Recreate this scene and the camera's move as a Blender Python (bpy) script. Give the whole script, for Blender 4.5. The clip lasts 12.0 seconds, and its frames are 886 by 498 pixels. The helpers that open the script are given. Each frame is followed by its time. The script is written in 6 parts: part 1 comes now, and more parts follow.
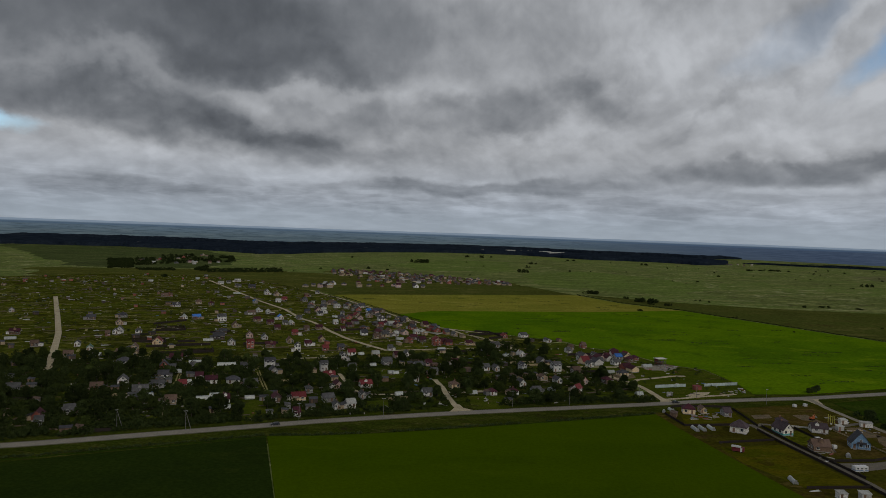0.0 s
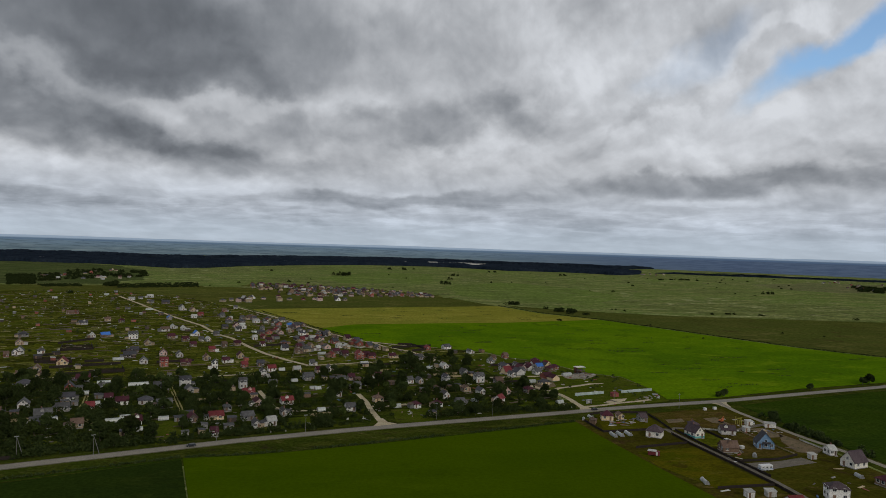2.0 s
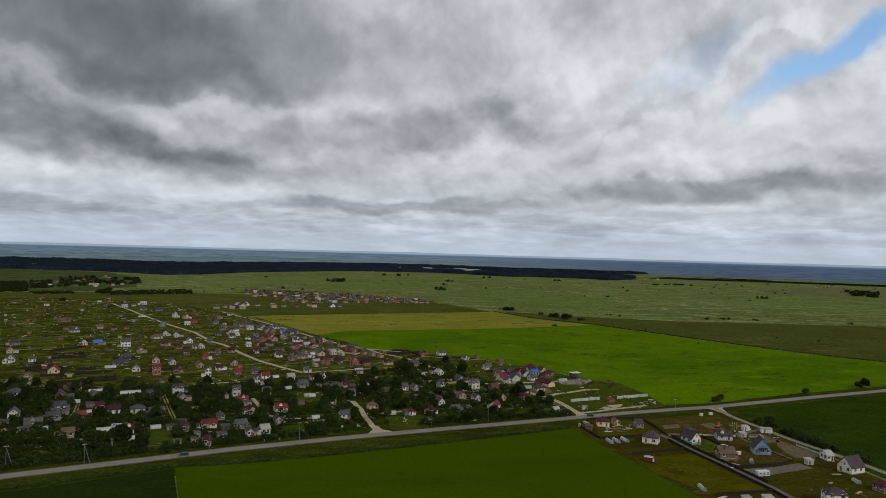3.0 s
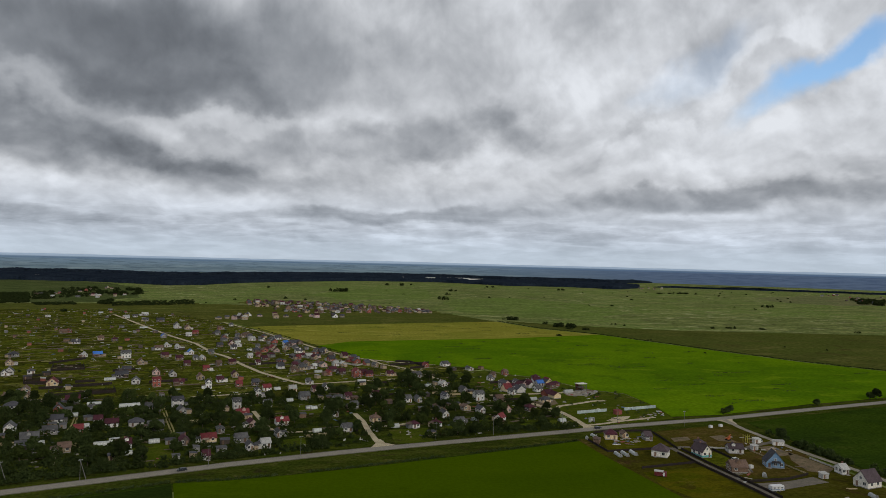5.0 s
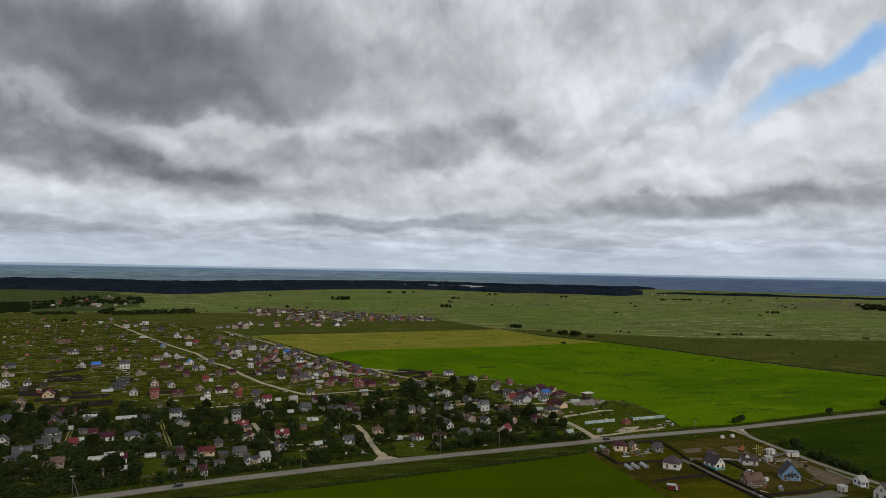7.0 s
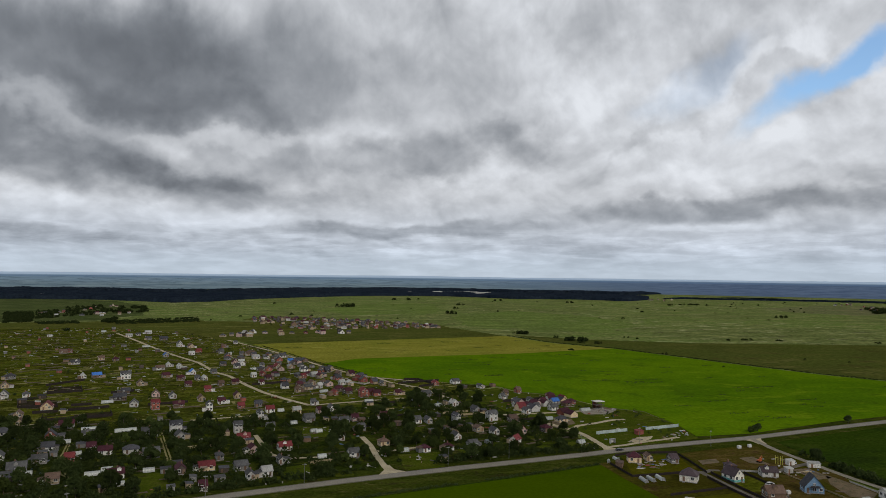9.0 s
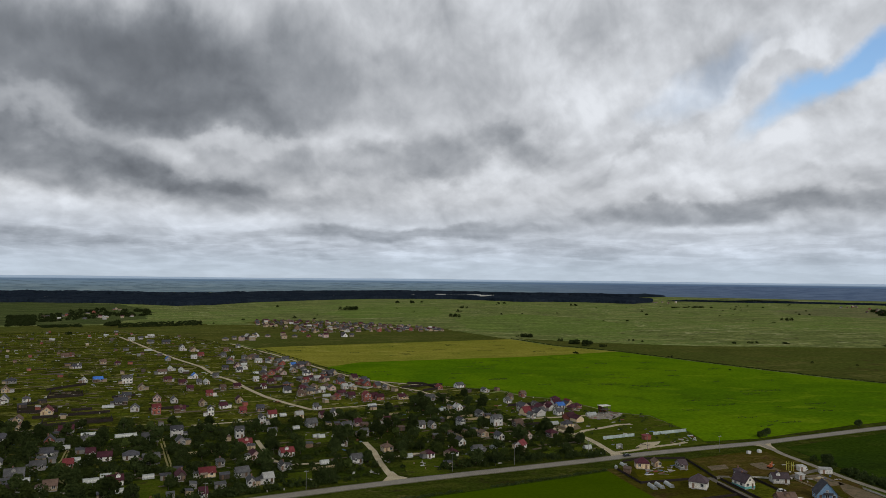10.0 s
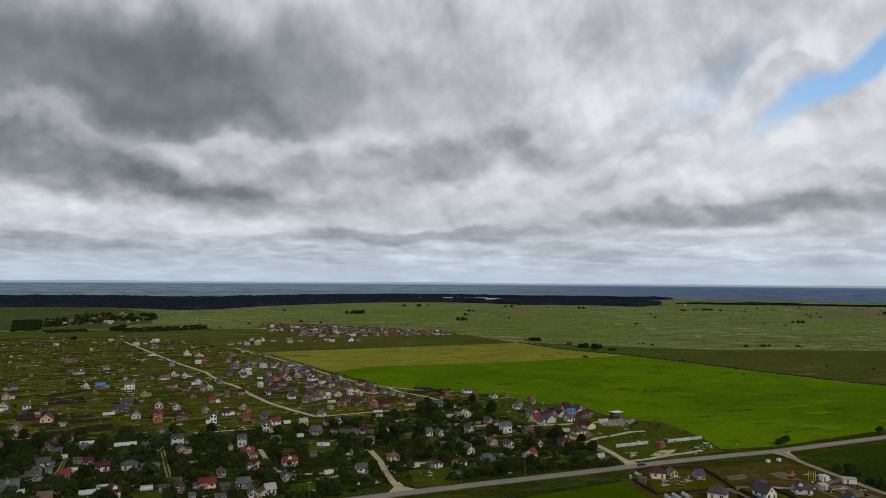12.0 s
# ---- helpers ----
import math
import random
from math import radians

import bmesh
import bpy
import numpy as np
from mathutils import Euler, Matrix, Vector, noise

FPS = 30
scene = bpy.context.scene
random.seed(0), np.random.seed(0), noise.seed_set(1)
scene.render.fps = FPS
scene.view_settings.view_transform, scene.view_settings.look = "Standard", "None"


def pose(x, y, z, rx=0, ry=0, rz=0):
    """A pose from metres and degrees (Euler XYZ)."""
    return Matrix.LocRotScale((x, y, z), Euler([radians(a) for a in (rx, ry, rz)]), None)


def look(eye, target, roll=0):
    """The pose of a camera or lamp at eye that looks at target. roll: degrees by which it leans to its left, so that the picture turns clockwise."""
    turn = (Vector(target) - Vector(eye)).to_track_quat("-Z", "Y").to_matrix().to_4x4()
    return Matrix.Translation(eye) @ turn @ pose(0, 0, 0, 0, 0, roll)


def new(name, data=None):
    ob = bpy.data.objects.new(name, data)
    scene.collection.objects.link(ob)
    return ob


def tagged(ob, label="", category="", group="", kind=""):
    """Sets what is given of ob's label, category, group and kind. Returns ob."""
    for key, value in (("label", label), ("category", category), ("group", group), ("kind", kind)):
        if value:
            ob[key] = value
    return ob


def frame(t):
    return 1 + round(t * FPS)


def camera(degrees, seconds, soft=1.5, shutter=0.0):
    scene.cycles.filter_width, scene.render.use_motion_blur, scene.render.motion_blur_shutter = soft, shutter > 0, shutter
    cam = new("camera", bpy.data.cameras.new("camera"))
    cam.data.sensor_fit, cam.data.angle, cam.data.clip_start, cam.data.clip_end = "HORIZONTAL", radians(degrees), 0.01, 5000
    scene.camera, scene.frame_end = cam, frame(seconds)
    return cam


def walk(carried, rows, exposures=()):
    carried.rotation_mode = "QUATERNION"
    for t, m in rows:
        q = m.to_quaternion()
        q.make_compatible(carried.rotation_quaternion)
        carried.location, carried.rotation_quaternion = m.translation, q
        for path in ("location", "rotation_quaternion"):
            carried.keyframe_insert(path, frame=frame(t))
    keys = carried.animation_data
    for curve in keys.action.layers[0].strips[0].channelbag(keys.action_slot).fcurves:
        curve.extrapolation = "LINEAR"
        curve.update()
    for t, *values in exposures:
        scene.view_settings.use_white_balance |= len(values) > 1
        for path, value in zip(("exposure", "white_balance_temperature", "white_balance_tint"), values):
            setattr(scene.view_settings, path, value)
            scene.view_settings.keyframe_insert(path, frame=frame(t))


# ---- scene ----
cam = camera(64.8, 12.0, 0.85)
# seconds, eye, target, roll of the slow forward flight
PATH = [
    (0, (-0.858, -1.01, 94.146), (-0.762, 0.987, 94.094), 2.1),
    (0.5, (-1.101, -0.998, 94.209), (-0.89, 0.991, 94.17), 2.0),
    (1, (-1.215, -1.002, 94.28), (-0.967, 0.983, 94.252), 2.0),
    (1.5, (-1.23, -0.933, 94.337), (-0.938, 1.045, 94.318), 1.9),
    (2, (-1.171, -0.573, 94.386), (-0.855, 1.402, 94.376), 1.8),
    (2.5, (-1.064, 0.156, 94.411), (-0.739, 2.129, 94.41), 1.7),
    (3, (-0.897, 1.317, 94.412), (-0.566, 3.29, 94.419), 1.6),
    (5, (-0.247, 7.921, 94.366), (0.075, 9.894, 94.4), 1.4),
    (5.5, (-0.113, 9.98, 94.356), (0.208, 11.954, 94.396), 1.4),
    (6, (0.053, 12.261, 94.343), (0.374, 14.234, 94.388), 1.3),
    (6.5, (0.262, 14.715, 94.333), (0.581, 16.689, 94.384), 1.2),
    (7, (0.477, 17.284, 94.323), (0.793, 19.258, 94.378), 1.1),
    (9, (1.208, 28.07, 94.362), (1.511, 30.045, 94.435), 0.7),
    (9.5, (1.411, 30.804, 94.38), (1.71, 32.78, 94.456), 0.6),
    (10, (1.658, 33.597, 94.395), (1.952, 35.574, 94.476), 0.6),
    (10.5, (1.937, 36.426, 94.416), (2.227, 38.403, 94.498), 0.5),
    (11, (2.277, 39.238, 94.429), (2.562, 41.215, 94.515), 0.5),
    (11.5, (2.658, 42.065, 94.456), (2.937, 44.043, 94.544), 0.4),
    (12, (3.068, 44.878, 94.474), (3.343, 46.857, 94.564), 0.4),
]

EXPOSURES = [(0.0, -0.68), (1.0, -0.44), (1.5, -0.34), (2.0, -0.20), (2.5, -0.10), (5.0, 0.0), (12.0, 0.0)]
walk(cam, [(t, look(eye, target, roll)) for t, eye, target, roll in PATH], EXPOSURES)


# ---- node helper ----
class Nodes:
    def __init__(self, tree):
        self.tree = tree
        self.made = tree.nodes

    def node(self, kind, **settings):
        n = self.made.new(kind)
        for key, value in settings.items():
            setattr(n, key, value)
        return n

    def put(self, socket, value):
        if isinstance(value, bpy.types.NodeSocket):
            self.tree.links.new(value, socket)
        elif value is not None:
            socket.default_value = value

    def calc(self, op, a, b=None, c=None, clamp=False):
        n = self.node("ShaderNodeMath", operation=op, use_clamp=clamp)
        for i, v in enumerate((a, b, c)):
            self.put(n.inputs[i], v)
        return n.outputs[0]

    def noise(self, vector, scale, detail=4.0, rough=0.55, distortion=0.0):
        n = self.node("ShaderNodeTexNoise")
        self.put(n.inputs["Vector"], vector)
        n.inputs["Scale"].default_value = scale
        n.inputs["Detail"].default_value = detail
        n.inputs["Roughness"].default_value = rough
        n.inputs["Distortion"].default_value = distortion
        return n

    def span(self, value, a, b, c=0.0, d=1.0):
        n = self.node("ShaderNodeMapRange", interpolation_type="SMOOTHSTEP")
        for i, v in enumerate((value, a, b, c, d)):
            self.put(n.inputs[i], v)
        return n.outputs[0]

    def blend(self, factor, a, b, mode="MIX"):
        n = self.node("ShaderNodeMix", data_type="RGBA", blend_type=mode)
        self.put(n.inputs[0], factor)
        for i, v in ((6, a), (7, b)):
            self.put(n.inputs[i], (*v, 1.0) if isinstance(v, tuple) and len(v) == 3 else v)
        return n.outputs[2]


# ---- sky: broken cloud deck with one blue gap, sun veiled behind the viewer ----
SUN_ELEVATION, SUN_AZIMUTH = radians(34), radians(155)
world = bpy.data.worlds.new("world")
scene.world = world
world.use_nodes = True
wn = Nodes(world.node_tree)
background = world.node_tree.nodes["Background"]
air = wn.node("ShaderNodeTexSky", sky_type="NISHITA", sun_disc=False)
air.sun_elevation, air.sun_rotation = SUN_ELEVATION, SUN_AZIMUTH
air.altitude, air.dust_density = 150, 1.5
direction = wn.node("ShaderNodeTexCoord").outputs["Generated"]
split = wn.node("ShaderNodeSeparateXYZ")
wn.put(split.inputs[0], direction)
dx, dy, dz = split.outputs
up = wn.calc("MAXIMUM", dz, 0.0)
# the deck seen in perspective
azimuth = wn.calc("MULTIPLY", wn.calc("ARCTAN2", dx, dy), 57.29578)
elevation = wn.calc("MULTIPLY", wn.calc("ARCSINE", dz), 57.29578)
deck = wn.node("ShaderNodeCombineXYZ")
wn.put(deck.inputs[0], wn.calc("MULTIPLY", azimuth, 0.034))
wn.put(deck.inputs[1], wn.calc("MULTIPLY", wn.calc("LOGARITHM", wn.calc("ADD", up, 0.17), 2.71828), -0.78))
deck = deck.outputs[0]
drift = wn.node("ShaderNodeSeparateColor")
wn.put(drift.inputs[0], wn.noise(deck, 4.2, 5, 0.55).outputs["Color"])
warped = wn.node("ShaderNodeCombineXYZ")
fade = wn.span(elevation, 0.0, 14.0, 0.15, 1.0)
wn.put(warped.inputs[0], wn.calc("MULTIPLY_ADD", wn.calc("SUBTRACT", drift.outputs[0], 0.5), 17.0, azimuth))
wn.put(warped.inputs[1], wn.calc("MULTIPLY_ADD", wn.calc("MULTIPLY", wn.calc("SUBTRACT", drift.outputs[1], 0.5), fade), 10.0, elevation))
warped = warped.outputs[0]


gentle = wn.node("ShaderNodeCombineXYZ")
wn.put(gentle.inputs[0], wn.calc("MULTIPLY_ADD", wn.calc("SUBTRACT", drift.outputs[0], 0.5), 7.0, azimuth))
wn.put(gentle.inputs[1], wn.calc("MULTIPLY_ADD", wn.calc("SUBTRACT", drift.outputs[1], 0.5), 4.5, elevation))
gentle = gentle.outputs[0]


def cloud(az, el, rx, ry, turn, soft=1.3, core=0.35, bearing=warped):
    """A soft-edged cloud region: centre, half sizes and tilt in degrees of sky. Returns its cover."""
    m = wn.node("ShaderNodeMapping", vector_type="TEXTURE")
    wn.put(m.inputs["Vector"], bearing)
    m.inputs["Location"].default_value = (az, el, 0)
    m.inputs["Rotation"].default_value = (0, 0, radians(turn))
    m.inputs["Scale"].default_value = (rx, ry, 1)
    length = wn.node("ShaderNodeVectorMath", operation="LENGTH")
    wn.put(length.inputs[0], m.outputs[0])
    return wn.span(length.outputs["Value"], soft, core)


def billow(shift, scale, detail, rough, bend=0.35):
    """Cloud thickness, seen a little higher up the deck by shift."""
    m = wn.node("ShaderNodeVectorMath", operation="ADD")
    wn.put(m.inputs[0], deck)
    m.inputs[1].default_value = (shift * 0.3, -shift, 0.7)
    return wn.noise(m.outputs[0], scale, detail, rough, bend).outputs["Fac"]


# broad thickness of the deck, then billows with bright upper rims and grey undersides
thick = billow(0.0, 2.6, 5, 0.5)
relief = wn.calc("MULTIPLY", wn.calc("SUBTRACT", thick, 0.5), -0.16)
relief = wn.calc("MULTIPLY_ADD", wn.calc("SUBTRACT", thick, billow(0.09, 2.6, 5, 0.5)), 0.30, relief)
relief = wn.calc("MULTIPLY_ADD", wn.calc("SUBTRACT", billow(0.0, 5.6, 5, 0.52), billow(0.05, 5.6, 5, 0.52)), 0.34, relief)
relief = wn.calc("MULTIPLY_ADD", wn.calc("SUBTRACT", billow(0.3, 13.0, 4, 0.5), billow(0.325, 13.0, 4, 0.5)), 0.12, relief)
# rounded puffs with darker creases
for scale, amount in ((4.2, 0.08), (10.0, 0.07)):
    bent = wn.node("ShaderNodeVectorMath", operation="MULTIPLY_ADD")
    wn.put(bent.inputs[0], wn.noise(deck, scale * 1.3, 5, 0.6).outputs["Color"])
    bent.inputs[1].default_value = (1.1 / scale, 1.1 / scale, 0)
    wn.put(bent.inputs[2], deck)
    puff = wn.node("ShaderNodeTexVoronoi", feature="SMOOTH_F1")
    wn.put(puff.inputs["Vector"], bent.outputs[0])
    puff.inputs["Scale"].default_value = scale
    puff.inputs["Smoothness"].default_value = 0.5
    relief = wn.calc("MULTIPLY_ADD", wn.calc("SUBTRACT", 0.45, puff.outputs["Distance"]), amount, relief)
# the dark mass is smoother than the broken cloud, and the low layers thin out in haze
calm = wn.calc("SUBTRACT", 1.0, wn.calc("MULTIPLY", cloud(-19.5, 15.7, 24.0, 6.5, 0, 1.35, 0.4), 0.55))
calm = wn.calc("MULTIPLY", calm, wn.span(elevation, 0.0, 5.0, 0.75, 1.0))
tone = wn.calc("MULTIPLY_ADD", relief, calm, 0.782)


def swell(az, el, rx, ry, turn, weight, soft=1.3, core=0.35):
    """Thickens (below nought) or thins the deck over one region."""
    global tone
    tone = wn.calc("MULTIPLY_ADD", cloud(az, el, rx, ry, turn, soft, core), weight, tone)


swell(-20.5, 15.7, 21.9, 5.8, 0, -0.26, 1.35, 0.35)
swell(-3.3, 16.6, 8.8, 5.1, 20, -0.03, 1.4, 0.2)
swell(-11.3, 13.1, 10.7, 2.0, 3, -0.07)
swell(-15.4, 17.5, 8.8, 2.8, 0, -0.06)
swell(-21.4, 8.3, 15.3, 2.3, -7, -0.21, 1.3, 0.4)
swell(-11.1, 7.3, 7.9, 1.0, -4, -0.09)
swell(-22.7, 11.0, 5.6, 1.2, -16, 0.05)
swell(-8.3, 10.7, 7.9, 0.9, 4, 0.07)
swell(-2.2, 8.8, 10.2, 2.0, 3, -0.08)
swell(8.4, 9.9, 7.9, 2.3, 12, -0.1)
swell(4.5, 16.0, 7.0, 4.2, 10, -0.03)
swell(12.3, 18.3, 7.0, 2.8, 0, 0.02)
swell(9.8, 7.4, 7.0, 1.6, 16, 0.07)
swell(19.3, 13.8, 7.0, 1.8, 25, 0.05)
swell(15.7, 12.0, 4.2, 0.8, 18, -0.05)
swell(21.9, 18.6, 6.0, 2.3, 10, -0.06)
swell(33.0, 9.5, 15.3, 2.9, 9, 0.055)
swell(26.0, 10.6, 6.5, 0.8, 22, -0.06)
swell(31.9, 5.4, 15.3, 0.9, 2, -0.15, 1.3, 0.4)
swell(39.3, 6.6, 6.0, 1.2, 4, -0.06)
swell(6.2, 3.7, 14.0, 0.6, 2, -0.15, 1.3, 0.4)
swell(-17.0, 5.5, 12.1, 1.7, -3, 0.055)
swell(-6.0, 5.5, 7.0, 0.8, -4, -0.06)
swell(-21.2, 2.2, 7.4, 0.7, 0, -0.11)
swell(-1.1, 1.6, 3.7, 0.3, 0, -0.06)
swell(7.0, 1.6, 9.3, 0.4, 1, 0.05)
swell(35.2, 16.5, 7.9, 1.2, 38, 0.075)
swell(29.2, 17.3, 2.8, 3.3, 20, -0.05)
swell(38.5, 11.9, 6.0, 1.2, 25, 0.03)
swell(29.9, 3.9, 2.8, 0.4, 0, 0.07)
# long thin layers low over the horizon
layers = wn.node("ShaderNodeCombineXYZ")
wn.put(layers.inputs[0], wn.calc("MULTIPLY", azimuth, 0.26))
wn.put(layers.inputs[1], wn.calc("MULTIPLY", elevation, 1.7))
layer = wn.calc("SUBTRACT", wn.span(wn.noise(layers.outputs[0], 1.0, 6, 0.6, 0.4).outputs["Fac"], 0.36, 0.68), 0.5)
tone = wn.calc("MULTIPLY_ADD", wn.calc("MULTIPLY", layer, wn.span(elevation, 5.0, 2.0)), 0.10, tone)
# the deck thickens overhead
tone = wn.calc("SUBTRACT", tone, wn.span(elevation, 22.0, 45.0, 0.0, 0.22))
tone = wn.calc("MINIMUM", wn.calc("MAXIMUM", tone, 0.28), 0.9)
light = wn.calc("POWER", tone, 2.2)
grey = wn.blend(wn.span(tone, 0.3, 0.8), (0.87, 0.965, 1.11), (0.962, 1.0, 1.062))
grey = wn.blend(wn.span(elevation, 7.0, 0.5, 0.0, 0.5), grey, (0.80, 0.97, 1.21))
lit = wn.node("ShaderNodeVectorMath", operation="SCALE")
wn.put(lit.inputs[0], grey)
wn.put(lit.inputs["Scale"], light)
# low haze over the horizon
haze = wn.blend(wn.span(elevation, 2.6, 0.0, 0.0, 0.65), lit.outputs[0], (0.500, 0.585, 0.675))
blue = wn.node("ShaderNodeVectorMath", operation="SCALE")
wn.put(blue.inputs[0], air.outputs[0])
blue.inputs["Scale"].default_value = 0.165
gap = wn.calc("MAXIMUM", cloud(38.6, 14.9, 7.0, 1.05, 29, 1.4, 0.4, gentle), cloud(-31.4, 6.8, 3.2, 0.9, 0, 1.3, 0.35, gentle))
gap = wn.calc("MAXIMUM", gap, wn.calc("MULTIPLY", cloud(29.9, 15.4, 5.0, 2.6, 25), 0.2))
wn.put(background.inputs[0], wn.blend(gap, haze, wn.blend(1.0, blue.outputs[0], (0.92, 1.05, 1.14), "MULTIPLY")))
background.inputs[1].default_value = 1.0

sun = new("sun", bpy.data.lights.new("sun", "SUN"))
sun.data.energy, sun.data.angle, sun.data.color = 1.15, radians(18), (1.0, 0.92, 0.80)
sun.matrix_world = look((0, 0, 300), (-math.sin(SUN_AZIMUTH) * 300, -math.cos(SUN_AZIMUTH) * 300, 300 - 300 * math.tan(SUN_ELEVATION)))


# ---- materials ----
def material(name, tones, size, rough=0.85, fine=0.0, bump=0.0, metal=0.0, vary=0.0, spec=0.3, contrast=0.22):
    """tones: two to four base colours mixed by noise patches of that size in metres; fine: metres of the small grain."""
    m = bpy.data.materials.new(name)
    m.use_nodes = True
    n = Nodes(m.node_tree)
    shader = m.node_tree.nodes["Principled BSDF"]
    place = n.node("ShaderNodeTexCoord").outputs["Object"]
    broad = n.noise(place, 1.0 / size, 5, 0.6, 0.4).outputs["Fac"]
    colour = n.blend(n.span(broad, 0.5 - contrast, 0.5 + contrast), tones[0], tones[1])
    if len(tones) > 2:
        other = n.noise(place, 2.3 / size, 4, 0.6).outputs["Fac"]
        colour = n.blend(n.span(other, 0.52, 0.66), colour, tones[2])
    if len(tones) > 3:
        third = n.noise(place, 0.37 / size, 4, 0.6).outputs["Fac"]
        colour = n.blend(n.span(third, 0.54, 0.68), colour, tones[3])
    if fine:
        grain = n.noise(place, 1.0 / fine, 3, 0.6).outputs["Fac"]
        shade = n.node("ShaderNodeHueSaturation")
        n.put(shade.inputs["Color"], colour)
        n.put(shade.inputs["Value"], n.span(grain, 0.25, 0.75, 0.72, 1.28))
        colour = shade.outputs[0]
        if bump:
            b = n.node("ShaderNodeBump")
            b.inputs["Strength"].default_value = bump
            b.inputs["Distance"].default_value = fine
            n.put(b.inputs["Height"], grain)
            n.put(shader.inputs["Normal"], b.outputs[0])
    if vary:
        chance = n.node("ShaderNodeObjectInfo").outputs["Random"]
        shade = n.node("ShaderNodeHueSaturation")
        n.put(shade.inputs["Color"], colour)
        n.put(shade.inputs["Value"], n.span(chance, 0.0, 1.0, 1.0 - vary, 1.0 + vary))
        colour = shade.outputs[0]
    n.put(shader.inputs["Base Color"], colour)
    shader.inputs["Roughness"].default_value = rough
    shader.inputs["Metallic"].default_value = metal
    shader.inputs["Specular IOR Level"].default_value = spec
    return m


def ribbed(name, tones, step=0.35, rough=0.7, vary=0.18):
    """Corrugated or tiled sheet: fine ribs as relief, streaks of dirt."""
    m = material(name, tones, 2.5, rough, 0.3, 0.0, 0.0, vary, 0.12)
    n = Nodes(m.node_tree)
    place = n.node("ShaderNodeTexCoord").outputs["Object"]
    wave = n.node("ShaderNodeTexWave", wave_type="BANDS", bands_direction="X")
    n.put(wave.inputs["Vector"], place)
    wave.inputs["Scale"].default_value = 0.314 / step
    b = n.node("ShaderNodeBump")
    b.inputs["Strength"].default_value, b.inputs["Distance"].default_value = 0.5, 0.04
    n.put(b.inputs["Height"], wave.outputs[0])
    n.put(m.node_tree.nodes["Principled BSDF"].inputs["Normal"], b.outputs[0])
    return m


def grassland(name, low, high, dry, lush, soil, sizes, bump=0.6):
    """Uneven grass: broad tracts, patches and mown strips of five tones at three sizes in metres."""
    m = bpy.data.materials.new(name)
    m.use_nodes = True
    n = Nodes(m.node_tree)
    shader = m.node_tree.nodes["Principled BSDF"]
    place = n.node("ShaderNodeTexCoord").outputs["Object"]
    plots = n.node("ShaderNodeMapping")
    n.put(plots.inputs["Vector"], place)
    plots.inputs["Rotation"].default_value = (0, 0, radians(-17))
    plots.inputs["Scale"].default_value = (0.45, 1.0, 1.0)
    broad, patch, small = sizes
    colour = n.blend(n.span(n.noise(place, 1 / broad, 4, 0.6, 0.5).outputs["Fac"], 0.40, 0.60), low, lush)
    colour = n.blend(n.span(n.noise(plots.outputs[0], 1 / patch, 5, 0.65, 0.3).outputs["Fac"], 0.47, 0.60), colour, high)
    tract = n.span(n.noise(place, 0.7 / broad, 3, 0.55, 0.8).outputs["Fac"], 0.40, 0.60, 0.25, 1.0)
    streak = n.span(n.noise(plots.outputs[0], 1.7 / patch, 6, 0.68, 0.6).outputs["Fac"], 0.54, 0.66)
    colour = n.blend(n.calc("MULTIPLY", streak, tract), colour, dry)
    colour = n.blend(n.span(n.noise(place, 0.8 / patch, 6, 0.7, 0.4).outputs["Fac"], 0.56, 0.66, 0.0, 0.85), colour, soil)
    grain = n.noise(place, 1 / small, 4, 0.65).outputs["Fac"]
    shade = n.node("ShaderNodeHueSaturation")
    n.put(shade.inputs["Color"], colour)
    n.put(shade.inputs["Value"], n.span(grain, 0.28, 0.72, 1.0 - bump * 0.8, 1.0 + bump * 0.8))
    n.put(shader.inputs["Base Color"], shade.outputs[0])
    b = n.node("ShaderNodeBump")
    b.inputs["Strength"].default_value, b.inputs["Distance"].default_value = bump, small * 0.4
    n.put(b.inputs["Height"], grain)
    n.put(shader.inputs["Normal"], b.outputs[0])
    shader.inputs["Roughness"].default_value = 0.95
    shader.inputs["Specular IOR Level"].default_value = 0.0
    return m


MEADOW = grassland("meadow", (0.116, 0.142, 0.042), (0.182, 0.204, 0.068), (0.330, 0.335, 0.165), (0.128, 0.176, 0.042), (0.090, 0.092, 0.040), (300, 38, 8), 0.55)
HEATH = grassland("olive_heath", (0.072, 0.078, 0.016), (0.092, 0.098, 0.020), (0.150, 0.150, 0.042), (0.076, 0.090, 0.018), (0.062, 0.056, 0.018), (160, 40, 6), 0.4)
DAMP_MEADOW = grassland("damp_meadow", (0.058, 0.074, 0.026), (0.084, 0.104, 0.034), (0.130, 0.140, 0.058), (0.062, 0.086, 0.026), (0.046, 0.052, 0.024), (140, 44, 7), 0.4)
BROWN_HEATH = grassland("brownish_heath", (0.132, 0.132, 0.060), (0.170, 0.168, 0.074), (0.240, 0.236, 0.110), (0.124, 0.146, 0.054), (0.104, 0.094, 0.048), (220, 50, 8), 0.5)
SPRING = grassland("lush_meadow", (0.112, 0.152, 0.038), (0.150, 0.198, 0.048), (0.240, 0.260, 0.100), (0.122, 0.176, 0.038), (0.092, 0.108, 0.036), (200, 42, 8), 0.5)
ALLOTMENT = grassland("allotment_grass", (0.036, 0.042, 0.006), (0.088, 0.094, 0.012), (0.205, 0.192, 0.066), (0.056, 0.070, 0.008), (0.040, 0.028, 0.011), (60, 15, 2.6), 0.7)
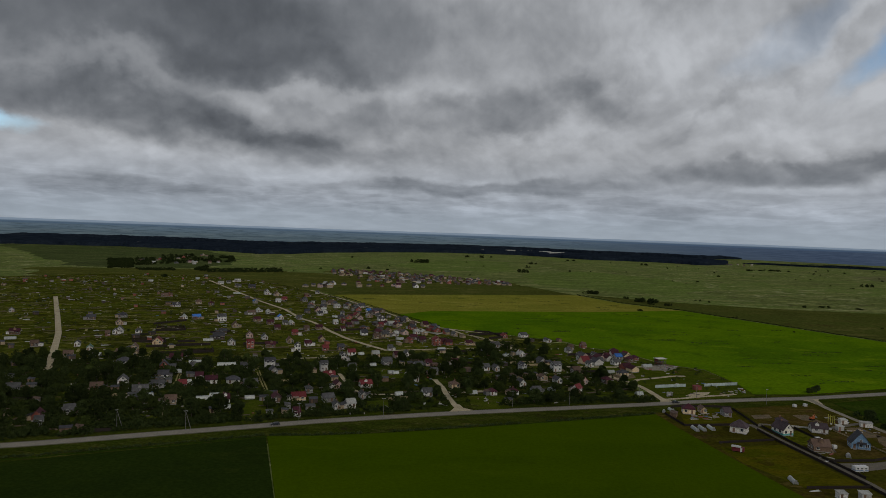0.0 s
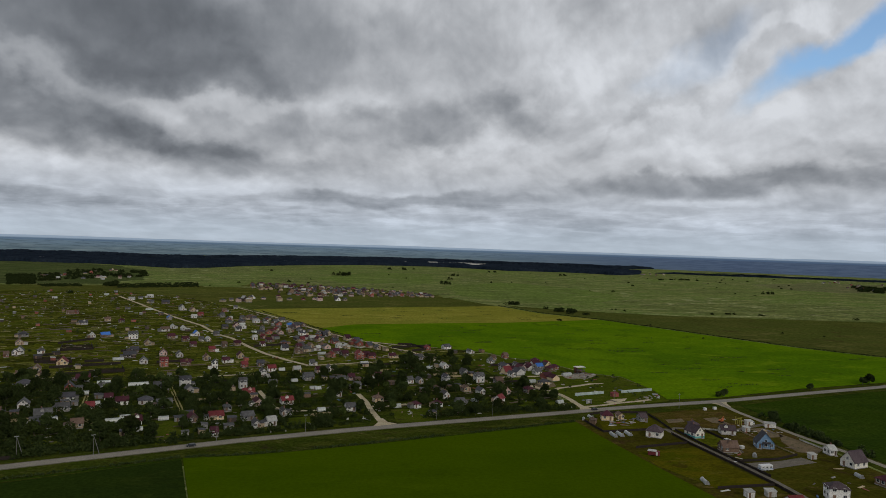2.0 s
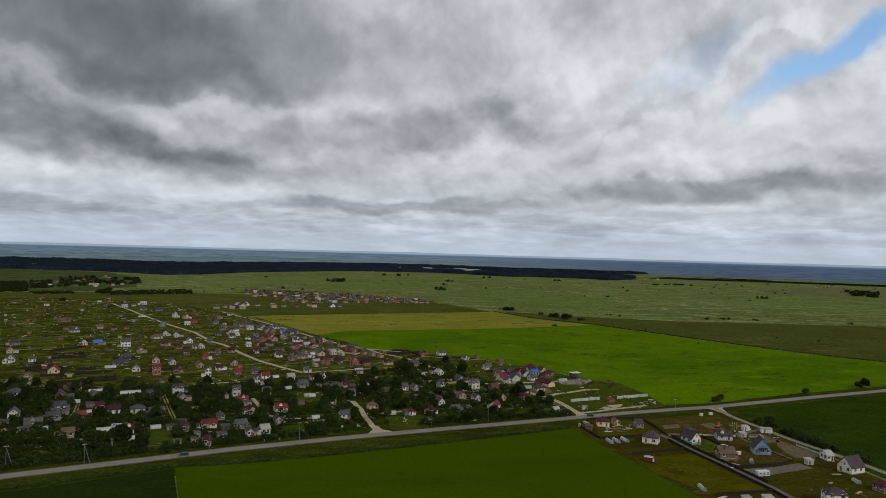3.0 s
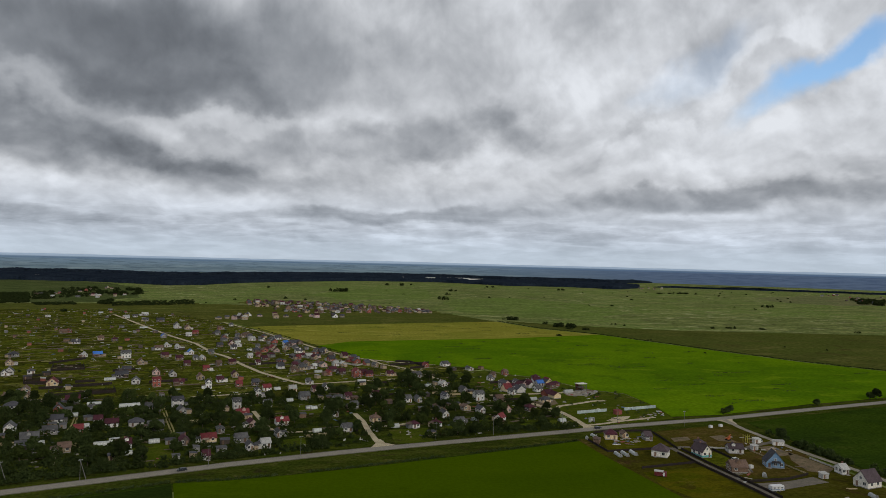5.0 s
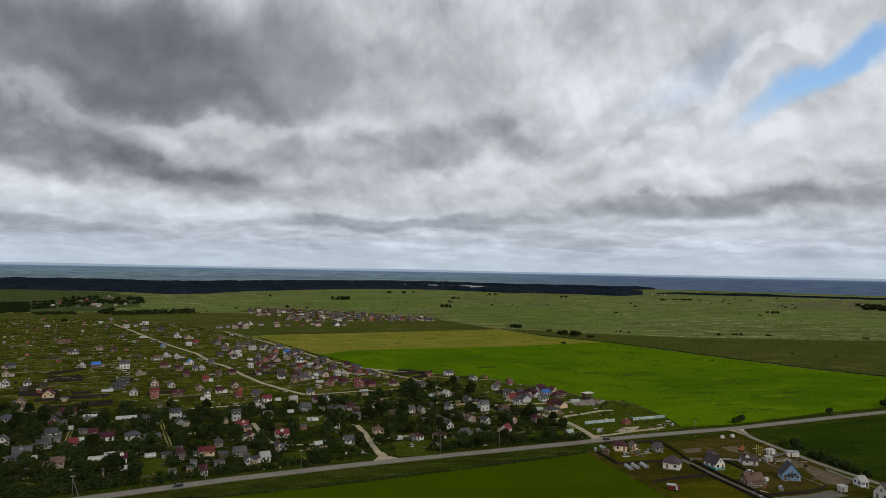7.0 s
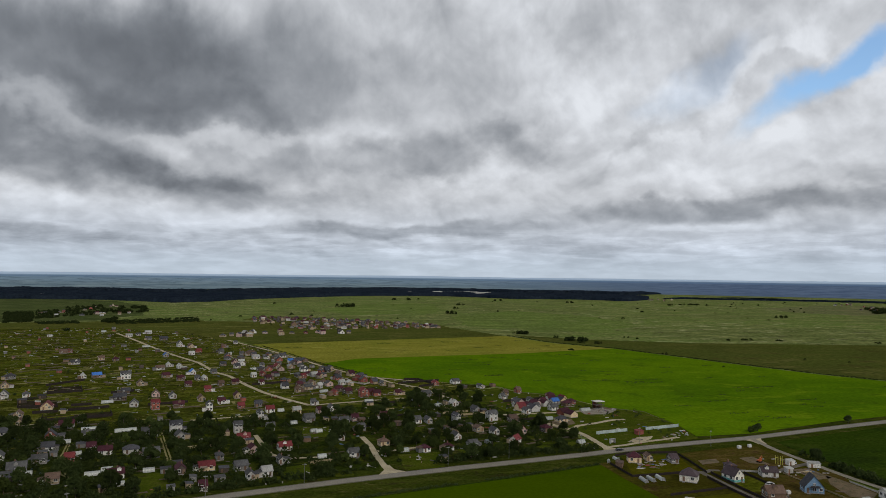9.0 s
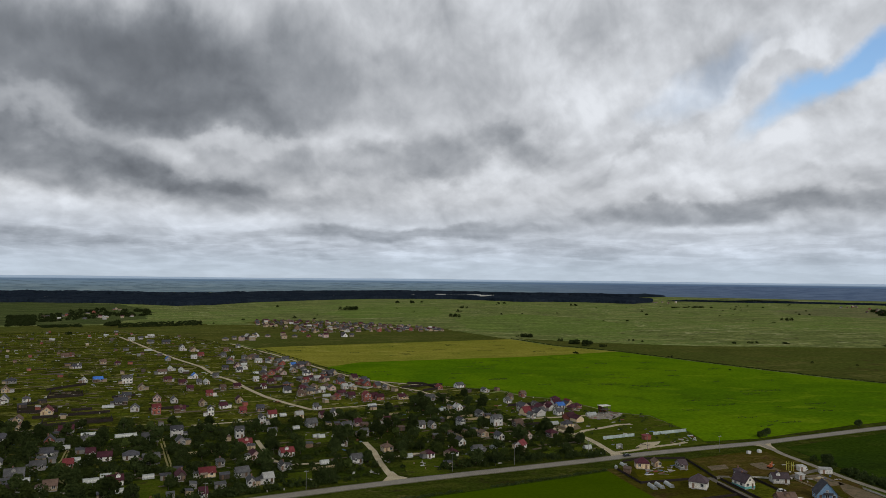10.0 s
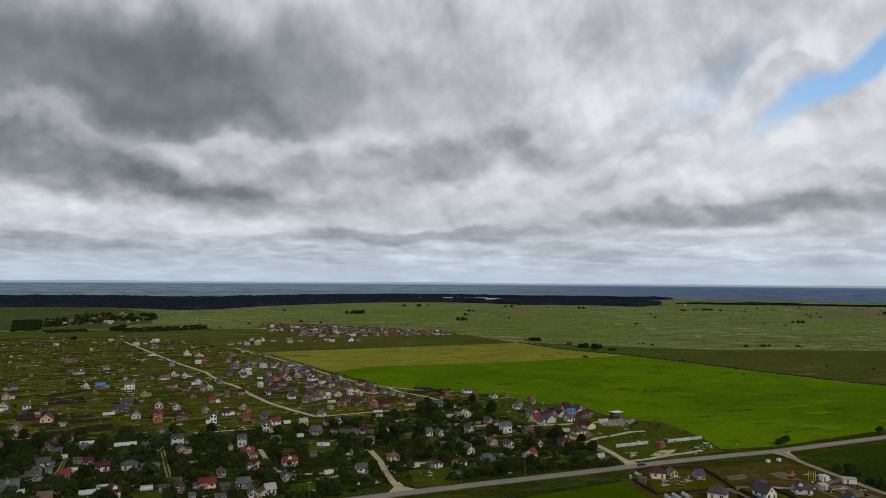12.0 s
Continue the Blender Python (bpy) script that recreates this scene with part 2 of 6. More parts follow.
BELT = grassland("garden_ground", (0.018, 0.026, 0.005), (0.046, 0.058, 0.008), (0.098, 0.088, 0.028), (0.027, 0.041, 0.005), (0.026, 0.021, 0.010), (45, 11, 1.6))
ROUGH = grassland("rough_grass", (0.044, 0.040, 0.005), (0.066, 0.058, 0.008), (0.118, 0.086, 0.026), (0.050, 0.051, 0.006), (0.050, 0.032, 0.012), (60, 16, 2.0), 0.38)
CROP = grassland("green_crop", (0.066, 0.134, 0.004), (0.083, 0.160, 0.004), (0.130, 0.204, 0.007), (0.104, 0.184, 0.004), (0.057, 0.110, 0.005), (150, 36, 3.0), 0.26)
PALE_CROP = grassland("pale_far_stubble", (0.200, 0.215, 0.100), (0.250, 0.260, 0.130), (0.300, 0.300, 0.160), (0.180, 0.210, 0.090), (0.150, 0.160, 0.080), (250, 90, 20), 0.3)
NEAR_CROP = grassland("near_green_crop", (0.043, 0.075, 0.001), (0.049, 0.083, 0.001), (0.058, 0.092, 0.002), (0.051, 0.084, 0.001), (0.038, 0.066, 0.001), (120, 40, 1.6), 0.15)
VERGE = grassland("roadside_verge", (0.028, 0.038, 0.005), (0.052, 0.062, 0.009), (0.092, 0.084, 0.026), (0.036, 0.051, 0.006), (0.034, 0.029, 0.011), (50, 9, 1.6), 0.45)
LAWN = grassland("garden_lawn", (0.048, 0.065, 0.006), (0.070, 0.085, 0.009), (0.110, 0.104, 0.028), (0.056, 0.080, 0.006), (0.042, 0.038, 0.012), (24, 7, 1.2), 0.4)
STRIP = grassland("mown_strip", (0.066, 0.078, 0.006), (0.110, 0.118, 0.010), (0.165, 0.155, 0.032), (0.080, 0.100, 0.008), (0.050, 0.046, 0.010), (60, 8, 2.0))
DARK_CROP = grassland("dark_green_crop", (0.022, 0.042, 0.005), (0.029, 0.052, 0.005), (0.038, 0.058, 0.007), (0.026, 0.048, 0.004), (0.019, 0.033, 0.005), (90, 30, 2.0), 0.35)
# darker than DARK_CROP, for the field left of the near one
DARKER_CROP = grassland("darker_green_crop", (0.017, 0.030, 0.005), (0.021, 0.036, 0.005), (0.029, 0.044, 0.007), (0.019, 0.034, 0.005), (0.015, 0.024, 0.005), (120, 40, 1.6), 0.3)
YELLOW_CROP = grassland("yellowing_crop", (0.196, 0.192, 0.026), (0.232, 0.220, 0.033), (0.280, 0.258, 0.050), (0.180, 0.190, 0.025), (0.150, 0.150, 0.023), (150, 40, 3.0), 0.36)
FALLOW = grassland("fallow_field", (0.062, 0.072, 0.015), (0.080, 0.088, 0.019), (0.112, 0.112, 0.030), (0.068, 0.084, 0.016), (0.062, 0.056, 0.016), (170, 50, 5), 0.4)
ASPHALT = material("worn_asphalt", [(0.205, 0.188, 0.155), (0.265, 0.240, 0.195)], 9, 0.85, 0.4, 0.2)
SHOULDER = material("gravel_shoulder", [(0.130, 0.115, 0.075), (0.075, 0.078, 0.030)], 5, 0.95, 0.4, 0.4)
DIRT = material("pale_dirt", [(0.490, 0.420, 0.285), (0.370, 0.310, 0.195)], 6, 0.95, 0.5, 0.4)
STRAW = material("dry_straw", [(0.300, 0.265, 0.120), (0.215, 0.195, 0.080)], 5, 0.95, 0.4, 0.4, spec=0.0)
SOIL = material("bare_soil", [(0.075, 0.056, 0.034), (0.125, 0.092, 0.056)], 4, 0.95, 0.4, 0.5)
DARK_SOIL = material("dark_garden_soil", [(0.026, 0.022, 0.014), (0.046, 0.036, 0.024), (0.034, 0.040, 0.012)], 4, 0.95, 0.5, 0.5, spec=0.0)
BARE = material("trodden_earth", [(0.105, 0.076, 0.036), (0.175, 0.125, 0.068), (0.070, 0.066, 0.020)], 5, 0.95, 0.4, 0.4)
TRACK = material("dark_earth_track", [(0.110, 0.096, 0.072), (0.165, 0.145, 0.112)], 3, 0.9, 0.3, 0.2)
GRAVEL = material("pale_grey_gravel", [(0.300, 0.270, 0.215), (0.215, 0.195, 0.150)], 4, 0.95, 0.4, 0.3, spec=0.1)
LEAVES = material("dark_leaves", [(0.021, 0.033, 0.011), (0.046, 0.062, 0.019)], 2.2, 1.0, 0.5, 0.0, 0.0, 0.35, 0.0)
BRIGHT_LEAVES = material("fresh_leaves", [(0.038, 0.056, 0.014), (0.064, 0.086, 0.022)], 2.2, 1.0, 0.5, 0.0, 0.0, 0.35, 0.0)
# dark leaf colour shifted to blue: distance haze painted into the forest
HAZED_WOODS = material("haze_blue_woods", [(0.010, 0.016, 0.026), (0.020, 0.028, 0.040)], 60, 1.0, 9.0, 0.0, spec=0.0)
BARK = material("bark", [(0.070, 0.055, 0.042), (0.120, 0.100, 0.080)], 0.6, 0.95, 0.15, 0.5)
GLASS = material("dark_window_glass", [(0.020, 0.024, 0.030), (0.034, 0.040, 0.048)], 2.0, 0.12, spec=0.6)
FRAME = material("white_window_frame", [(0.70, 0.70, 0.68), (0.60, 0.60, 0.57)], 1.0, 0.5)
DOOR = material("painted_door", [(0.14, 0.085, 0.055), (0.20, 0.13, 0.085)], 0.8, 0.6, 0.1, 0.2, vary=0.4)
PLINTH = material("concrete_plinth", [(0.25, 0.24, 0.23), (0.34, 0.33, 0.31)], 1.5, 0.9, 0.2, 0.3)
BRICKWORK = material("chimney_brick", [(0.17, 0.085, 0.062), (0.24, 0.13, 0.10)], 0.5, 0.9, 0.1, 0.4)
FILM = material("milky_greenhouse_sheet", [(0.32, 0.345, 0.335), (0.44, 0.46, 0.44)], 1.6, 0.35, 0.4, 0.1, vary=0.15, spec=0.5)
STEEL = material("galvanised_steel", [(0.42, 0.43, 0.44), (0.52, 0.53, 0.54)], 0.6, 0.4, metal=0.7)
TIMBER = material("weathered_timber", [(0.14, 0.11, 0.085), (0.21, 0.17, 0.13)], 0.8, 0.9, 0.12, 0.3, vary=0.25)
POLE = material("grey_pole_concrete", [(0.15, 0.145, 0.14), (0.20, 0.195, 0.185)], 0.8, 0.9, 0.15, 0.2)
RUBBER = material("black_rubber", [(0.018, 0.018, 0.018), (0.028, 0.028, 0.028)], 0.3, 0.9)
FENCE_DARK = ribbed("dark_fence_sheet", [(0.024, 0.019, 0.017), (0.036, 0.028, 0.024)], 0.2, 0.7, 0.08)
FENCE_PALE = ribbed("pale_fence_sheet", [(0.42, 0.41, 0.38), (0.52, 0.50, 0.47)], 0.2, 0.6, 0.12)
FENCE_MILKY = ribbed("milky_green_sheet", [(0.30, 0.40, 0.38), (0.50, 0.55, 0.53)], 0.6, 0.5, 0.15)
FENCE_TAN = ribbed("yellowed_board_fence", [(0.34, 0.27, 0.15), (0.42, 0.35, 0.21)], 0.2, 0.8, 0.12)
WALLS = {
    "white": (material("white_plaster", [(0.57, 0.56, 0.535), (0.69, 0.68, 0.65), (0.42, 0.405, 0.38)], 2.4, 0.85, 0.3, 0.15, vary=0.26), "white plastered"),
    "grey": (material("grey_boards", [(0.17, 0.17, 0.165), (0.26, 0.255, 0.245)], 1.8, 0.9, 0.25, 0.25, vary=0.25), "grey boarded"),
    "brown": (material("brown_timber", [(0.15, 0.095, 0.065), (0.22, 0.15, 0.10)], 1.6, 0.85, 0.25, 0.25, vary=0.25), "brown timber"),
    "cream": (material("cream_plaster", [(0.60, 0.46, 0.27), (0.68, 0.55, 0.36)], 2.2, 0.85, 0.3, 0.15, vary=0.15), "cream yellow"),
    "brick": (material("red_brick", [(0.24, 0.070, 0.050), (0.31, 0.105, 0.08)], 1.4, 0.9, 0.22, 0.25, vary=0.22), "red brick"),
    "pink": (material("pink_plaster", [(0.44, 0.30, 0.27), (0.54, 0.40, 0.36)], 2.0, 0.85, 0.3, 0.15, vary=0.15), "pale pink"),
    "blue": (material("blue_siding", [(0.13, 0.23, 0.36), (0.18, 0.30, 0.44)], 1.8, 0.7, 0.25, 0.2, vary=0.1), "blue sided"),
    "ivory": (material("ivory_plaster", [(0.74, 0.70, 0.61), (0.80, 0.77, 0.69)], 2.2, 0.85, 0.3, 0.15, vary=0.06), "ivory plastered"),
    "tan": (material("tan_timber", [(0.34, 0.26, 0.17), (0.44, 0.35, 0.24)], 1.8, 0.85, 0.25, 0.2, vary=0.2), "tan timber"),
    "dark": (material("dark_stained_timber", [(0.065, 0.052, 0.046), (0.105, 0.082, 0.070)], 1.6, 0.85, 0.25, 0.25, vary=0.3), "dark timber"),
}
ROOFS = {
    "grey": (ribbed("grey_sheet_roof", [(0.062, 0.062, 0.065), (0.112, 0.112, 0.112)]), "grey"),
    "slate": (ribbed("slate_roof", [(0.050, 0.050, 0.058), (0.080, 0.080, 0.090)]), "dark grey"),
    "red": (ribbed("red_sheet_roof", [(0.130, 0.026, 0.030), (0.190, 0.044, 0.046)]), "red"),
    "maroon": (ribbed("maroon_sheet_roof", [(0.050, 0.016, 0.024), (0.080, 0.026, 0.035)]), "maroon"),
    "rust": (ribbed("brown_sheet_roof", [(0.105, 0.068, 0.052), (0.155, 0.105, 0.080)]), "brown"),
    "blue": (ribbed("blue_sheet_roof", [(0.045, 0.145, 0.46), (0.075, 0.200, 0.54)]), "bright blue"),
    "pale": (ribbed("pale_sheet_roof", [(0.34, 0.34, 0.325), (0.46, 0.46, 0.435)]), "pale"),
    "green": (ribbed("green_sheet_roof", [(0.085, 0.17, 0.12), (0.125, 0.22, 0.16)]), "green"),
    "plum": (ribbed("plum_sheet_roof", [(0.060, 0.044, 0.050), (0.085, 0.064, 0.070)]), "dark plum"),
    "black": (ribbed("black_felt_roof", [(0.035, 0.035, 0.036), (0.055, 0.055, 0.055)], 0.8, 0.9), "black"),
}


# ---- mesh building ----
class Solid:
    """Gathers vertices and faces of one mesh."""

    def __init__(self):
        self.v, self.f = [], []

    def face(self, *points):
        k = len(self.v)
        self.v.extend(points)
        self.f.append(tuple(range(k, k + len(points))))
        return self

    def box(self, x0, x1, y0, y1, z0, z1):
        k = len(self.v)
        self.v.extend((x, y, z) for z in (z0, z1) for x, y in ((x0, y0), (x1, y0), (x1, y1), (x0, y1)))
        self.f.extend(tuple(k + i for i in q) for q in ((3, 2, 1, 0), (4, 5, 6, 7), (0, 1, 5, 4), (1, 2, 6, 5), (2, 3, 7, 6), (3, 0, 4, 7)))
        return self

    def slab(self, corners, thick):
        """A sloping plate: its upper corners, counter-clockwise from above, and its thickness."""
        k, c = len(self.v), len(corners)
        self.v.extend(corners)
        self.v.extend((x, y, z - thick) for x, y, z in corners)
        self.f.append(tuple(range(k, k + c)))
        self.f.append(tuple(range(k + 2 * c - 1, k + c - 1, -1)))
        self.f.extend((k + i, k + c + i, k + c + (i + 1) % c, k + (i + 1) % c) for i in range(c))
        return self

    def tube(self, a, b, ra, rb, sides=6):
        a, b = Vector(a), Vector(b)
        turn = (b - a).to_track_quat("Z", "Y")
        k = len(self.v)
        for p, r in ((a, ra), (b, rb)):
            for i in range(sides):
                w = 2 * math.pi * i / sides
                self.v.append(tuple(p + turn @ Vector((math.cos(w) * r, math.sin(w) * r, 0))))
        self.f.extend((k + i, k + (i + 1) % sides, k + sides + (i + 1) % sides, k + sides + i) for i in range(sides))
        self.f.append(tuple(range(k + sides, k + 2 * sides)))
        self.f.append(tuple(range(k + sides - 1, k - 1, -1)))
        return self

    def mesh(self, name, mat):
        me = bpy.data.meshes.new(name)
        me.from_pydata(self.v, [], self.f)
        me.materials.append(mat)
        me.update()
        return me


def part(name, shape, mat, parent, label="", place=None):
    """Links one mesh under a thing or a part. shape: a Solid, or a mesh to share."""
    ob = new(name, shape.mesh(name, mat) if isinstance(shape, Solid) else shape)
    ob.parent = parent
    if place is not None:
        ob.matrix_basis = place
    if label:
        ob["label"] = label
    return ob


def thing(name, x, y, turn, label, category, group="", kind="", z=0.0):
    ob = new(name)
    ob.matrix_basis = pose(x, y, z, 0, 0, turn)
    return tagged(ob, label, category, group, kind)


FOOTPRINTS, LINES = [], []


def near_line(x, y, gap):
    for ax, ay, bx, by, half in LINES:
        ux, uy = bx - ax, by - ay
        s = max(0.0, min(1.0, ((x - ax) * ux + (y - ay) * uy) / (ux * ux + uy * uy)))
        if math.hypot(x - ax - s * ux, y - ay - s * uy) < half + gap:
            return True
    return False


def clear(x, y, r, lines=True):
    """True where a round thing of radius r meets no building or road."""
    if any(abs(x - fx) < 25 and math.hypot(x - fx, y - fy) < fr + r for fx, fy, fr in FOOTPRINTS):
        return False
    return not (lines and near_line(x, y, r * 0.6))


def inside(x, y, outline):
    hit = False
    for (ax, ay), (bx, by) in zip(outline, outline[1:] + outline[:1]):
        if (ay > y) != (by > y) and x < (bx - ax) * (y - ay) / (by - ay) + ax:
            hit = not hit
    return hit


def spots(outline, count, rng):
    """Random places inside an outline."""
    xs, ys = [p[0] for p in outline], [p[1] for p in outline]
    got = 0
    while got < count:
        x, y = rng.uniform(min(xs), max(xs)), rng.uniform(min(ys), max(ys))
        if inside(x, y, outline):
            got += 1
            yield x, y


# ---- ground, fields and roads ----
def sheet(name, outline, top, mat, label, category="ground"):
    """A field or patch: a low plate on the ground."""
    s = Solid().slab([(x, y, top) for x, y in outline], top + 0.02)
    return tagged(new(name, s.mesh(name, mat)), label, category, kind="structure")


def ribbon(name, line, width, top, mat, label, category, kind="structure", keep=True):
    """A road along a line of places."""
    s = Solid()
    left, right = [], []
    for i, (x, y) in enumerate(line):
        ax, ay = line[max(i - 1, 0)]
        bx, by = line[min(i + 1, len(line) - 1)]
        n = math.hypot(bx - ax, by - ay)
        ox, oy = -(by - ay) / n * width / 2, (bx - ax) / n * width / 2
        left.append((x + ox, y + oy))
        right.append((x - ox, y - oy))
    for i in range(len(line) - 1):
        (a, b), (c, d) = (left[i], left[i + 1]), (right[i + 1], right[i])
        s.face((*a, top), (*d, top), (*c, top), (*b, top))
        s.face((*a, top), (*b, top), (*b, 0.0), (*a, 0.0))
        s.face((*d, top), (*d, 0.0), (*c, 0.0), (*c, top))
        if keep:
            LINES.append((*line[i], *line[i + 1], width / 2))
    return tagged(new(name, s.mesh(name, mat)), label, category, kind=kind)


REACH = 4860
ring = Solid()
ring.v.append((0, 20, 0))
for i in range(96):
    w = 2 * math.pi * i / 96
    ring.v.append((math.cos(w) * REACH, 20 + math.sin(w) * REACH, 0))
ring.f = [(0, 1 + i, 1 + (i + 1) % 96) for i in range(96)]
tagged(new("ground", ring.mesh("ground", MEADOW)), "olive green uneven meadow reaching the horizon", "ground", kind="structure")



def ragged(outline, step, sway, seed):
    """An outline with a worn, wandering edge."""
    out = []
    for (ax, ay), (bx, by) in zip(outline, outline[1:] + outline[:1]):
        n = max(1, int(math.hypot(bx - ax, by - ay) / step))
        for i in range(n):
            x, y = ax + (bx - ax) * i / n, ay + (by - ay) * i / n
            out.append((x + sway * noise.noise(Vector((x / step / 2, y / step / 2, seed))), y + sway * noise.noise(Vector((x / step / 2, y / step / 2, seed + 9)))))
    return out


for name, outline, top, mat, label in (
    ("heath", [(-700, 1330), (-516, 1376), (-377, 1444), (-252, 1428), (-152, 1393), (-61, 1313), (30, 1290), (200, 1275), (205, 1238), (-60, 1120), (-180, 1010), (-306, 1090), (-560, 1080)], 0.012, HEATH, "dull olive grass beyond the allotments"),
    ("damp_meadow", [(-1350, 2330), (-1087, 2440), (-867, 2460), (-688, 2342), (-539, 2093), (-437, 1800), (-400, 1560), (-440, 1430), (-640, 1376)], 0.008, DAMP_MEADOW, "dark damp grassland before the forest"),
    ("heath", [(1346, 2062), (1718, 2290), (2200, 2195), (1780, 1761), (1350, 1671), (1266, 1807)], 0.010, BROWN_HEATH, "brownish heath on the far plain"),
    ("lush_meadow", [(264, 1598), (470, 1826), (599, 1565), (592, 1322), (432, 1132), (343, 1219), (245, 1289)], 0.014, SPRING, "fresh green tract of the open meadow"),
    ("lush_meadow", [(-60, 1800), (120, 2260), (330, 2240), (250, 1760), (60, 1620)], 0.011, SPRING, "fresh green tract of the open meadow"),
    ("trodden_settlement", [(-168, 1531), (-103, 1560), (-28, 1530), (19, 1483), (109, 1426), (200, 1300), (190, 1240), (53, 1215), (-60, 1200), (-150, 1390)], 0.02, HEATH, "trodden olive ground of a far settlement"),
):
    sheet(name, ragged(outline, 30, 34, len(label)), top, mat, label)

MAIN = [(-900, 62), (-420, 205), (-260, 258), (-151, 294), (-105, 312), (-66, 327), (-43, 336), (7, 352), (35, 360), (65, 368), (97, 376), (131, 385), (170, 396), (210, 405), (245, 412), (276, 421), (328, 436), (393, 454), (520, 490), (800, 572), (1300, 720)]
BELT_AREA = [(146, 396), (140, 455), (120, 498), (116, 534), (102, 580), (70, 581), (49, 555), (10, 524), (-6, 507), (-46, 490), (-85, 488), (-108, 496), (-131, 479), (-169, 492), (-198, 483)] + [(-300, 470), (-420, 420), (-420, 215), (-260, 268), (-151, 304), (-66, 337), (35, 370)]
sheet("garden_ground", BELT_AREA, 0.03, BELT, "dark overgrown garden ground between the village houses")
ALLOTMENT_AREA = [(-15, 534), (49, 555), (138, 609), (73, 650), (33, 675), (-10, 754), (-102, 962), (-212, 1128), (-352, 1248), (-514, 1224)] + [(-700, 1000), (-560, 520), (-300, 470)] + [(-198, 483), (-169, 492), (-131, 479), (-108, 496), (-85, 488), (-46, 490)]
sheet("allotment_ground", ALLOTMENT_AREA, 0.02, ALLOTMENT, "patchy yellow-green grass of large garden allotments")
HAMLET_GROUND = [(136, 603), (150, 579), (174, 562), (184, 536), (196, 507), (216, 494), (219, 450), (214, 414), (153, 398), (140, 455), (120, 498), (112, 534), (93, 581)]
sheet("settlement_ground", HAMLET_GROUND, 0.02, LAWN, "rough green grass round the new houses")
sheet("green_field", [(-11, 768), (26, 809), (112, 829), (221, 850), (362, 902), (395, 826), (440, 727), (476, 654), (520, 596)] + [(640, 480), (520, 502), (400, 468), (330, 450)] + [(252, 423), (215, 419), (219, 450), (217, 496), (197, 510), (185, 538), (175, 565), (151, 582), (138, 612), (73, 650), (33, 675)], 0.25, CROP, "large bright green crop field beyond the village", "field")
sheet("yellow_field", [(-103, 969), (-60, 988), (90, 1034), (264, 1086), (303, 974), (362, 902), (221, 850), (112, 829), (26, 809), (-11, 768)], 0.22, YELLOW_CROP, "yellowing crop field beside the green one", "field")
sheet("fallow_strip", [(-142, 1040), (-95, 1131), (19, 1177), (210, 1250), (264, 1086), (90, 1034), (-60, 988), (-103, 969)], 0.05, FALLOW, "dull olive fallow strip behind the yellow field", "field")
sheet("fallow_field", [(279, 1108), (359, 1037), (508, 971), (812, 924)] + [(1500, 1000), (1300, 730), (760, 530), (660, 512)] + [(523, 599), (443, 732), (398, 832), (362, 909), (308, 990)], 0.05, FALLOW, "dull brownish green fallow land behind the hedge", "field")
sheet("near_field", [(-61, 310), (-39, 312), (-12, 318), (17, 326), (46, 335), (75, 344), (106, 354), (134, 364)] + [(136, 340), (141, 300), (149, 246), (170, 120), (200, -300), (40, -300), (-20, 140)], 0.25, NEAR_CROP, "bright green crop field in front of the road", "field")
sheet("dark_field", [(-420, 182), (-260, 236), (-151, 270), (-61.2, 308), (-20.2, 140), (39.8, -300), (-420, -300)], 0.25, DARKER_CROP, "dark green crop field beside the road", "field")
sheet("side_field", [(254, 400), (300, 416), (400, 444), (520, 478), (640, 380), (560, 120), (255, 120)], 0.25, DARK_CROP, "dark green field behind a row of bushes", "field")
sheet("roadside_grass", [(247, 404), (255.5, 399), (255.5, 120), (244, 120), (244, 300), (240, 380)], 0.03, VERGE, "rough dark grass beside the gravel road")
sheet("far_field", [(1732, 3403), (2064, 3176), (2072, 2702), (2169, 2449), (2334, 2635), (2167, 3019), (1760, 3337)], 0.1, PALE_CROP, "pale distant field before the haze-blue woods", "field")
sheet("estate_ground", [(133, 368), (242, 398), (242, 120), (165, 120), (146, 246), (137, 300)], 0.04, ROUGH, "rough olive and brown grass of building plots")

BROWN_GRASS = grassland("trodden_brown_grass", (0.066, 0.048, 0.011), (0.088, 0.064, 0.016), (0.145, 0.100, 0.038), (0.064, 0.055, 0.010), (0.080, 0.046, 0.021), (30, 9, 1.6), 0.4)
OLIVE_GRASS = grassland("yellow_olive_grass", (0.066, 0.062, 0.004), (0.088, 0.078, 0.005), (0.098, 0.088, 0.012), (0.062, 0.070, 0.003), (0.050, 0.042, 0.006), (40, 12, 1.6), 0.3)
sheet("lawn_plot", [(144, 309), (177, 315), (178, 282), (182, 261), (155, 259), (144, 289)], 0.055, OLIVE_GRASS, "yellow-olive grass on an empty plot")
sheet("lawn_plot", [(186, 382), (236, 392), (234, 354), (218, 348), (186, 351)], 0.055, BROWN_GRASS, "brownish olive grass on a wide building plot")
sheet("lawn_plot", [(196, 340), (199, 334), (198, 318), (185, 315), (182, 326)], 0.06, STRIP, "fresh yellow-green lawn beside a white house")
sheet("trodden_plot", [(151, 379), (182, 380), (176, 345), (143, 346)], 0.055, OLIVE_GRASS, "yellow-olive trodden grass of a building plot")
sheet("trodden_plot", [(211, 339), (223, 338), (218, 310), (218, 299), (193, 297), (196, 311)], 0.05, BROWN_GRASS, "trodden brownish grass of a building plot")
sheet("trodden_plot", [(235, 349), (244, 348), (240, 308), (229, 298), (222, 304)], 0.05, BROWN_GRASS, "trodden brownish grass of a building plot")
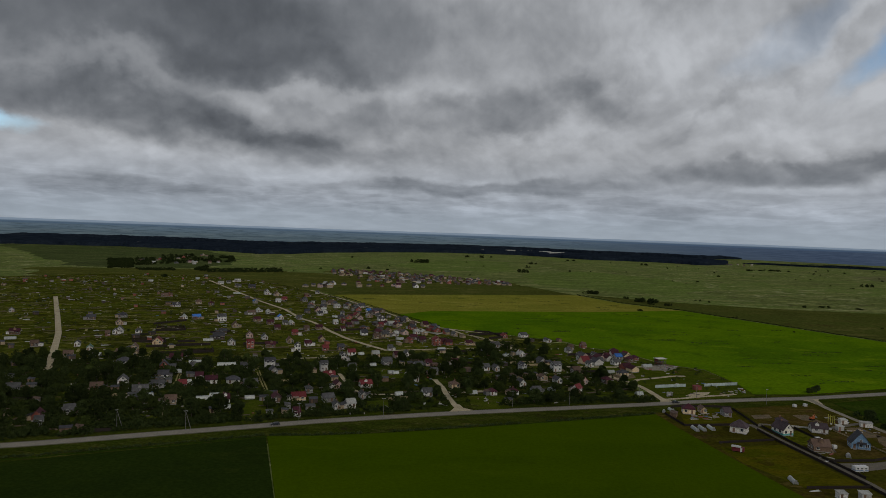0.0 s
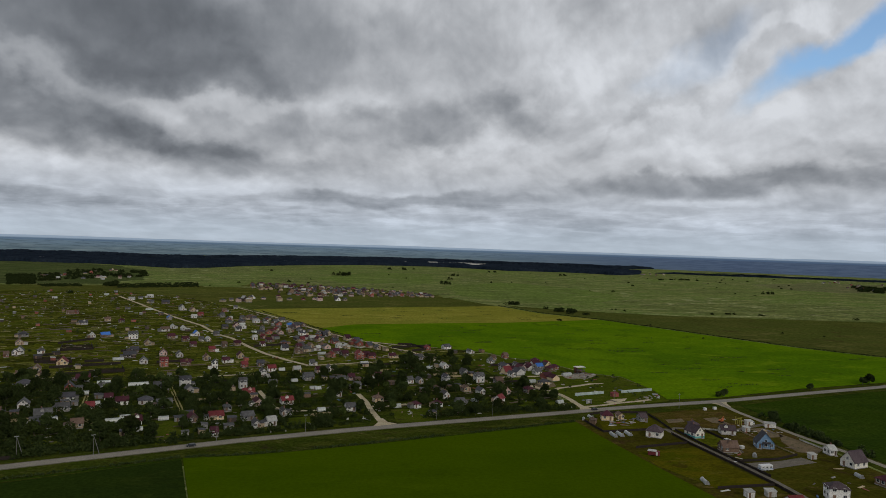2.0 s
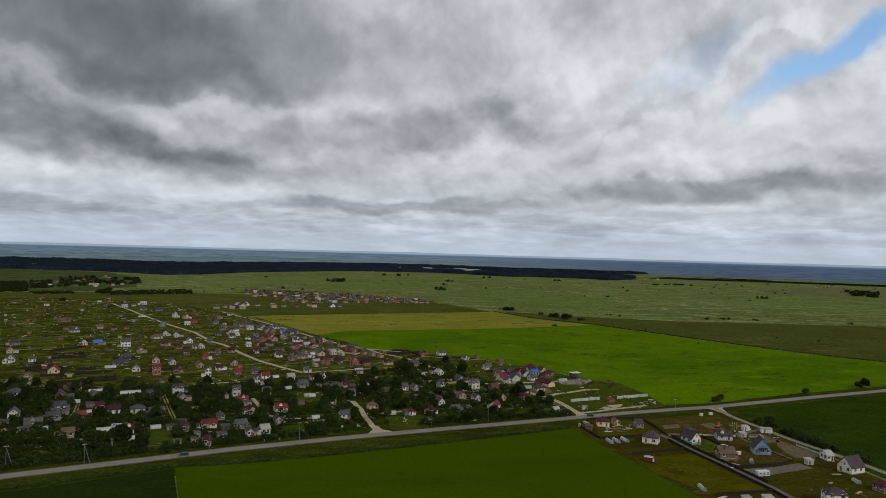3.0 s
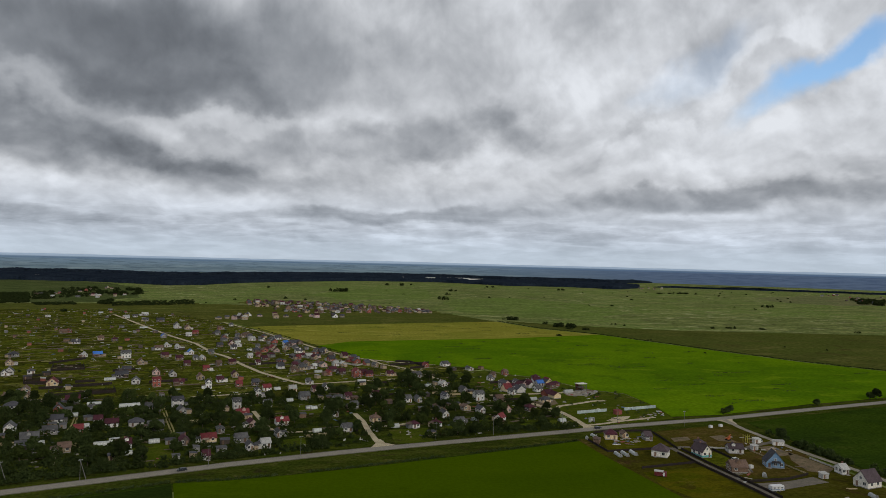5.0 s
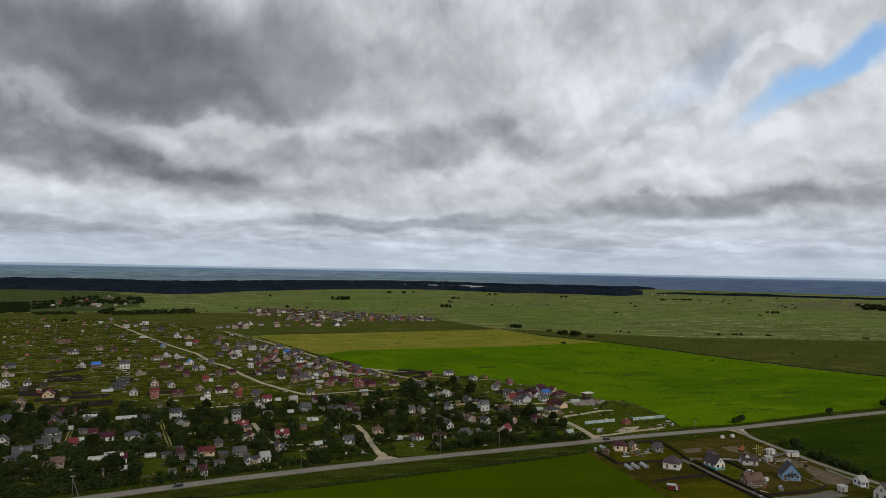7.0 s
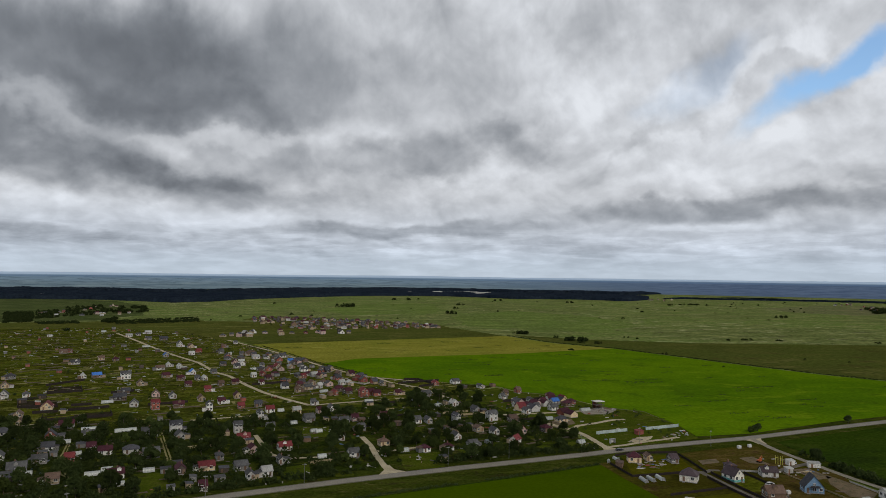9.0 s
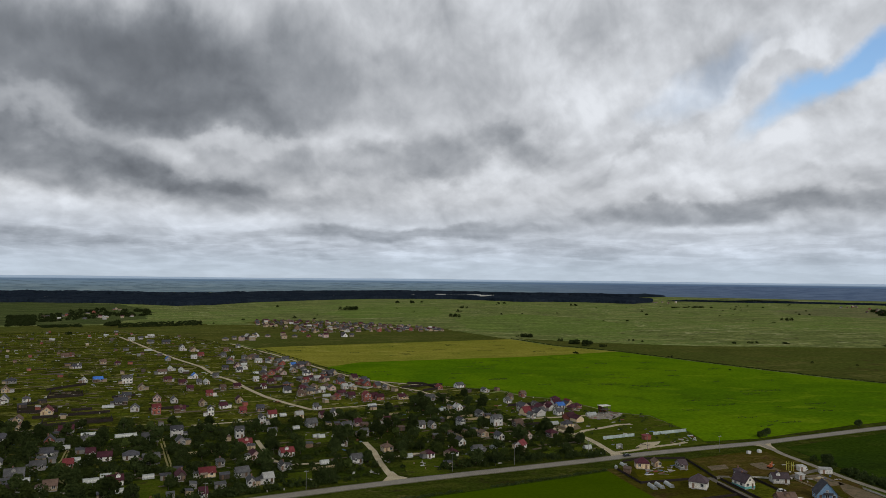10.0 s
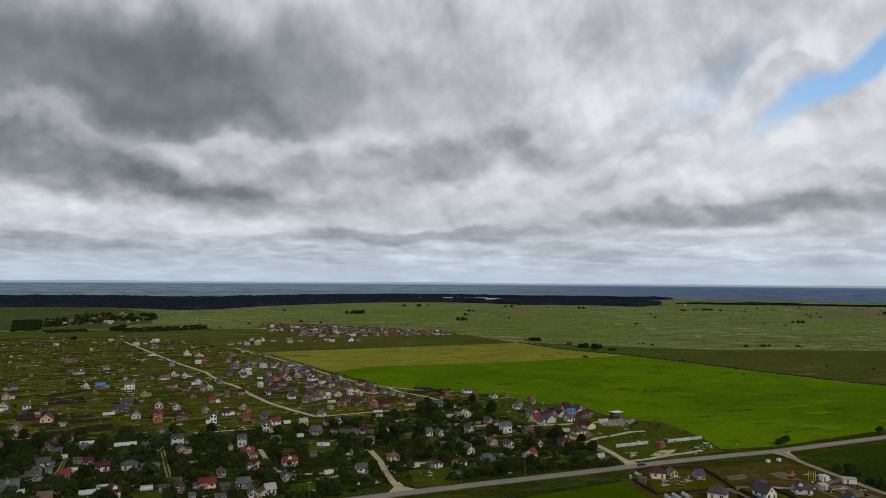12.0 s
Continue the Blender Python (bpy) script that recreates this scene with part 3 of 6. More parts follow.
ribbon("verge", MAIN, 56, 0.012, VERGE, "rough dark green roadside verge", "ground", keep=False)
ribbon("road_shoulder", MAIN, 8.2, 0.05, SHOULDER, "gravel and dry grass shoulder of the main road", "road")
ribbon("road", MAIN, 6.2, 0.10, ASPHALT, "worn pale grey asphalt country road", "road")
ribbon("ditch_grass", [(-420, 186), (-260, 240), (-151, 274)] + [(-61, 310), (-40, 313), (-12, 318), (17, 326), (46, 336), (75, 345), (106, 355), (134, 365)], 1.6, 0.09, DARK_CROP, "dark damp grass along the roadside ditch", "ground", keep=False)
ribbon("lane", [(29, 363), (27, 372), (24, 393), (22, 416), (18, 438)], 3.2, 0.06, DIRT, "pale dirt lane entering the village from the road", "road")
ribbon("lane", [(25, 404), (36, 405), (53, 413)], 3.0, 0.055, DIRT, "narrow pale dirt lane along garden plots", "road")
sheet("junction", [(23, 360), (36, 364), (31, 368.5), (29.2, 376), (26.4, 376), (26, 368)], 0.07, DIRT, "pale worn gravel mouth of a village lane", "road")
ribbon("lane", [(150.5, 396), (150.2, 409), (149.9, 421), (148.5, 434), (145.5, 445), (142, 452), (133, 470)], 3.8, 0.06, DIRT, "pale dirt lane into the settlement", "road")
ribbon("lane", [(146, 444), (154, 454), (168, 460.5), (182, 468.5), (192, 470)], 3.4, 0.055, DIRT, "short pale dirt track ending in grass", "road")
ribbon("lane", [(150.9, 399.4), (162.8, 402.9), (180.3, 410.2), (191.6, 413.6), (203.1, 418.2)], 2.8, 0.075, DIRT, "pale lay-by track beside the main road", "road")
sheet("junction", [(146.5, 391), (157, 393.5), (153.5, 398.5), (152, 405), (148.6, 405), (148.4, 398)], 0.068, DIRT, "pale gravel mouth of the settlement lane", "road")
ribbon("lane", [(115, 492), (149, 496), (190, 503)], 3.5, 0.055, DIRT, "pale dirt track between new houses", "road")


def two_track(line, label):
    """A garden lane of two worn wheel tracks with grass between."""
    for side in (-0.8, 0.8):
        moved = []
        for i, (x, y) in enumerate(line):
            ax, ay = line[max(i - 1, 0)]
            bx, by = line[min(i + 1, len(line) - 1)]
            n = math.hypot(bx - ax, by - ay)
            moved.append((x - (by - ay) / n * side, y + (bx - ax) / n * side))
        ribbon("wheel_track", moved, 0.85, 0.06, STRAW, label, "road")


two_track([(-98, 459), (-88, 426), (-80, 400), (-75, 380)], "worn wheel track of a lane between gardens")
two_track([(-140, 436), (-135, 416), (-133, 403), (-126, 386), (-121, 376), (-114, 369)], "worn wheel track of a lane between gardens")
ribbon("lane", [(-43, 448), (-36, 422), (-30, 403), (-22, 394), (-4, 395)], 2.6, 0.055, DIRT, "narrow garden lane with worn tracks", "road")
ribbon("dirt_road", [(-323, 1147), (-264, 1029), (-220, 939), (-179, 858), (-137, 784), (-109, 713), (-92, 686), (-71, 634), (-53, 595), (-33, 563), (-15, 538)], 3.8, 0.07, DIRT, "pale dirt road through the allotments", "road")
ribbon("dirt_road", [(-220, 436), (-244, 491), (-264, 536), (-282, 576), (-331, 674), (-416, 842)], 4.6, 0.07, DIRT, "pale brown dirt road through the allotments", "road")
ribbon("field_track", [(-144, 1031), (-109, 961), (-74, 894), (-30, 797), (-10, 749), (12, 706), (38, 668), (72, 646), (112, 632)], 3.2, 0.07, DIRT, "pale farm track along the field edge", "road")
ribbon("lane", [(-15, 538), (27, 553), (54, 560)], 3.0, 0.06, DIRT, "pale cross lane behind the gardens", "road")
ribbon("lane", [(-88, 493), (-48, 505)], 2.8, 0.06, DIRT, "pale cross lane behind the gardens", "road")
ribbon("lane", [(81, 592), (87, 559)], 3.0, 0.06, DIRT, "short pale dirt lane", "road")
ribbon("lane", [(-198, 483), (-169, 492), (-156, 484)], 2.6, 0.06, DIRT, "pale cross lane behind the gardens", "road")
sheet("junction", [(237, 410), (254, 414.8), (248.5, 406), (246, 397), (241.5, 397), (241, 404)], 0.075, DIRT, "pale gravel mouth of the side road", "road")
ribbon("estate_road", [(245, 411), (242.5, 386), (243.5, 363), (244, 344), (245.5, 327), (247.8, 313), (250.2, 296), (251, 278), (251, 130)], 3.6, 0.08, GRAVEL, "pale gravel road beside the building plots", "road")
ribbon("estate_lane", [(178, 349), (180, 318), (183, 289), (185, 265), (185, 130)], 3.0, 0.08, TRACK, "grey gravel lane between dark fences", "road")
ribbon("estate_lane", [(177, 345), (185, 350), (189, 349)], 3.0, 0.075, TRACK, "short earth lane to a building plot", "road")
ribbon("estate_lane", [(218, 345), (232, 352), (242, 356)], 3.2, 0.075, TRACK, "earth lane between building plots", "road")
for name, outline, label in (
    ("soil_patch", [(212, 370), (221, 372), (221, 356), (212, 360)], "bare reddish soil on a building plot"),
    ("soil_patch", [(226, 347), (236, 348), (236, 331), (226, 329)], "bare brown soil on a building plot"),
    ("soil_patch", [(188, 368), (199, 370), (197, 363), (186, 360)], "bare pale soil on a building plot"),
    ("soil_patch", [(236.7, 337), (238.5, 325), (239.5, 307), (231, 300), (224, 304.6), (228, 322)], "bare brown soil on a building plot"),
    ("gravel_yard", [(184, 289), (204, 291), (220, 296), (222, 288), (207, 284), (183, 277)], "dark gravel yard beside a dark fence"),
):
    sheet(name, outline, 0.06, TRACK if name == "gravel_yard" else BARE, label)

sheet("pull_in", [(168, 410), (178, 420), (189, 422), (185, 416), (174, 407)], 0.06, DIRT, "pale trodden earth beside a roadside screen", "ground")
sheet("gravel_yard", [(171.3, 498.2), (186.2, 509.5), (198.8, 500.2), (187.4, 487.7), (172.0, 488.2)], 0.056, GRAVEL, "pale rubble and gravel round a building frame")
sheet("bare_plot", [(172, 500), (194, 514), (203, 507), (189, 490), (171, 489)], 0.05, BARE, "bare trodden earth of a building site")
sheet("bare_plot", [(132, 466), (157, 476), (155, 461), (139, 448)], 0.05, BARE, "bare trodden earth round new houses")

ribbon("lane", [(37, 677), (49, 641), (70, 612), (79, 590), (86, 562)], 3.0, 0.065, DIRT, "pale dirt lane along the field edge", "road")
sheet("soil_patch", [(68, 597), (79, 601), (84, 573), (72, 568)], 0.06, BARE, "dug earth and gravel of a building plot")
for outline in ([(-211, 544), (-186, 546), (-198, 574), (-221, 571)], [(-178, 497), (-161, 502), (-140, 511), (-146, 527), (-183, 514)], [(-214, 601), (-191, 609), (-202, 638), (-223, 632)]):
    sheet("dug_plot", outline, 0.055, DARK_SOIL, "dark dug soil of a fenced garden plot")
sheet("village_ground", [(-420, 232), (35, 374), (146, 399), (140, 455), (116, 534), (93, 581), (136, 609), (33, 674), (-102, 960), (-352, 1246), (-600, 1000)], 0.006, ALLOTMENT, "patchy olive grass between the village plots")

# ---- far distance: woods and low hills, haze blue in their colours ----
far_rng = random.Random(11)


FOREST_EDGE = [(-34, 2700), (-22, 2660), (-18, 2550), (-14, 2360), (-12, 2290), (-9.5, 2350), (-6, 2600), (-1.5, 2807), (3, 3000), (7, 3070), (10, 3019), (14.5, 2834), (19, 2880), (23.5, 2813), (26, 3150), (44, 3300)]


def edge_distance(degree):
    for (a, p), (b, q) in zip(FOREST_EDGE, FOREST_EDGE[1:]):
        if a <= degree <= b:
            return p + (q - p) * (degree - a) / (b - a)
    return 3000


def forest(name, back, depth, left, right, height, label):
    """A closed canopy along the forest edge, set back and of some depth, over bearings in degrees, joined by humps."""
    s = Solid()
    across = int((right - left) / 0.11)
    rows = 16
    index = {}
    for j in range(rows + 1):
        for i in range(across + 1):
            degree = left + (right - left) * i / across
            bearing = radians(degree)
            near = edge_distance(degree) + back
            edge = 36 * (noise.noise(Vector((degree * 0.2, 0.3, 3))) + 0.5 * noise.noise(Vector((degree * 0.95, 0.3, 1))) + 0.25 * noise.noise(Vector((degree * 3.1, 0.3, 5))))
            r = near + edge + (0 if j == 0 else far_rng.uniform(1, 5) if j == 1 else depth * ((j - 1) / (rows - 1)) ** 1.5 + far_rng.uniform(-4, 4))
            stand = 0.84 + 0.22 * noise.noise(Vector((degree * 0.8, j * 0.5, back * 0.01)))
            stand *= min(1.0, 0.25 + (degree - left) / 2.0, 0.25 + (right - degree) / 2.0)
            z = 0.0 if j == 0 else height * stand * far_rng.uniform(0.86, 1.05) * (0.86 if j == 1 else 1.0)
            if i in (0, across) or j == rows:
                z = 0.0
            index[i, j] = len(s.v)
            s.v.append((math.sin(bearing) * r, math.cos(bearing) * r, z))
    for j in range(rows):
        for i in range(across):
            s.f.append((index[i, j], index[i + 1, j], index[i + 1, j + 1], index[i, j + 1]))
    me = s.mesh(name, HAZED_WOODS)
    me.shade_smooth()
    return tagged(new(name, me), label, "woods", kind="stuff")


forest("forest", 0, 800, -34, 12, 15, "dark closed forest on the plain, tinted haze blue")
forest("forest", 0, 600, 11, 25, 15, "dark closed forest on the plain, tinted haze blue")
forest("woodland_edge", 60, 70, 26, 44, 8, "low dark woodland edge on the plain, tinted haze blue")
forest("woodland_edge", 900, 250, -30, 26, 18, "far dark woodland on the plain, tinted haze blue")
hills_material = bpy.data.materials.new("haze_tinted_hills")
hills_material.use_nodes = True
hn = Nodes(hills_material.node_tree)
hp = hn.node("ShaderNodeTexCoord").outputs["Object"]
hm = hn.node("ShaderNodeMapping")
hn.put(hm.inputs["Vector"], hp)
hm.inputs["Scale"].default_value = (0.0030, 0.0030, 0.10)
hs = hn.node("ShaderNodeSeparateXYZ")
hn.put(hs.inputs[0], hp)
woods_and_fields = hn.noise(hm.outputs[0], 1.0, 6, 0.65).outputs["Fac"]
# blue tones put the haze of distance into the hills' base colour
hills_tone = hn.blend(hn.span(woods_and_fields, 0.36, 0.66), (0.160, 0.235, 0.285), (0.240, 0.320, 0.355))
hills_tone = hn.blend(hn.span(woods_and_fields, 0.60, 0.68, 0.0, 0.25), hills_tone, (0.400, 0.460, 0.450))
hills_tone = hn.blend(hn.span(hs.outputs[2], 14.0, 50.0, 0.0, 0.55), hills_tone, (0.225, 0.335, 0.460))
# closed woods on the east side, haze blue put into their colour
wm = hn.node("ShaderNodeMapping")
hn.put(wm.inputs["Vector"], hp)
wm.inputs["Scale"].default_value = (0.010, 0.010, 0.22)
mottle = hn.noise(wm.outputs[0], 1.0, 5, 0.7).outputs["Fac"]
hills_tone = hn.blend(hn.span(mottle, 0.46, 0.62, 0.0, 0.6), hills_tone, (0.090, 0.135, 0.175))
east_haze_woods = hn.blend(hn.span(mottle, 0.40, 0.62), (0.074, 0.112, 0.210), (0.135, 0.190, 0.300))
hills_tone = hn.blend(hn.span(hs.outputs[0], 500.0, 2300.0, 0.0, 0.85), hills_tone, east_haze_woods)
# crest line and paler far ridge, haze painted in by height
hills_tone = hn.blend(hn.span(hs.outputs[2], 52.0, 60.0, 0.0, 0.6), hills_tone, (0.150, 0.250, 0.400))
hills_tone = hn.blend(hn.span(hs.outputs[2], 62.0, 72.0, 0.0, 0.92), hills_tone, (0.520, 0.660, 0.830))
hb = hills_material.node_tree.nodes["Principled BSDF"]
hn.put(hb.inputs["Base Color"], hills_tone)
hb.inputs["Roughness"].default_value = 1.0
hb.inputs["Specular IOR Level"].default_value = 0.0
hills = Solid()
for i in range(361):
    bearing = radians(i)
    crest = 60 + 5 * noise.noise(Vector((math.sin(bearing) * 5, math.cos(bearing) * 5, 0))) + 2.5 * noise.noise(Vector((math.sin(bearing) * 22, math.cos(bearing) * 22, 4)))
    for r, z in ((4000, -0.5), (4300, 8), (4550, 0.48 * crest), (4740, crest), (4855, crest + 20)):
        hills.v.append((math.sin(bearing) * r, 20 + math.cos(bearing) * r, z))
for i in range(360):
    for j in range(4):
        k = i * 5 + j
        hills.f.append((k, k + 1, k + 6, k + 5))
tagged(new("backdrop", hills.mesh("backdrop", hills_material)), "low hills along the horizon, blue haze put into their colour", "hills", kind="structure")


# ---- houses ----
SHARED = {}


def shared(key, make, mat):
    if key not in SHARED:
        SHARED[key] = make().mesh(key[0], mat)
    return SHARED[key]


def window_frame(w, h):
    s, t = Solid(), 0.11
    s.box(-w / 2, w / 2, -0.06, 0.04, h - t, h).box(-w / 2 - 0.06, w / 2 + 0.06, -0.12, 0.04, -0.05, t)
    s.box(-w / 2, -w / 2 + t, -0.06, 0.04, t, h - t).box(w / 2 - t, w / 2, -0.06, 0.04, t, h - t)
    return s.box(-0.04, 0.04, -0.05, 0.04, t, h - t)


def add_window(root, x, y, z, turn, w=1.45, h=1.45):
    win = part("window", shared(("window", w, h), lambda: window_frame(w, h), FRAME), None, root, "", pose(x, y, z, 0, 0, turn))
    part("pane", shared(("pane", w, h), lambda: Solid().box(-w / 2 + 0.1, w / 2 - 0.1, -0.02, 0.03, 0.1, h - 0.1), GLASS), None, win)


def roof_shape(form, w, d, rise, over):
    """Roof over walls whose top lies at z 0: front towards -y."""
    s, t = Solid(), 0.16
    a, b = w / 2 + over, d / 2 + over
    if form == "side":
        drop = rise * over / (d / 2)
        s.slab([(-a, -b, -drop), (a, -b, -drop), (a, 0, rise), (-a, 0, rise)], t)
        s.slab([(-a, 0, rise), (a, 0, rise), (a, b, -drop), (-a, b, -drop)], t)
        s.box(-a, a, -0.12, 0.12, rise - 0.02, rise + 0.07)
    elif form in ("gable", "raw"):
        drop = rise * over / (w / 2)
        s.slab([(-a, -b, -drop), (0, -b, rise), (0, b, rise), (-a, b, -drop)], t)
        s.slab([(0, -b, rise), (a, -b, -drop), (a, b, -drop), (0, b, rise)], t)
        s.box(-0.12, 0.12, -b, b, rise - 0.02, rise + 0.07)
    elif form == "hip":
        r = max(a - b, 0.25) if a >= b else 0.25
        low = -0.12
        if a >= b:
            p, q = (-r, 0, rise), (r, 0, rise)
            s.slab([(-a, -b, low), (a, -b, low), q, p], t).slab([(a, b, low), (-a, b, low), p, q], t)
            s.slab([(a, -b, low), (a, b, low), q], t).slab([(-a, b, low), (-a, -b, low), p], t)
        else:
            r = b - a
            p, q = (0, -r, rise), (0, r, rise)
            s.slab([(a, -b, low), (a, b, low), q, p], t).slab([(-a, b, low), (-a, -b, low), p, q], t)
            s.slab([(-a, -b, low), (a, -b, low), p], t).slab([(a, b, low), (-a, b, low), q], t)
    else:
        s.slab([(-a, -b, 0.02), (a, -b, 0.02), (a, b, rise), (-a, b, rise)], 0.12)
    return s


def wall_shape(form, w, d, base, top, rise):
    s = Solid()
    a, b = w / 2, d / 2
    s.box(-a, a, -b, b, base, top)
    if form in ("gable", "raw"):
        for y in (-b, b - 0.25):
            s.face((-a, y, top), (a, y, top), (0, y, top + rise - 0.2)).face((0, y + 0.25, top + rise - 0.2), (a, y + 0.25, top), (-a, y + 0.25, top))
    elif form == "side":
        for x in (-a, a - 0.25):
            s.face((x, b, top), (x, -b, top), (x, 0, top + rise - 0.2)).face((x + 0.25, -b, top), (x + 0.25, b, top), (x + 0.25, 0, top + rise - 0.2))
    elif form == "lean":
        s.box(-a, a, b - 0.2, b, top, top + rise - 0.15)
    return s


house_rng = random.Random(5)


def house(x, y, turn, w, d, storeys, form, wall, roof, far=False, lift=1.0):
    """A small house of the village, front towards -y before turning."""
    rng = house_rng
    turn += rng.uniform(-4, 4)
    if far and y > 1050:
        w, d = w * 0.8, d * 0.8
    FOOTPRINTS.append((x, y, max(w, d) * 0.44))
    wall_mat, wall_word = WALLS[wall]
    roof_mat, roof_word = ROOFS[roof]
    if form == "lean":
        root = thing("shed", x, y, turn, f"small {wall_word} garden shed with a {roof_word} sloping roof", "shed", "garden sheds")
        top = 2.3
        part("wall", wall_shape(form, w, d, 0, top, 0.5), wall_mat, root)
        part("roof", roof_shape(form, w, d, 0.5, 0.25), roof_mat, root, "", pose(0, 0, top))
        part("door", shared(("door", 0.9, 2.0), lambda: Solid().box(-0.45, 0.45, -0.06, 0.02, 0, 2.0).box(0.3, 0.36, -0.1, -0.06, 0.95, 1.1), DOOR), None, root, "", pose(-w * 0.2, -d / 2, 0.02))
        return
    kind = {"side": "gable", "gable": "steep gable", "hip": "hipped", "raw": "half-built"}[form]
    size = "two-storey" if storeys == 2 else "small"
    label = f"{size} {wall_word} house with a {roof_word} {kind} roof" if form != "raw" else f"unfinished {wall_word} house shell with bare openings"
    root = thing("house", x, y, turn, label, "house", "village houses")
    base = 0.35
    top = base + (4.7 if storeys == 2 else rng.uniform(2.15, 2.6))
    rise = {"side": d * 0.34, "gable": w * rng.uniform(0.40, 0.52), "hip": min(w, d) * 0.32, "raw": 1.2}[form]
    top, rise = base + (top - base) * lift, rise * lift
    part("plinth", Solid().box(-w / 2 - 0.05, w / 2 + 0.05, -d / 2 - 0.05, d / 2 + 0.05, 0, base), PLINTH, root)
    part("wall", wall_shape(form, w, d, base, top, rise), wall_mat, root)
    part("roof", roof_shape(form, w, d, rise, 0.38), roof_mat, root, "", pose(0, 0, top))
    if far:
        add_window(root, 0, -d / 2, 1.2, 0)
        return root
    if form != "raw" and rng.random() < 0.4:
        cx = rng.uniform(-0.2, 0.2) * w
        cz = top + rise * 0.45
        part("chimney", Solid().box(-0.27, 0.27, -0.27, 0.27, 0, rise * 0.55 + 0.55).box(-0.33, 0.33, -0.33, 0.33, rise * 0.55 + 0.55, rise * 0.55 + 0.67), BRICKWORK, root, "", pose(cx, d * 0.1, cz))
    count = max(2, int(w / 2.6))
    door_at = rng.randrange(count)
    for level in range(storeys):
        z = base + 0.85 + level * 2.6
        for i in range(count):
            px = -w / 2 + w * (i + 0.5) / count
            if level == 0 and i == door_at:
                part("door", shared(("door", 1.0, 2.1), lambda: Solid().box(-0.5, 0.5, -0.07, 0.02, 0, 2.1).box(0.34, 0.4, -0.12, -0.07, 0.95, 1.15), DOOR), None, root, "", pose(px, -d / 2, base))
                part("step", shared(("step", 1.4, 0.3), lambda: Solid().box(-0.7, 0.7, -1.0, 0, 0, 0.17).box(-0.7, 0.7, -0.6, 0, 0.17, 0.34), PLINTH), None, root, "", pose(px, -d / 2 - 0.05, 0))
            else:
                add_window(root, px, -d / 2, z, 0)
        for side in (-1, 1):
            for py in (-d * 0.22, d * 0.22) if y < 560 else (0.0,):
                add_window(root, side * w / 2, py, z, 90 * side)
    if rng.random() < 0.45 and x < 130:
        side = rng.choice((-1, 1))
        aw, ad, ah = rng.uniform(2.0, 3.2), d * rng.uniform(0.45, 0.8), rng.uniform(2.0, 2.4)
        annex = part("annex", Solid().box(-aw / 2, aw / 2, -ad / 2, ad / 2, 0, ah), WALLS[rng.choice(("brown", "grey", "white", "tan", wall))][0], root, "", pose(side * (w + aw) / 2, rng.uniform(-0.1, 0.1) * d, 0))
        part("annex_roof", Solid().slab([(-aw / 2 - 0.2, -ad / 2 - 0.2, 0.05 if side < 0 else 0.6), (aw / 2 + 0.2, -ad / 2 - 0.2, 0.6 if side < 0 else 0.05), (aw / 2 + 0.2, ad / 2 + 0.2, 0.6 if side < 0 else 0.05), (-aw / 2 - 0.2, ad / 2 + 0.2, 0.05 if side < 0 else 0.6)], 0.1), ROOFS[rng.choice(("grey", "slate", "rust", roof))][0], annex, "", pose(0, 0, ah + 0.08))
    if form == "side" and storeys == 1 and w > 6.5 and rng.random() < 0.4:
        dormer = part("dormer", Solid().box(-0.9, 0.9, -d * 0.3, 0, 0, 1.35).face((-0.9, -d * 0.3, 1.35), (0.9, -d * 0.3, 1.35), (0, -d * 0.3, 2.1)), wall_mat, root, "", pose(rng.uniform(-0.2, 0.2) * w, 0, top + rise * 0.28))
        part("dormer_roof", Solid().slab([(-1.15, -d * 0.34, 1.2), (0, -d * 0.34, 2.2), (0, 0.2, 2.2), (-1.15, 0.2, 1.2)], 0.1).slab([(0, -d * 0.34, 2.2), (1.15, -d * 0.34, 1.2), (1.15, 0.2, 1.2), (0, 0.2, 2.2)], 0.1), roof_mat, dormer)
    if form == "gable" and w > 5:
        add_window(root, 0, -d / 2, top + 0.35, 0, 1.1, 1.2)
    if form == "side" and storeys == 1 and w > 7 and rng.random() < 0.5:
        p = Solid().slab([(-1.6, -1.7, 2.3), (1.6, -1.7, 2.3), (1.6, 0, 2.75), (-1.6, 0, 2.75)], 0.1)
        p.box(-1.5, -1.38, -1.6, -1.48, 0, 2.25).box(1.38, 1.5, -1.6, -1.48, 0, 2.25).box(-1.5, 1.5, -1.6, 0, 0, 0.3)
        part("porch", p, TIMBER, root, "", pose(-w / 2 + w * (door_at + 0.5) / count, -d / 2 - 0.06, 0))
    return root


TEAL = material("turquoise_plaster", [(0.10, 0.36, 0.36), (0.14, 0.44, 0.43)], 1.5, 0.8, 0.3, 0.1)


def teal_base(root, w, d):
    """A turquoise lower wall round a house that stands."""
    s = Solid()
    for x0, x1, y0, y1 in ((-w / 2 - 0.06, w / 2 + 0.06, -d / 2 - 0.06, -d / 2 - 0.003), (-w / 2 - 0.06, w / 2 + 0.06, d / 2 + 0.003, d / 2 + 0.06), (-w / 2 - 0.06, -w / 2 - 0.003, -d / 2, d / 2), (w / 2 + 0.003, w / 2 + 0.06, -d / 2, d / 2)):
        s.box(x0, x1, y0, y1, 0.36, 1.25)
    part("lower_wall", s, TEAL, root, "turquoise painted lower wall")


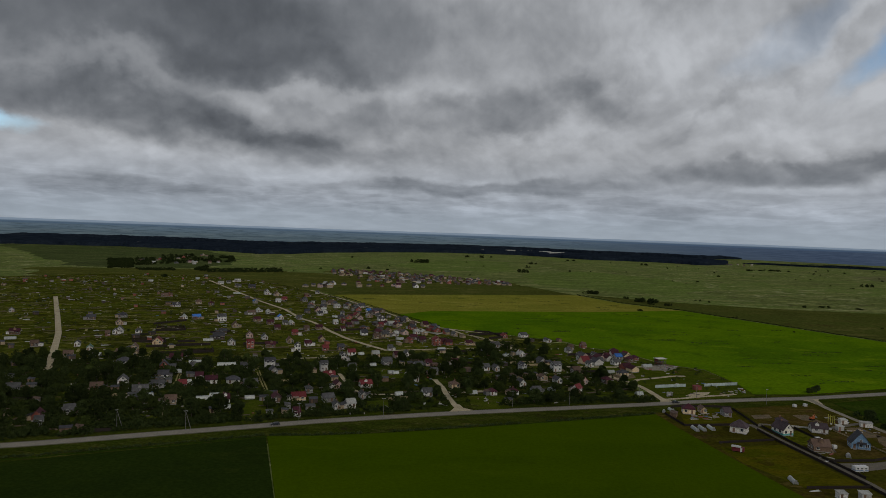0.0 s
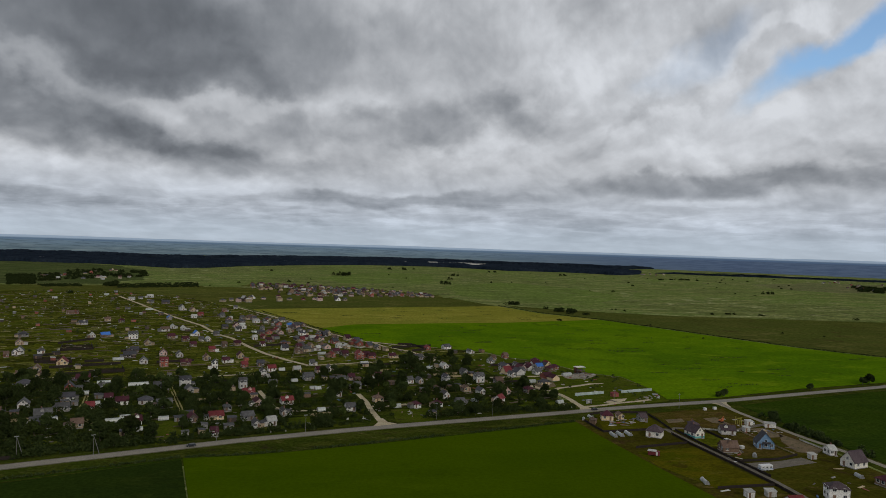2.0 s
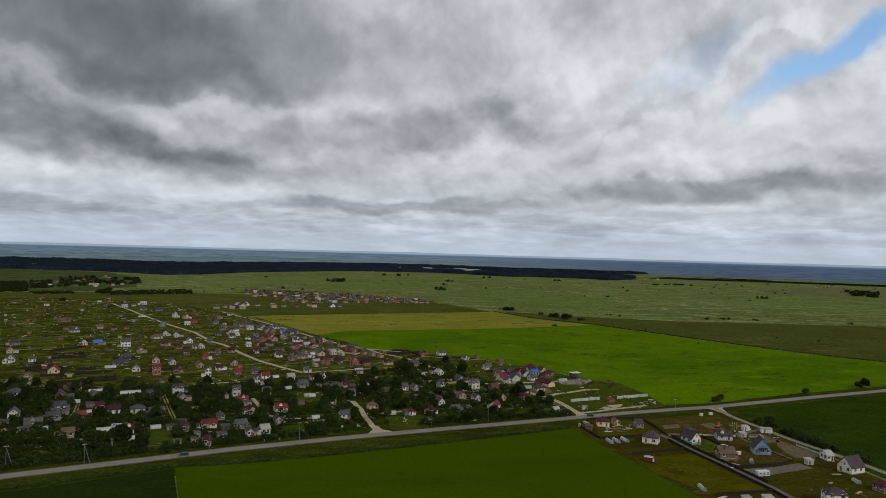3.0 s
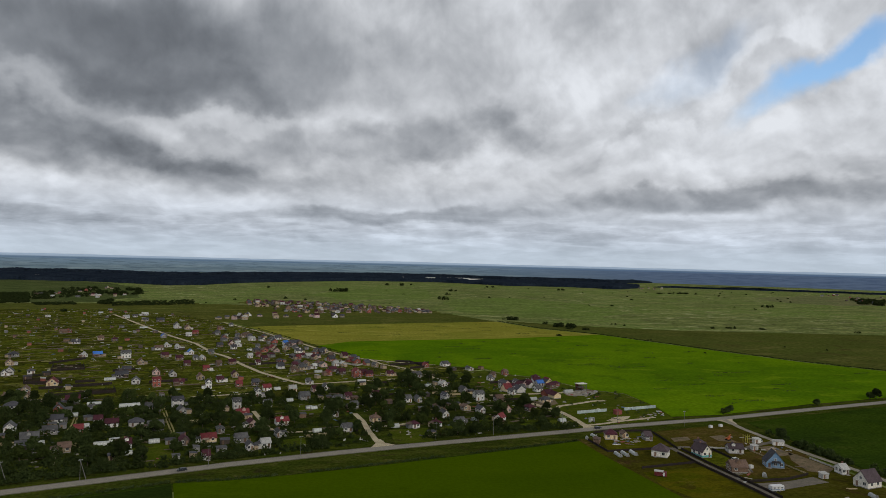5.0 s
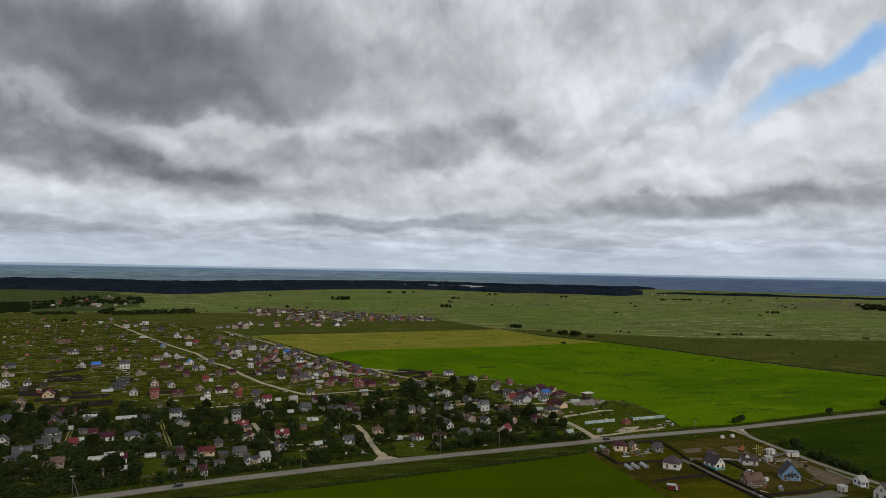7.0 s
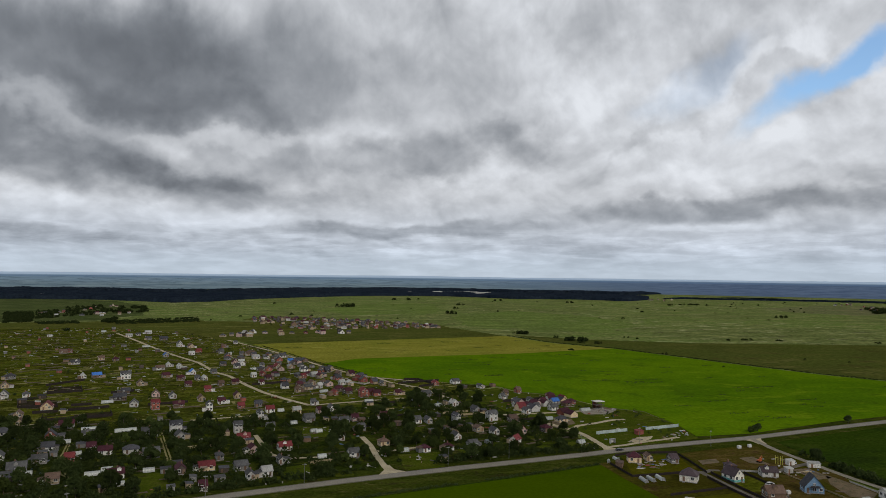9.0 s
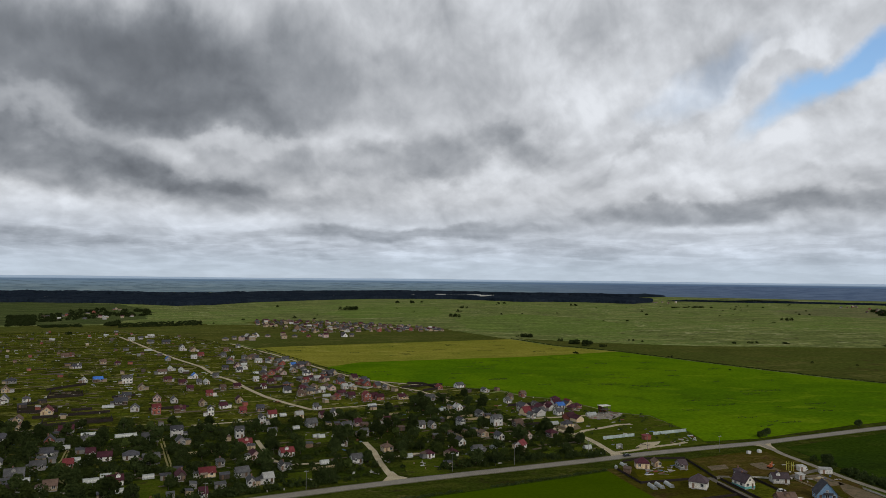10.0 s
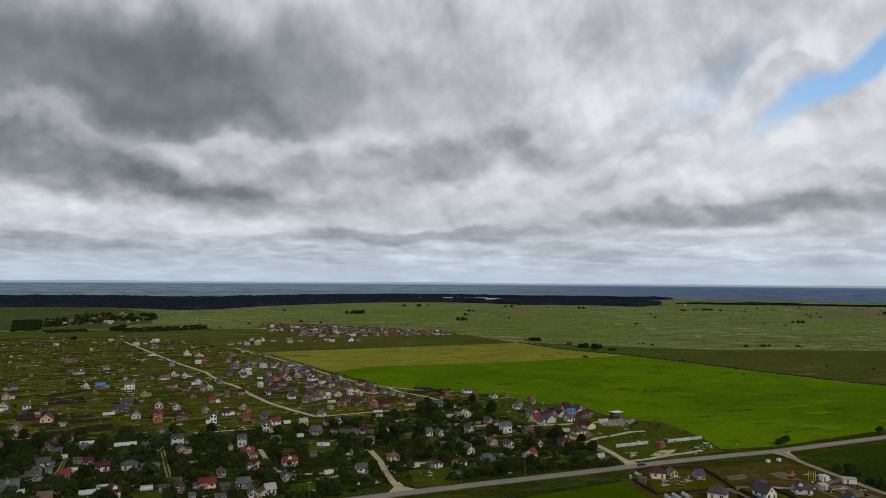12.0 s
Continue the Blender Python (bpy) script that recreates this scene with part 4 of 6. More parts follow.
def greenhouse(x, y, turn, length, width=3.0):
    """A barrel-vaulted garden greenhouse along its x axis."""
    FOOTPRINTS.append((x, y, length * 0.5))
    root = thing("greenhouse", x, y, turn, "milky white barrel-vaulted garden greenhouse on grass", "greenhouse", "garden greenhouses")

    def arch(x0, x1, r):
        s, n = Solid(), 8
        pts = [(-math.cos(math.pi * i / n) * r, math.sin(math.pi * i / n) * r * 1.35) for i in range(n + 1)]
        for (ay, az), (by, bz) in zip(pts, pts[1:]):
            s.face((x0, ay, az), (x0, by, bz), (x1, by, bz), (x1, ay, az))
        s.face(*[(x0, py, pz) for py, pz in pts[::-1]]).face(*[(x1, py, pz) for py, pz in pts])
        return s

    part("cover", arch(-length / 2, length / 2, width / 2), FILM, root)
    hoops = max(3, int(length / 2.5))
    hoop = shared(("hoop", width, 0), lambda: arch(-0.04, 0.04, width / 2 + 0.03), STEEL)
    for i in range(hoops):
        part("hoop", hoop, None, root, "", pose(-length / 2 + length * i / (hoops - 1), 0, 0))
    part("door", Solid().box(-0.04, 0.02, -0.45, 0.45, 0.05, 1.75), STEEL, root, "", pose(-length / 2 - 0.03, 0, 0))


house(-183, 459, 18, 8.8, 7.0, 1, "hip", "white", "slate")
house(-154, 449, 18, 5.3, 6.6, 1, "gable", "brick", "slate")
house(-149, 451, 18, 3.2, 2.6, 1, "lean", "grey", "grey")
house(-146, 422, 18, 7.5, 6.0, 1, "side", "white", "slate")
house(-138, 410, 18, 3.3, 2.6, 1, "lean", "grey", "grey")
house(-162, 405, 18, 5.5, 6.8, 1, "gable", "white", "grey")
house(-140, 398, 18, 6.5, 5.5, 1, "side", "grey", "grey")
house(-144, 383, 18, 7.9, 7.0, 1, "side", "grey", "grey")
house(-144, 373, 18, 4.9, 3.4, 1, "lean", "grey", "grey")
house(-121, 363, 18, 5.4, 5.5, 1, "side", "tan", "rust")
house(-135, 451, 18, 6.6, 5.5, 1, "side", "grey", "grey")
house(-131, 428, 18, 4.7, 3.3, 1, "lean", "grey", "slate")
house(-124, 422, 18, 4.3, 5.5, 1, "side", "white", "maroon")
house(-114, 412, 18, 6.5, 5.5, 1, "side", "white", "maroon")
house(-127, 400, 18, 4.4, 5.5, 1, "side", "brick", "red")
house(-102, 414, 18, 7.5, 6.0, 1, "hip", "white", "slate")
house(-90, 405, 18, 7.7, 7.0, 1, "side", "grey", "grey")
house(-104, 454, 18, 6.2, 5.5, 1, "side", "white", "grey")
house(-96, 368, 18, 6.7, 5.5, 1, "side", "white", "maroon")
house(-69, 373, 18, 4.2, 6.5, 1, "gable", "dark", "maroon")
house(-67, 345, 18, 3.2, 2.6, 1, "lean", "white", "grey")
house(-90, 461, 18, 6.5, 5.5, 2, "side", "white", "slate")
house(-84, 443, 18, 4.5, 6.5, 1, "gable", "grey", "grey")
house(-54, 456, 18, 4.6, 5.5, 2, "side", "white", "grey")
house(-48, 435, 18, 6.6, 5.5, 1, "side", "pink", "red")
house(-40, 408, 18, 4.2, 6.5, 1, "gable", "pink", "maroon")
house(-45, 492, 18, 3.5, 6.5, 2, "gable", "white", "grey")
house(-36, 462, 18, 4.5, 5.5, 1, "side", "white", "grey")
house(-24, 412, 18, 6.8, 5.5, 1, "side", "white", "red")
house(-24, 386, 18, 3.2, 6.5, 1, "gable", "white", "grey")
house(-42, 376, 18, 5.9, 5.5, 1, "side", "grey", "grey")
house(-29, 365, 18, 4.5, 5.5, 1, "side", "white", "pale")
house(-36, 361, 18, 3.2, 6.5, 1, "gable", "white", "grey")
house(-58, 377, 18, 7.1, 5.7, 1, "side", "cream", "red")
house(-55, 396, 18, 3.5, 5.5, 1, "hip", "grey", "grey")
house(-54, 346, 18, 3.2, 5.5, 1, "side", "white", "maroon")
house(-14, 484, 18, 6.2, 7.0, 1, "side", "grey", "grey")
house(5, 432, 18, 3.9, 6.5, 1, "gable", "white", "slate")
house(12, 395, 18, 5.3, 5.5, 1, "side", "white", "grey")
house(-0, 516, 18, 4.4, 6.5, 1, "gable", "white", "grey")
house(-8, 510, 18, 3.2, 5.5, 1, "side", "pink", "maroon")
house(8, 476, 18, 5.7, 5.5, 1, "side", "white", "grey")
house(15, 483, 18, 4.3, 5.5, 1, "side", "pink", "maroon")
house(18, 455, 18, 4.3, 5.5, 1, "side", "grey", "grey")
house(29, 416, 18, 5.3, 5.5, 1, "hip", "cream", "rust")
house(50, 401, 18, 4.1, 5.5, 1, "hip", "white", "maroon")
house(63, 403, 18, 4.1, 5.5, 1, "hip", "white", "maroon")
house(71, 426, 18, 4.2, 6.5, 1, "gable", "white", "grey")
house(77, 407, 18, 5.2, 5.5, 1, "side", "grey", "grey")
house(88, 445, 18, 4.9, 5.5, 1, "raw", "tan", "rust")
house(96, 437, 18, 3.4, 6.5, 1, "gable", "white", "slate")
house(103, 475, 18, 6.1, 5.5, 2, "side", "white", "grey")
house(98, 504, 18, 4.0, 6.5, 1, "gable", "grey", "grey")
house(87, 528, 18, 4.7, 6.5, 1, "gable", "white", "pale")
house(79, 471, 18, 3.2, 6.5, 2, "gable", "white", "slate")
house(54, 472, 18, 4.1, 5.5, 1, "side", "white", "grey")
house(61, 472, 18, 3.2, 6.5, 1, "gable", "white", "grey")
house(72, 570, 18, 7.1, 5.7, 1, "side", "grey", "grey")
house(34, 488, 18, 4.5, 5.5, 1, "side", "white", "maroon")
house(51, 576, 18, 5.4, 5.5, 1, "side", "cream", "maroon")
house(87, 622, 18, 4.2, 6.5, 1, "gable", "brick", "red")
house(105, 628, 26, 6.8, 5.5, 1, "side", "white", "grey")
house(122, 603, 18, 3.2, 6.5, 1, "gable", "white", "grey")
house(42, 623, 26, 3.8, 6.5, 1, "gable", "tan", "grey")
house(24, 570, 18, 5.9, 7.3, 2, "gable", "brick", "red")
house(2, 580, 18, 3.8, 6.5, 1, "gable", "brick", "red")
house(8, 629, 26, 4.5, 5.5, 1, "side", "white", "pale")
house(34, 574, 18, 5.7, 5.5, 1, "side", "brick", "maroon")
house(148, 579, 18, 3.9, 5.5, 1, "side", "brick", "rust")
house(135, 568, 18, 3.2, 5.5, 1, "side", "tan", "rust")
house(129, 553, 18, 3.4, 5.5, 1, "side", "white", "grey")
house(146, 535, 18, 3.2, 6.5, 1, "gable", "white", "grey")
house(131, 519, 18, 3.7, 5.5, 1, "side", "white", "slate")
house(154, 530, 18, 4.1, 5.5, 1, "side", "pink", "maroon")
house(168, 557, 18, 5.3, 5.5, 1, "hip", "brick", "maroon")
house(162, 527, 18, 5.5, 5.5, 1, "side", "white", "blue")
house(173, 542, 18, 3.8, 6.5, 1, "gable", "cream", "red")
house(175, 527, 18, 4.4, 5.5, 1, "hip", "brick", "maroon")
house(144, 512, 18, 3.7, 5.5, 1, "side", "white", "grey")
house(154, 505, 18, 5.3, 5.5, 1, "side", "white", "grey")
house(132, 496, 18, 3.2, 6.5, 1, "gable", "white", "grey")
house(147, 466, 18, 6.4, 5.5, 1, "hip", "cream", "slate")
house(112, 437, 18, 4.9, 6.5, 1, "gable", "pink", "red")
house(103, 414, -40, 4.4, 6.5, 1, "gable", "white", "red")
house(116, 471, 18, 5.5, 5.5, 1, "side", "dark", "rust")
house(129, 441, 18, 5.2, 5.5, 1, "hip", "dark", "maroon")
house(153.5, 369, -10, 6.4, 5.6, 1, "hip", "cream", "maroon", lift=1.25)
house(162, 371, 0, 3.2, 5.5, 1, "raw", "cream", "rust")
house(173, 366, 0, 3.9, 5.5, 1, "side", "grey", "plum")
house(165.5, 335, -34, 7.6, 7.0, 1, "hip", "ivory", "plum", lift=1.3)
house(195, 350, 0, 4.1, 5.5, 1, "hip", "dark", "plum")
house(207.5, 338, -12, 7.4, 5.6, 1, "side", "white", "plum")
house(190, 308, -8, 7.6, 6.4, 1, "side", "brown", "rust", lift=1.1)
blue_house = house(212, 313, -22, 8.0, 6.4, 1, "gable", "blue", "slate", lift=1.2)
part("balcony", Solid().box(-2.0, 2.0, -1.3, 0.0, 2.75, 2.9).box(-2.0, 2.0, -1.3, -1.22, 2.9, 3.8).box(-1.9, -1.75, -1.25, -1.1, 0, 2.75).box(1.75, 1.9, -1.25, -1.1, 0, 2.75), ROOFS["slate"][0], blue_house, "dark blue-grey balcony on posts", pose(0, -3.25, 0))
house(-274, 682, 26, 8.1, 6.5, 1, "hip", "grey", "slate")
house(-238, 587, 18, 6.0, 7.5, 1, "gable", "white", "grey")
house(-257, 633, 26, 5.7, 7.1, 1, "gable", "tan", "rust")
house(-223, 588, 18, 5.1, 5.5, 1, "hip", "white", "grey")
house(-210, 582, 18, 5.4, 3.8, 1, "lean", "dark", "black")
house(-190, 539, 18, 7.1, 8.8, 1, "gable", "cream", "red")
house(-197, 512, 18, 5.2, 6.5, 1, "gable", "tan", "rust")
house(-186, 488, 18, 3.7, 6.5, 1, "gable", "tan", "rust")
house(-156, 478, 18, 7.9, 6.3, 1, "side", "white", "maroon")
house(-154, 494, 18, 3.2, 6.5, 1, "gable", "white", "pale")
house(-205, 685, 26, 7.4, 6.0, 1, "side", "brown", "blue")
house(-215, 682, 26, 3.9, 6.5, 1, "gable", "white", "pale")
house(-178, 675, 26, 7.9, 6.3, 2, "side", "white", "grey")
house(-156, 638, 26, 5.4, 6.8, 1, "gable", "tan", "rust")
house(-136, 545, 18, 5.6, 7.0, 1, "gable", "white", "grey")
house(-153, 572, 18, 8.7, 7.0, 1, "side", "dark", "slate")
house(-157, 600, 18, 6.1, 5.5, 1, "side", "dark", "slate")
house(-119, 533, 18, 5.2, 5.5, 2, "side", "brick", "red")
house(-131, 584, 18, 5.5, 6.9, 1, "gable", "pink", "rust")
house(-105, 539, 18, 7.1, 5.7, 1, "side", "brown", "maroon")
house(-117, 576, 18, 4.6, 6.5, 1, "gable", "white", "grey")
house(-163, 732, 26, 7.6, 6.0, 1, "side", "white", "rust")
house(-160, 754, 26, 4.3, 6.5, 1, "gable", "white", "pale")
house(-147, 741, 26, 4.2, 6.5, 1, "gable", "white", "pale")
house(-146, 681, 26, 6.2, 5.5, 1, "side", "brown", "maroon")
house(-130, 664, 26, 5.9, 5.5, 1, "side", "brown", "maroon")
house(-127, 700, 26, 5.0, 6.5, 1, "gable", "white", "blue")
house(-116, 664, 26, 3.7, 5.5, 1, "side", "white", "grey")
house(-110, 664, 26, 3.6, 6.5, 1, "gable", "white", "pale")
house(-117, 631, 26, 4.9, 5.5, 1, "side", "brown", "maroon")
house(-190, 944, 26, 5.5, 6.9, 2, "gable", "white", "grey")
house(-174, 932, 26, 6.8, 8.5, 1, "gable", "tan", "rust")
house(-155, 879, 26, 6.0, 5.5, 1, "side", "brick", "red")
house(-158, 855, 26, 5.8, 5.5, 1, "side", "white", "pale")
house(-288, 1083, 26, 7.9, 6.3, 1, "side", "white", "pale")
house(-281, 1103, 26, 6.1, 5.5, 1, "side", "white", "grey")
house(-275, 1135, 26, 8.8, 7.1, 1, "side", "white", "pale")
house(-251, 1041, 26, 6.8, 5.5, 1, "side", "grey", "grey")
house(-230, 1035, 26, 9.7, 7.7, 1, "side", "dark", "slate")
house(-302, 878, 26, 7.3, 5.8, 1, "side", "brown", "rust")
house(-298, 884, 26, 6.7, 5.5, 1, "side", "brick", "rust")
house(-255, 779, 26, 7.8, 6.2, 1, "side", "white", "slate")
house(-241, 813, 26, 5.5, 5.5, 1, "side", "tan", "rust")
house(-224, 804, 26, 5.8, 5.5, 1, "hip", "dark", "maroon")
house(-396, 1090, 26, 6.5, 4.6, 1, "lean", "white", "pale")
house(-182, 838, 26, 4.9, 6.5, 1, "gable", "grey", "blue")
house(-109, 704, 26, 4.6, 5.5, 1, "side", "grey", "grey")
house(-109, 759, 26, 5.4, 5.5, 1, "side", "dark", "slate")
house(-93, 741, 26, 5.2, 5.5, 1, "side", "white", "slate")
house(-81, 640, 26, 5.5, 5.5, 1, "side", "brown", "maroon")
house(-91, 631, 26, 4.1, 5.5, 1, "side", "brown", "rust")
house(-97, 604, 18, 4.6, 5.5, 1, "side", "brick", "red")
house(-94, 562, 18, 5.0, 6.5, 1, "gable", "tan", "rust")
house(-78, 550, 18, 5.0, 5.5, 1, "side", "white", "maroon")
house(-70, 572, 18, 4.8, 6.5, 1, "gable", "tan", "maroon")
house(-62, 531, 18, 4.2, 5.5, 1, "side", "brick", "red")
house(-82, 524, 18, 3.9, 6.5, 2, "gable", "white", "slate")
house(-51, 537, 18, 4.8, 5.5, 1, "side", "dark", "slate")
house(-41, 515, 18, 5.4, 5.5, 1, "side", "white", "red")
house(-23, 510, 18, 4.9, 5.5, 1, "side", "cream", "pale")
house(-83, 814, 26, 7.0, 5.6, 1, "side", "white", "pale")
house(-103, 852, 26, 4.2, 5.5, 1, "side", "grey", "grey")
house(-54, 734, 26, 5.2, 6.5, 1, "gable", "tan", "red")
house(-56, 825, 26, 6.6, 5.5, 1, "side", "white", "grey")
house(-44, 779, 26, 5.0, 5.5, 1, "side", "white", "blue")
house(-63, 686, 26, 3.2, 6.5, 1, "gable", "brick", "red")
house(-70, 678, 26, 4.0, 5.5, 1, "side", "white", "pale")
house(-56, 663, 26, 4.9, 5.5, 1, "side", "dark", "maroon")
house(-59, 637, 26, 3.7, 5.5, 1, "side", "white", "maroon")
house(-27, 624, 26, 4.5, 5.5, 1, "side", "brown", "maroon")
house(-27, 597, 18, 3.9, 5.5, 1, "side", "tan", "rust")
house(-26, 670, 26, 4.2, 5.5, 1, "side", "brick", "red")
house(-17, 630, 26, 4.0, 6.5, 1, "gable", "tan", "rust")
house(-11, 671, 26, 3.9, 6.5, 1, "gable", "tan", "maroon")
house(4, 663, 26, 4.4, 5.5, 1, "side", "grey", "slate")
house(23, 653, 26, 4.0, 6.5, 1, "gable", "brick", "red")
house(-135, 933, 26, 5.2, 5.5, 1, "side", "brick", "rust")
house(-130, 880, 26, 4.4, 5.5, 1, "side", "dark", "slate")
house(-70, 750, 26, 3.2, 5.5, 1, "side", "white", "grey")
house(-71, 814, 26, 3.2, 6.5, 1, "gable", "white", "grey")
house(-96, 846, 26, 3.7, 5.5, 1, "side", "tan", "rust")
house(-10, 614, 18, 3.2, 5.5, 1, "side", "white", "pale")
house(-127, 978, 26, 4.4, 5.5, 1, "side", "white", "grey")
house(-13, 540, 18, 3.2, 5.5, 1, "side", "white", "grey")
house(221, 342, 0, 3.2, 2.6, 1, "lean", "white", "pale")
house(224, 294, 0, 3.2, 2.6, 1, "lean", "white", "pale")
house(238, 300, 0, 3.4, 5.5, 1, "side", "white", "pale")
house(-116, 856, 26, 3.3, 2.6, 1, "lean", "white", "pale")
house(183, 428, 18, 4.5, 3.1, 1, "lean", "brick", "red")
house(236, 282, -76, 7.0, 8.7, 1, "gable", "ivory", "plum", lift=1.15)
house(197, 244, -20, 7.6, 6.1, 2, "hip", "white", "plum")
house(174, 237, 0, 5.7, 5.5, 1, "side", "white", "red")
house(-385, 695, 26, 4.5, 6.5, 1, "gable", "white", "grey")
house(-294, 661, 26, 7.4, 5.9, 1, "side", "dark", "slate")
house(-241, 520, 18, 3.9, 6.5, 1, "gable", "white", "slate")
house(-225, 504, 18, 3.8, 6.5, 1, "gable", "white", "green")
house(-228, 479, 18, 5.7, 5.5, 1, "side", "cream", "rust")
house(-239, 581, 18, 4.1, 6.5, 1, "gable", "white", "grey")
house(-241, 571, 18, 3.4, 5.5, 1, "side", "brick", "rust")
house(-311, 566, 18, 7.1, 5.7, 1, "side", "brown", "maroon")
house(-269, 515, 18, 5.1, 5.5, 1, "side", "dark", "rust")
house(-199, 486, 18, 4.0, 6.5, 1, "gable", "tan", "rust")
house(-174, 379, 18, 4.3, 6.5, 1, "gable", "white", "grey")
house(-169, 387, 18, 6.1, 5.5, 1, "side", "brick", "rust")
house(-210, 381, 18, 6.5, 5.5, 1, "side", "grey", "grey")
house(-160, 341, 18, 7.4, 5.9, 1, "side", "grey", "grey")
house(-170, 329, 18, 4.3, 6.5, 1, "gable", "brick", "maroon")
house(-165, 320, 18, 3.2, 5.5, 1, "side", "white", "grey")
house(230, 257, 10, 5.2, 5.5, 1, "hip", "brown", "maroon")
house(142.6, 361.5, 60, 5.2, 3.2, 1, "lean", "brown", "rust")
house(240, 349.5, -20, 5.6, 2.6, 1, "lean", "white", "pale")
house(231, 355, 0, 3.6, 2.6, 1, "lean", "white", "pale")
house(163, 249, 0, 3.2, 2.6, 1, "lean", "white", "pale")
house(172, 249, 0, 3.7, 2.6, 1, "lean", "white", "pale")

teal_base(house(186.5, 333.5, 14, 5.8, 8.0, 1, "gable", "ivory", "plum", lift=1.25), 5.8, 8.0)
greenhouse(144, 337, 90, 6.8, 2.0)
greenhouse(148, 338, 90, 6.9, 2.0)
greenhouse(153, 339, 90, 6.9, 2.0)
greenhouse(140.4, 370, 70, 4.2, 1.6)
greenhouse(146, 374, 96, 5.0, 1.8)
greenhouse(-121, 406, 18, 5.5)
greenhouse(-128, 412, 18, 4.9)
greenhouse(-119, 465, 18, 11.6)
greenhouse(-141, 470, 18, 7.9)
greenhouse(-137, 377, 18, 4.0)
greenhouse(-91, 356, 18, 4.2)
greenhouse(39, 402, 18, 4.6)
greenhouse(-4, 394, 18, 4.4)
greenhouse(-23, 477, 18, 4.0)
greenhouse(176, 501, 18, 7.7)
greenhouse(140, 474, 18, 7.9)
greenhouse(27, 548, 18, 6.2)
greenhouse(62, 551, 18, 5.3)
greenhouse(88, 416, 18, 4.0)
greenhouse(140, 410, 18, 4.5)
greenhouse(-84, 377, 18, 5.0)
greenhouse(-106, 363, 18, 4.0)
greenhouse(-34, 518, 18, 4.2)
greenhouse(-76, 728, 18, 5.3)
greenhouse(-96, 797, 18, 6.4)
greenhouse(-10, 453, 18, 4.0)
greenhouse(-7, 452, 18, 4.0)
greenhouse(154, 266, 80, 6.3, 2.0)
greenhouse(227, 268, 80, 4.7, 2.0)
greenhouse(198, 299, 60, 4.0, 2.0)


# ---- fences, poles and other built things of the plots ----
def fence(line, mat, height, label, step=3.0):
    """A fence along a line: posts and sheet panels."""
    x0, y0 = line[0]
    root = thing("fence", x0, y0, 0, label, "fence", "plot fences")
    post = shared(("post", height, mat.name), lambda: Solid().box(-0.05, 0.05, -0.05, 0.05, 0, height + 0.06), mat)
    panel = shared(("panel", height, mat.name), lambda: Solid().box(0, 1, -0.025, 0.025, 0.05, height).box(0, 1, 0.025, 0.07, 0.4, 0.5).box(0, 1, 0.025, 0.07, height - 0.45, height - 0.35), mat)
    for (ax, ay), (bx, by) in zip(line, line[1:]):
        n = math.hypot(bx - ax, by - ay)
        count = max(1, round(n / step))
        turn = math.degrees(math.atan2(by - ay, bx - ax))
        for i in range(count):
            px, py = ax + (bx - ax) * i / count - x0, ay + (by - ay) * i / count - y0
            part("post", post, None, root, "", pose(px, py, 0, 0, 0, turn))
            part("panel", panel, None, root, "", pose(px, py, 0, 0, 0, turn) @ Matrix.Diagonal((n / count, 1, 1, 1)))
    part("post", post, None, root, "", pose(line[-1][0] - x0, line[-1][1] - y0, 0))


DARK_LABEL = "dark brown sheet metal fence round a building plot"
PALE_LABEL = "pale sheet fence along a building plot"
for line in (
    [(148, 380), (157, 384), (184, 383)],
    [(183, 380), (182, 364), (180, 345)],
    [(139.4, 366), (141.2, 343), (167, 346), (176, 347)],
    [(146, 314.5), (175.8, 321)],
    [(181.9, 345), (182.5, 318), (184.9, 289), (186.6, 270)],
    [(176.2, 338), (176.9, 318), (179.9, 289), (182.0, 262), (182.0, 240)],
    [(184, 291), (206, 293), (220, 299)],
    [(198, 343), (199, 320)],
    [(155, 258), (182, 260)],
):
    fence(line, FENCE_DARK, 1.2, DARK_LABEL)
for line in (
    [(239.5, 324), (240.4, 308)],
):
    fence(line, FENCE_PALE, 0.8, PALE_LABEL)
fence([(140.3, 358), (141.6, 349)], FENCE_PALE, 0.6, "low pale slabs leaning along a plot edge")
fence([(198.5, 346.5), (208, 343), (217, 342)], FENCE_PALE, 0.9, "low white fence between building plots", 2.0)
fence([(14, 645), (27, 628), (36, 641)], FENCE_PALE, 1.2, "pale low wall round a garden plot")
for line in ([(157, 430), (179, 436)], [(192, 438), (217, 445)]):
    fence(line, FENCE_MILKY, 1.9, "milky green translucent sheet screen on grass", 2.4)
for line in ([(217.2, 341), (218.5, 322), (220.2, 301)],):
    fence(line, FENCE_TAN, 0.7, "low yellowish board fence across a building plot")
for line in (
    [(-193, 523), (-179, 527)],
    [(-174, 531), (-151, 541)],
    [(-178, 548), (-166, 552)],
    [(-221, 573), (-207, 583)],
    [(-229, 639), (-209, 668)],
    [(-167, 598), (-153, 608)],
    [(-127, 546), (-102, 555)],
    [(-66, 631), (-38, 644)],
    [(56, 630), (93, 643)],
    [(126, 538), (160, 547)],
    [(-221, 571), (-211, 544), (-186, 546), (-194, 566)],
    [(-183, 514), (-178, 497), (-161, 502), (-140, 511), (-146, 527)],
    [(-223, 632), (-214, 601), (-191, 609), (-202, 638)],
    [(63, 652), (76, 649), (87, 620), (72, 612)],
):
    fence(line, FENCE_DARK, 1.9, "dark board fence along an allotment")

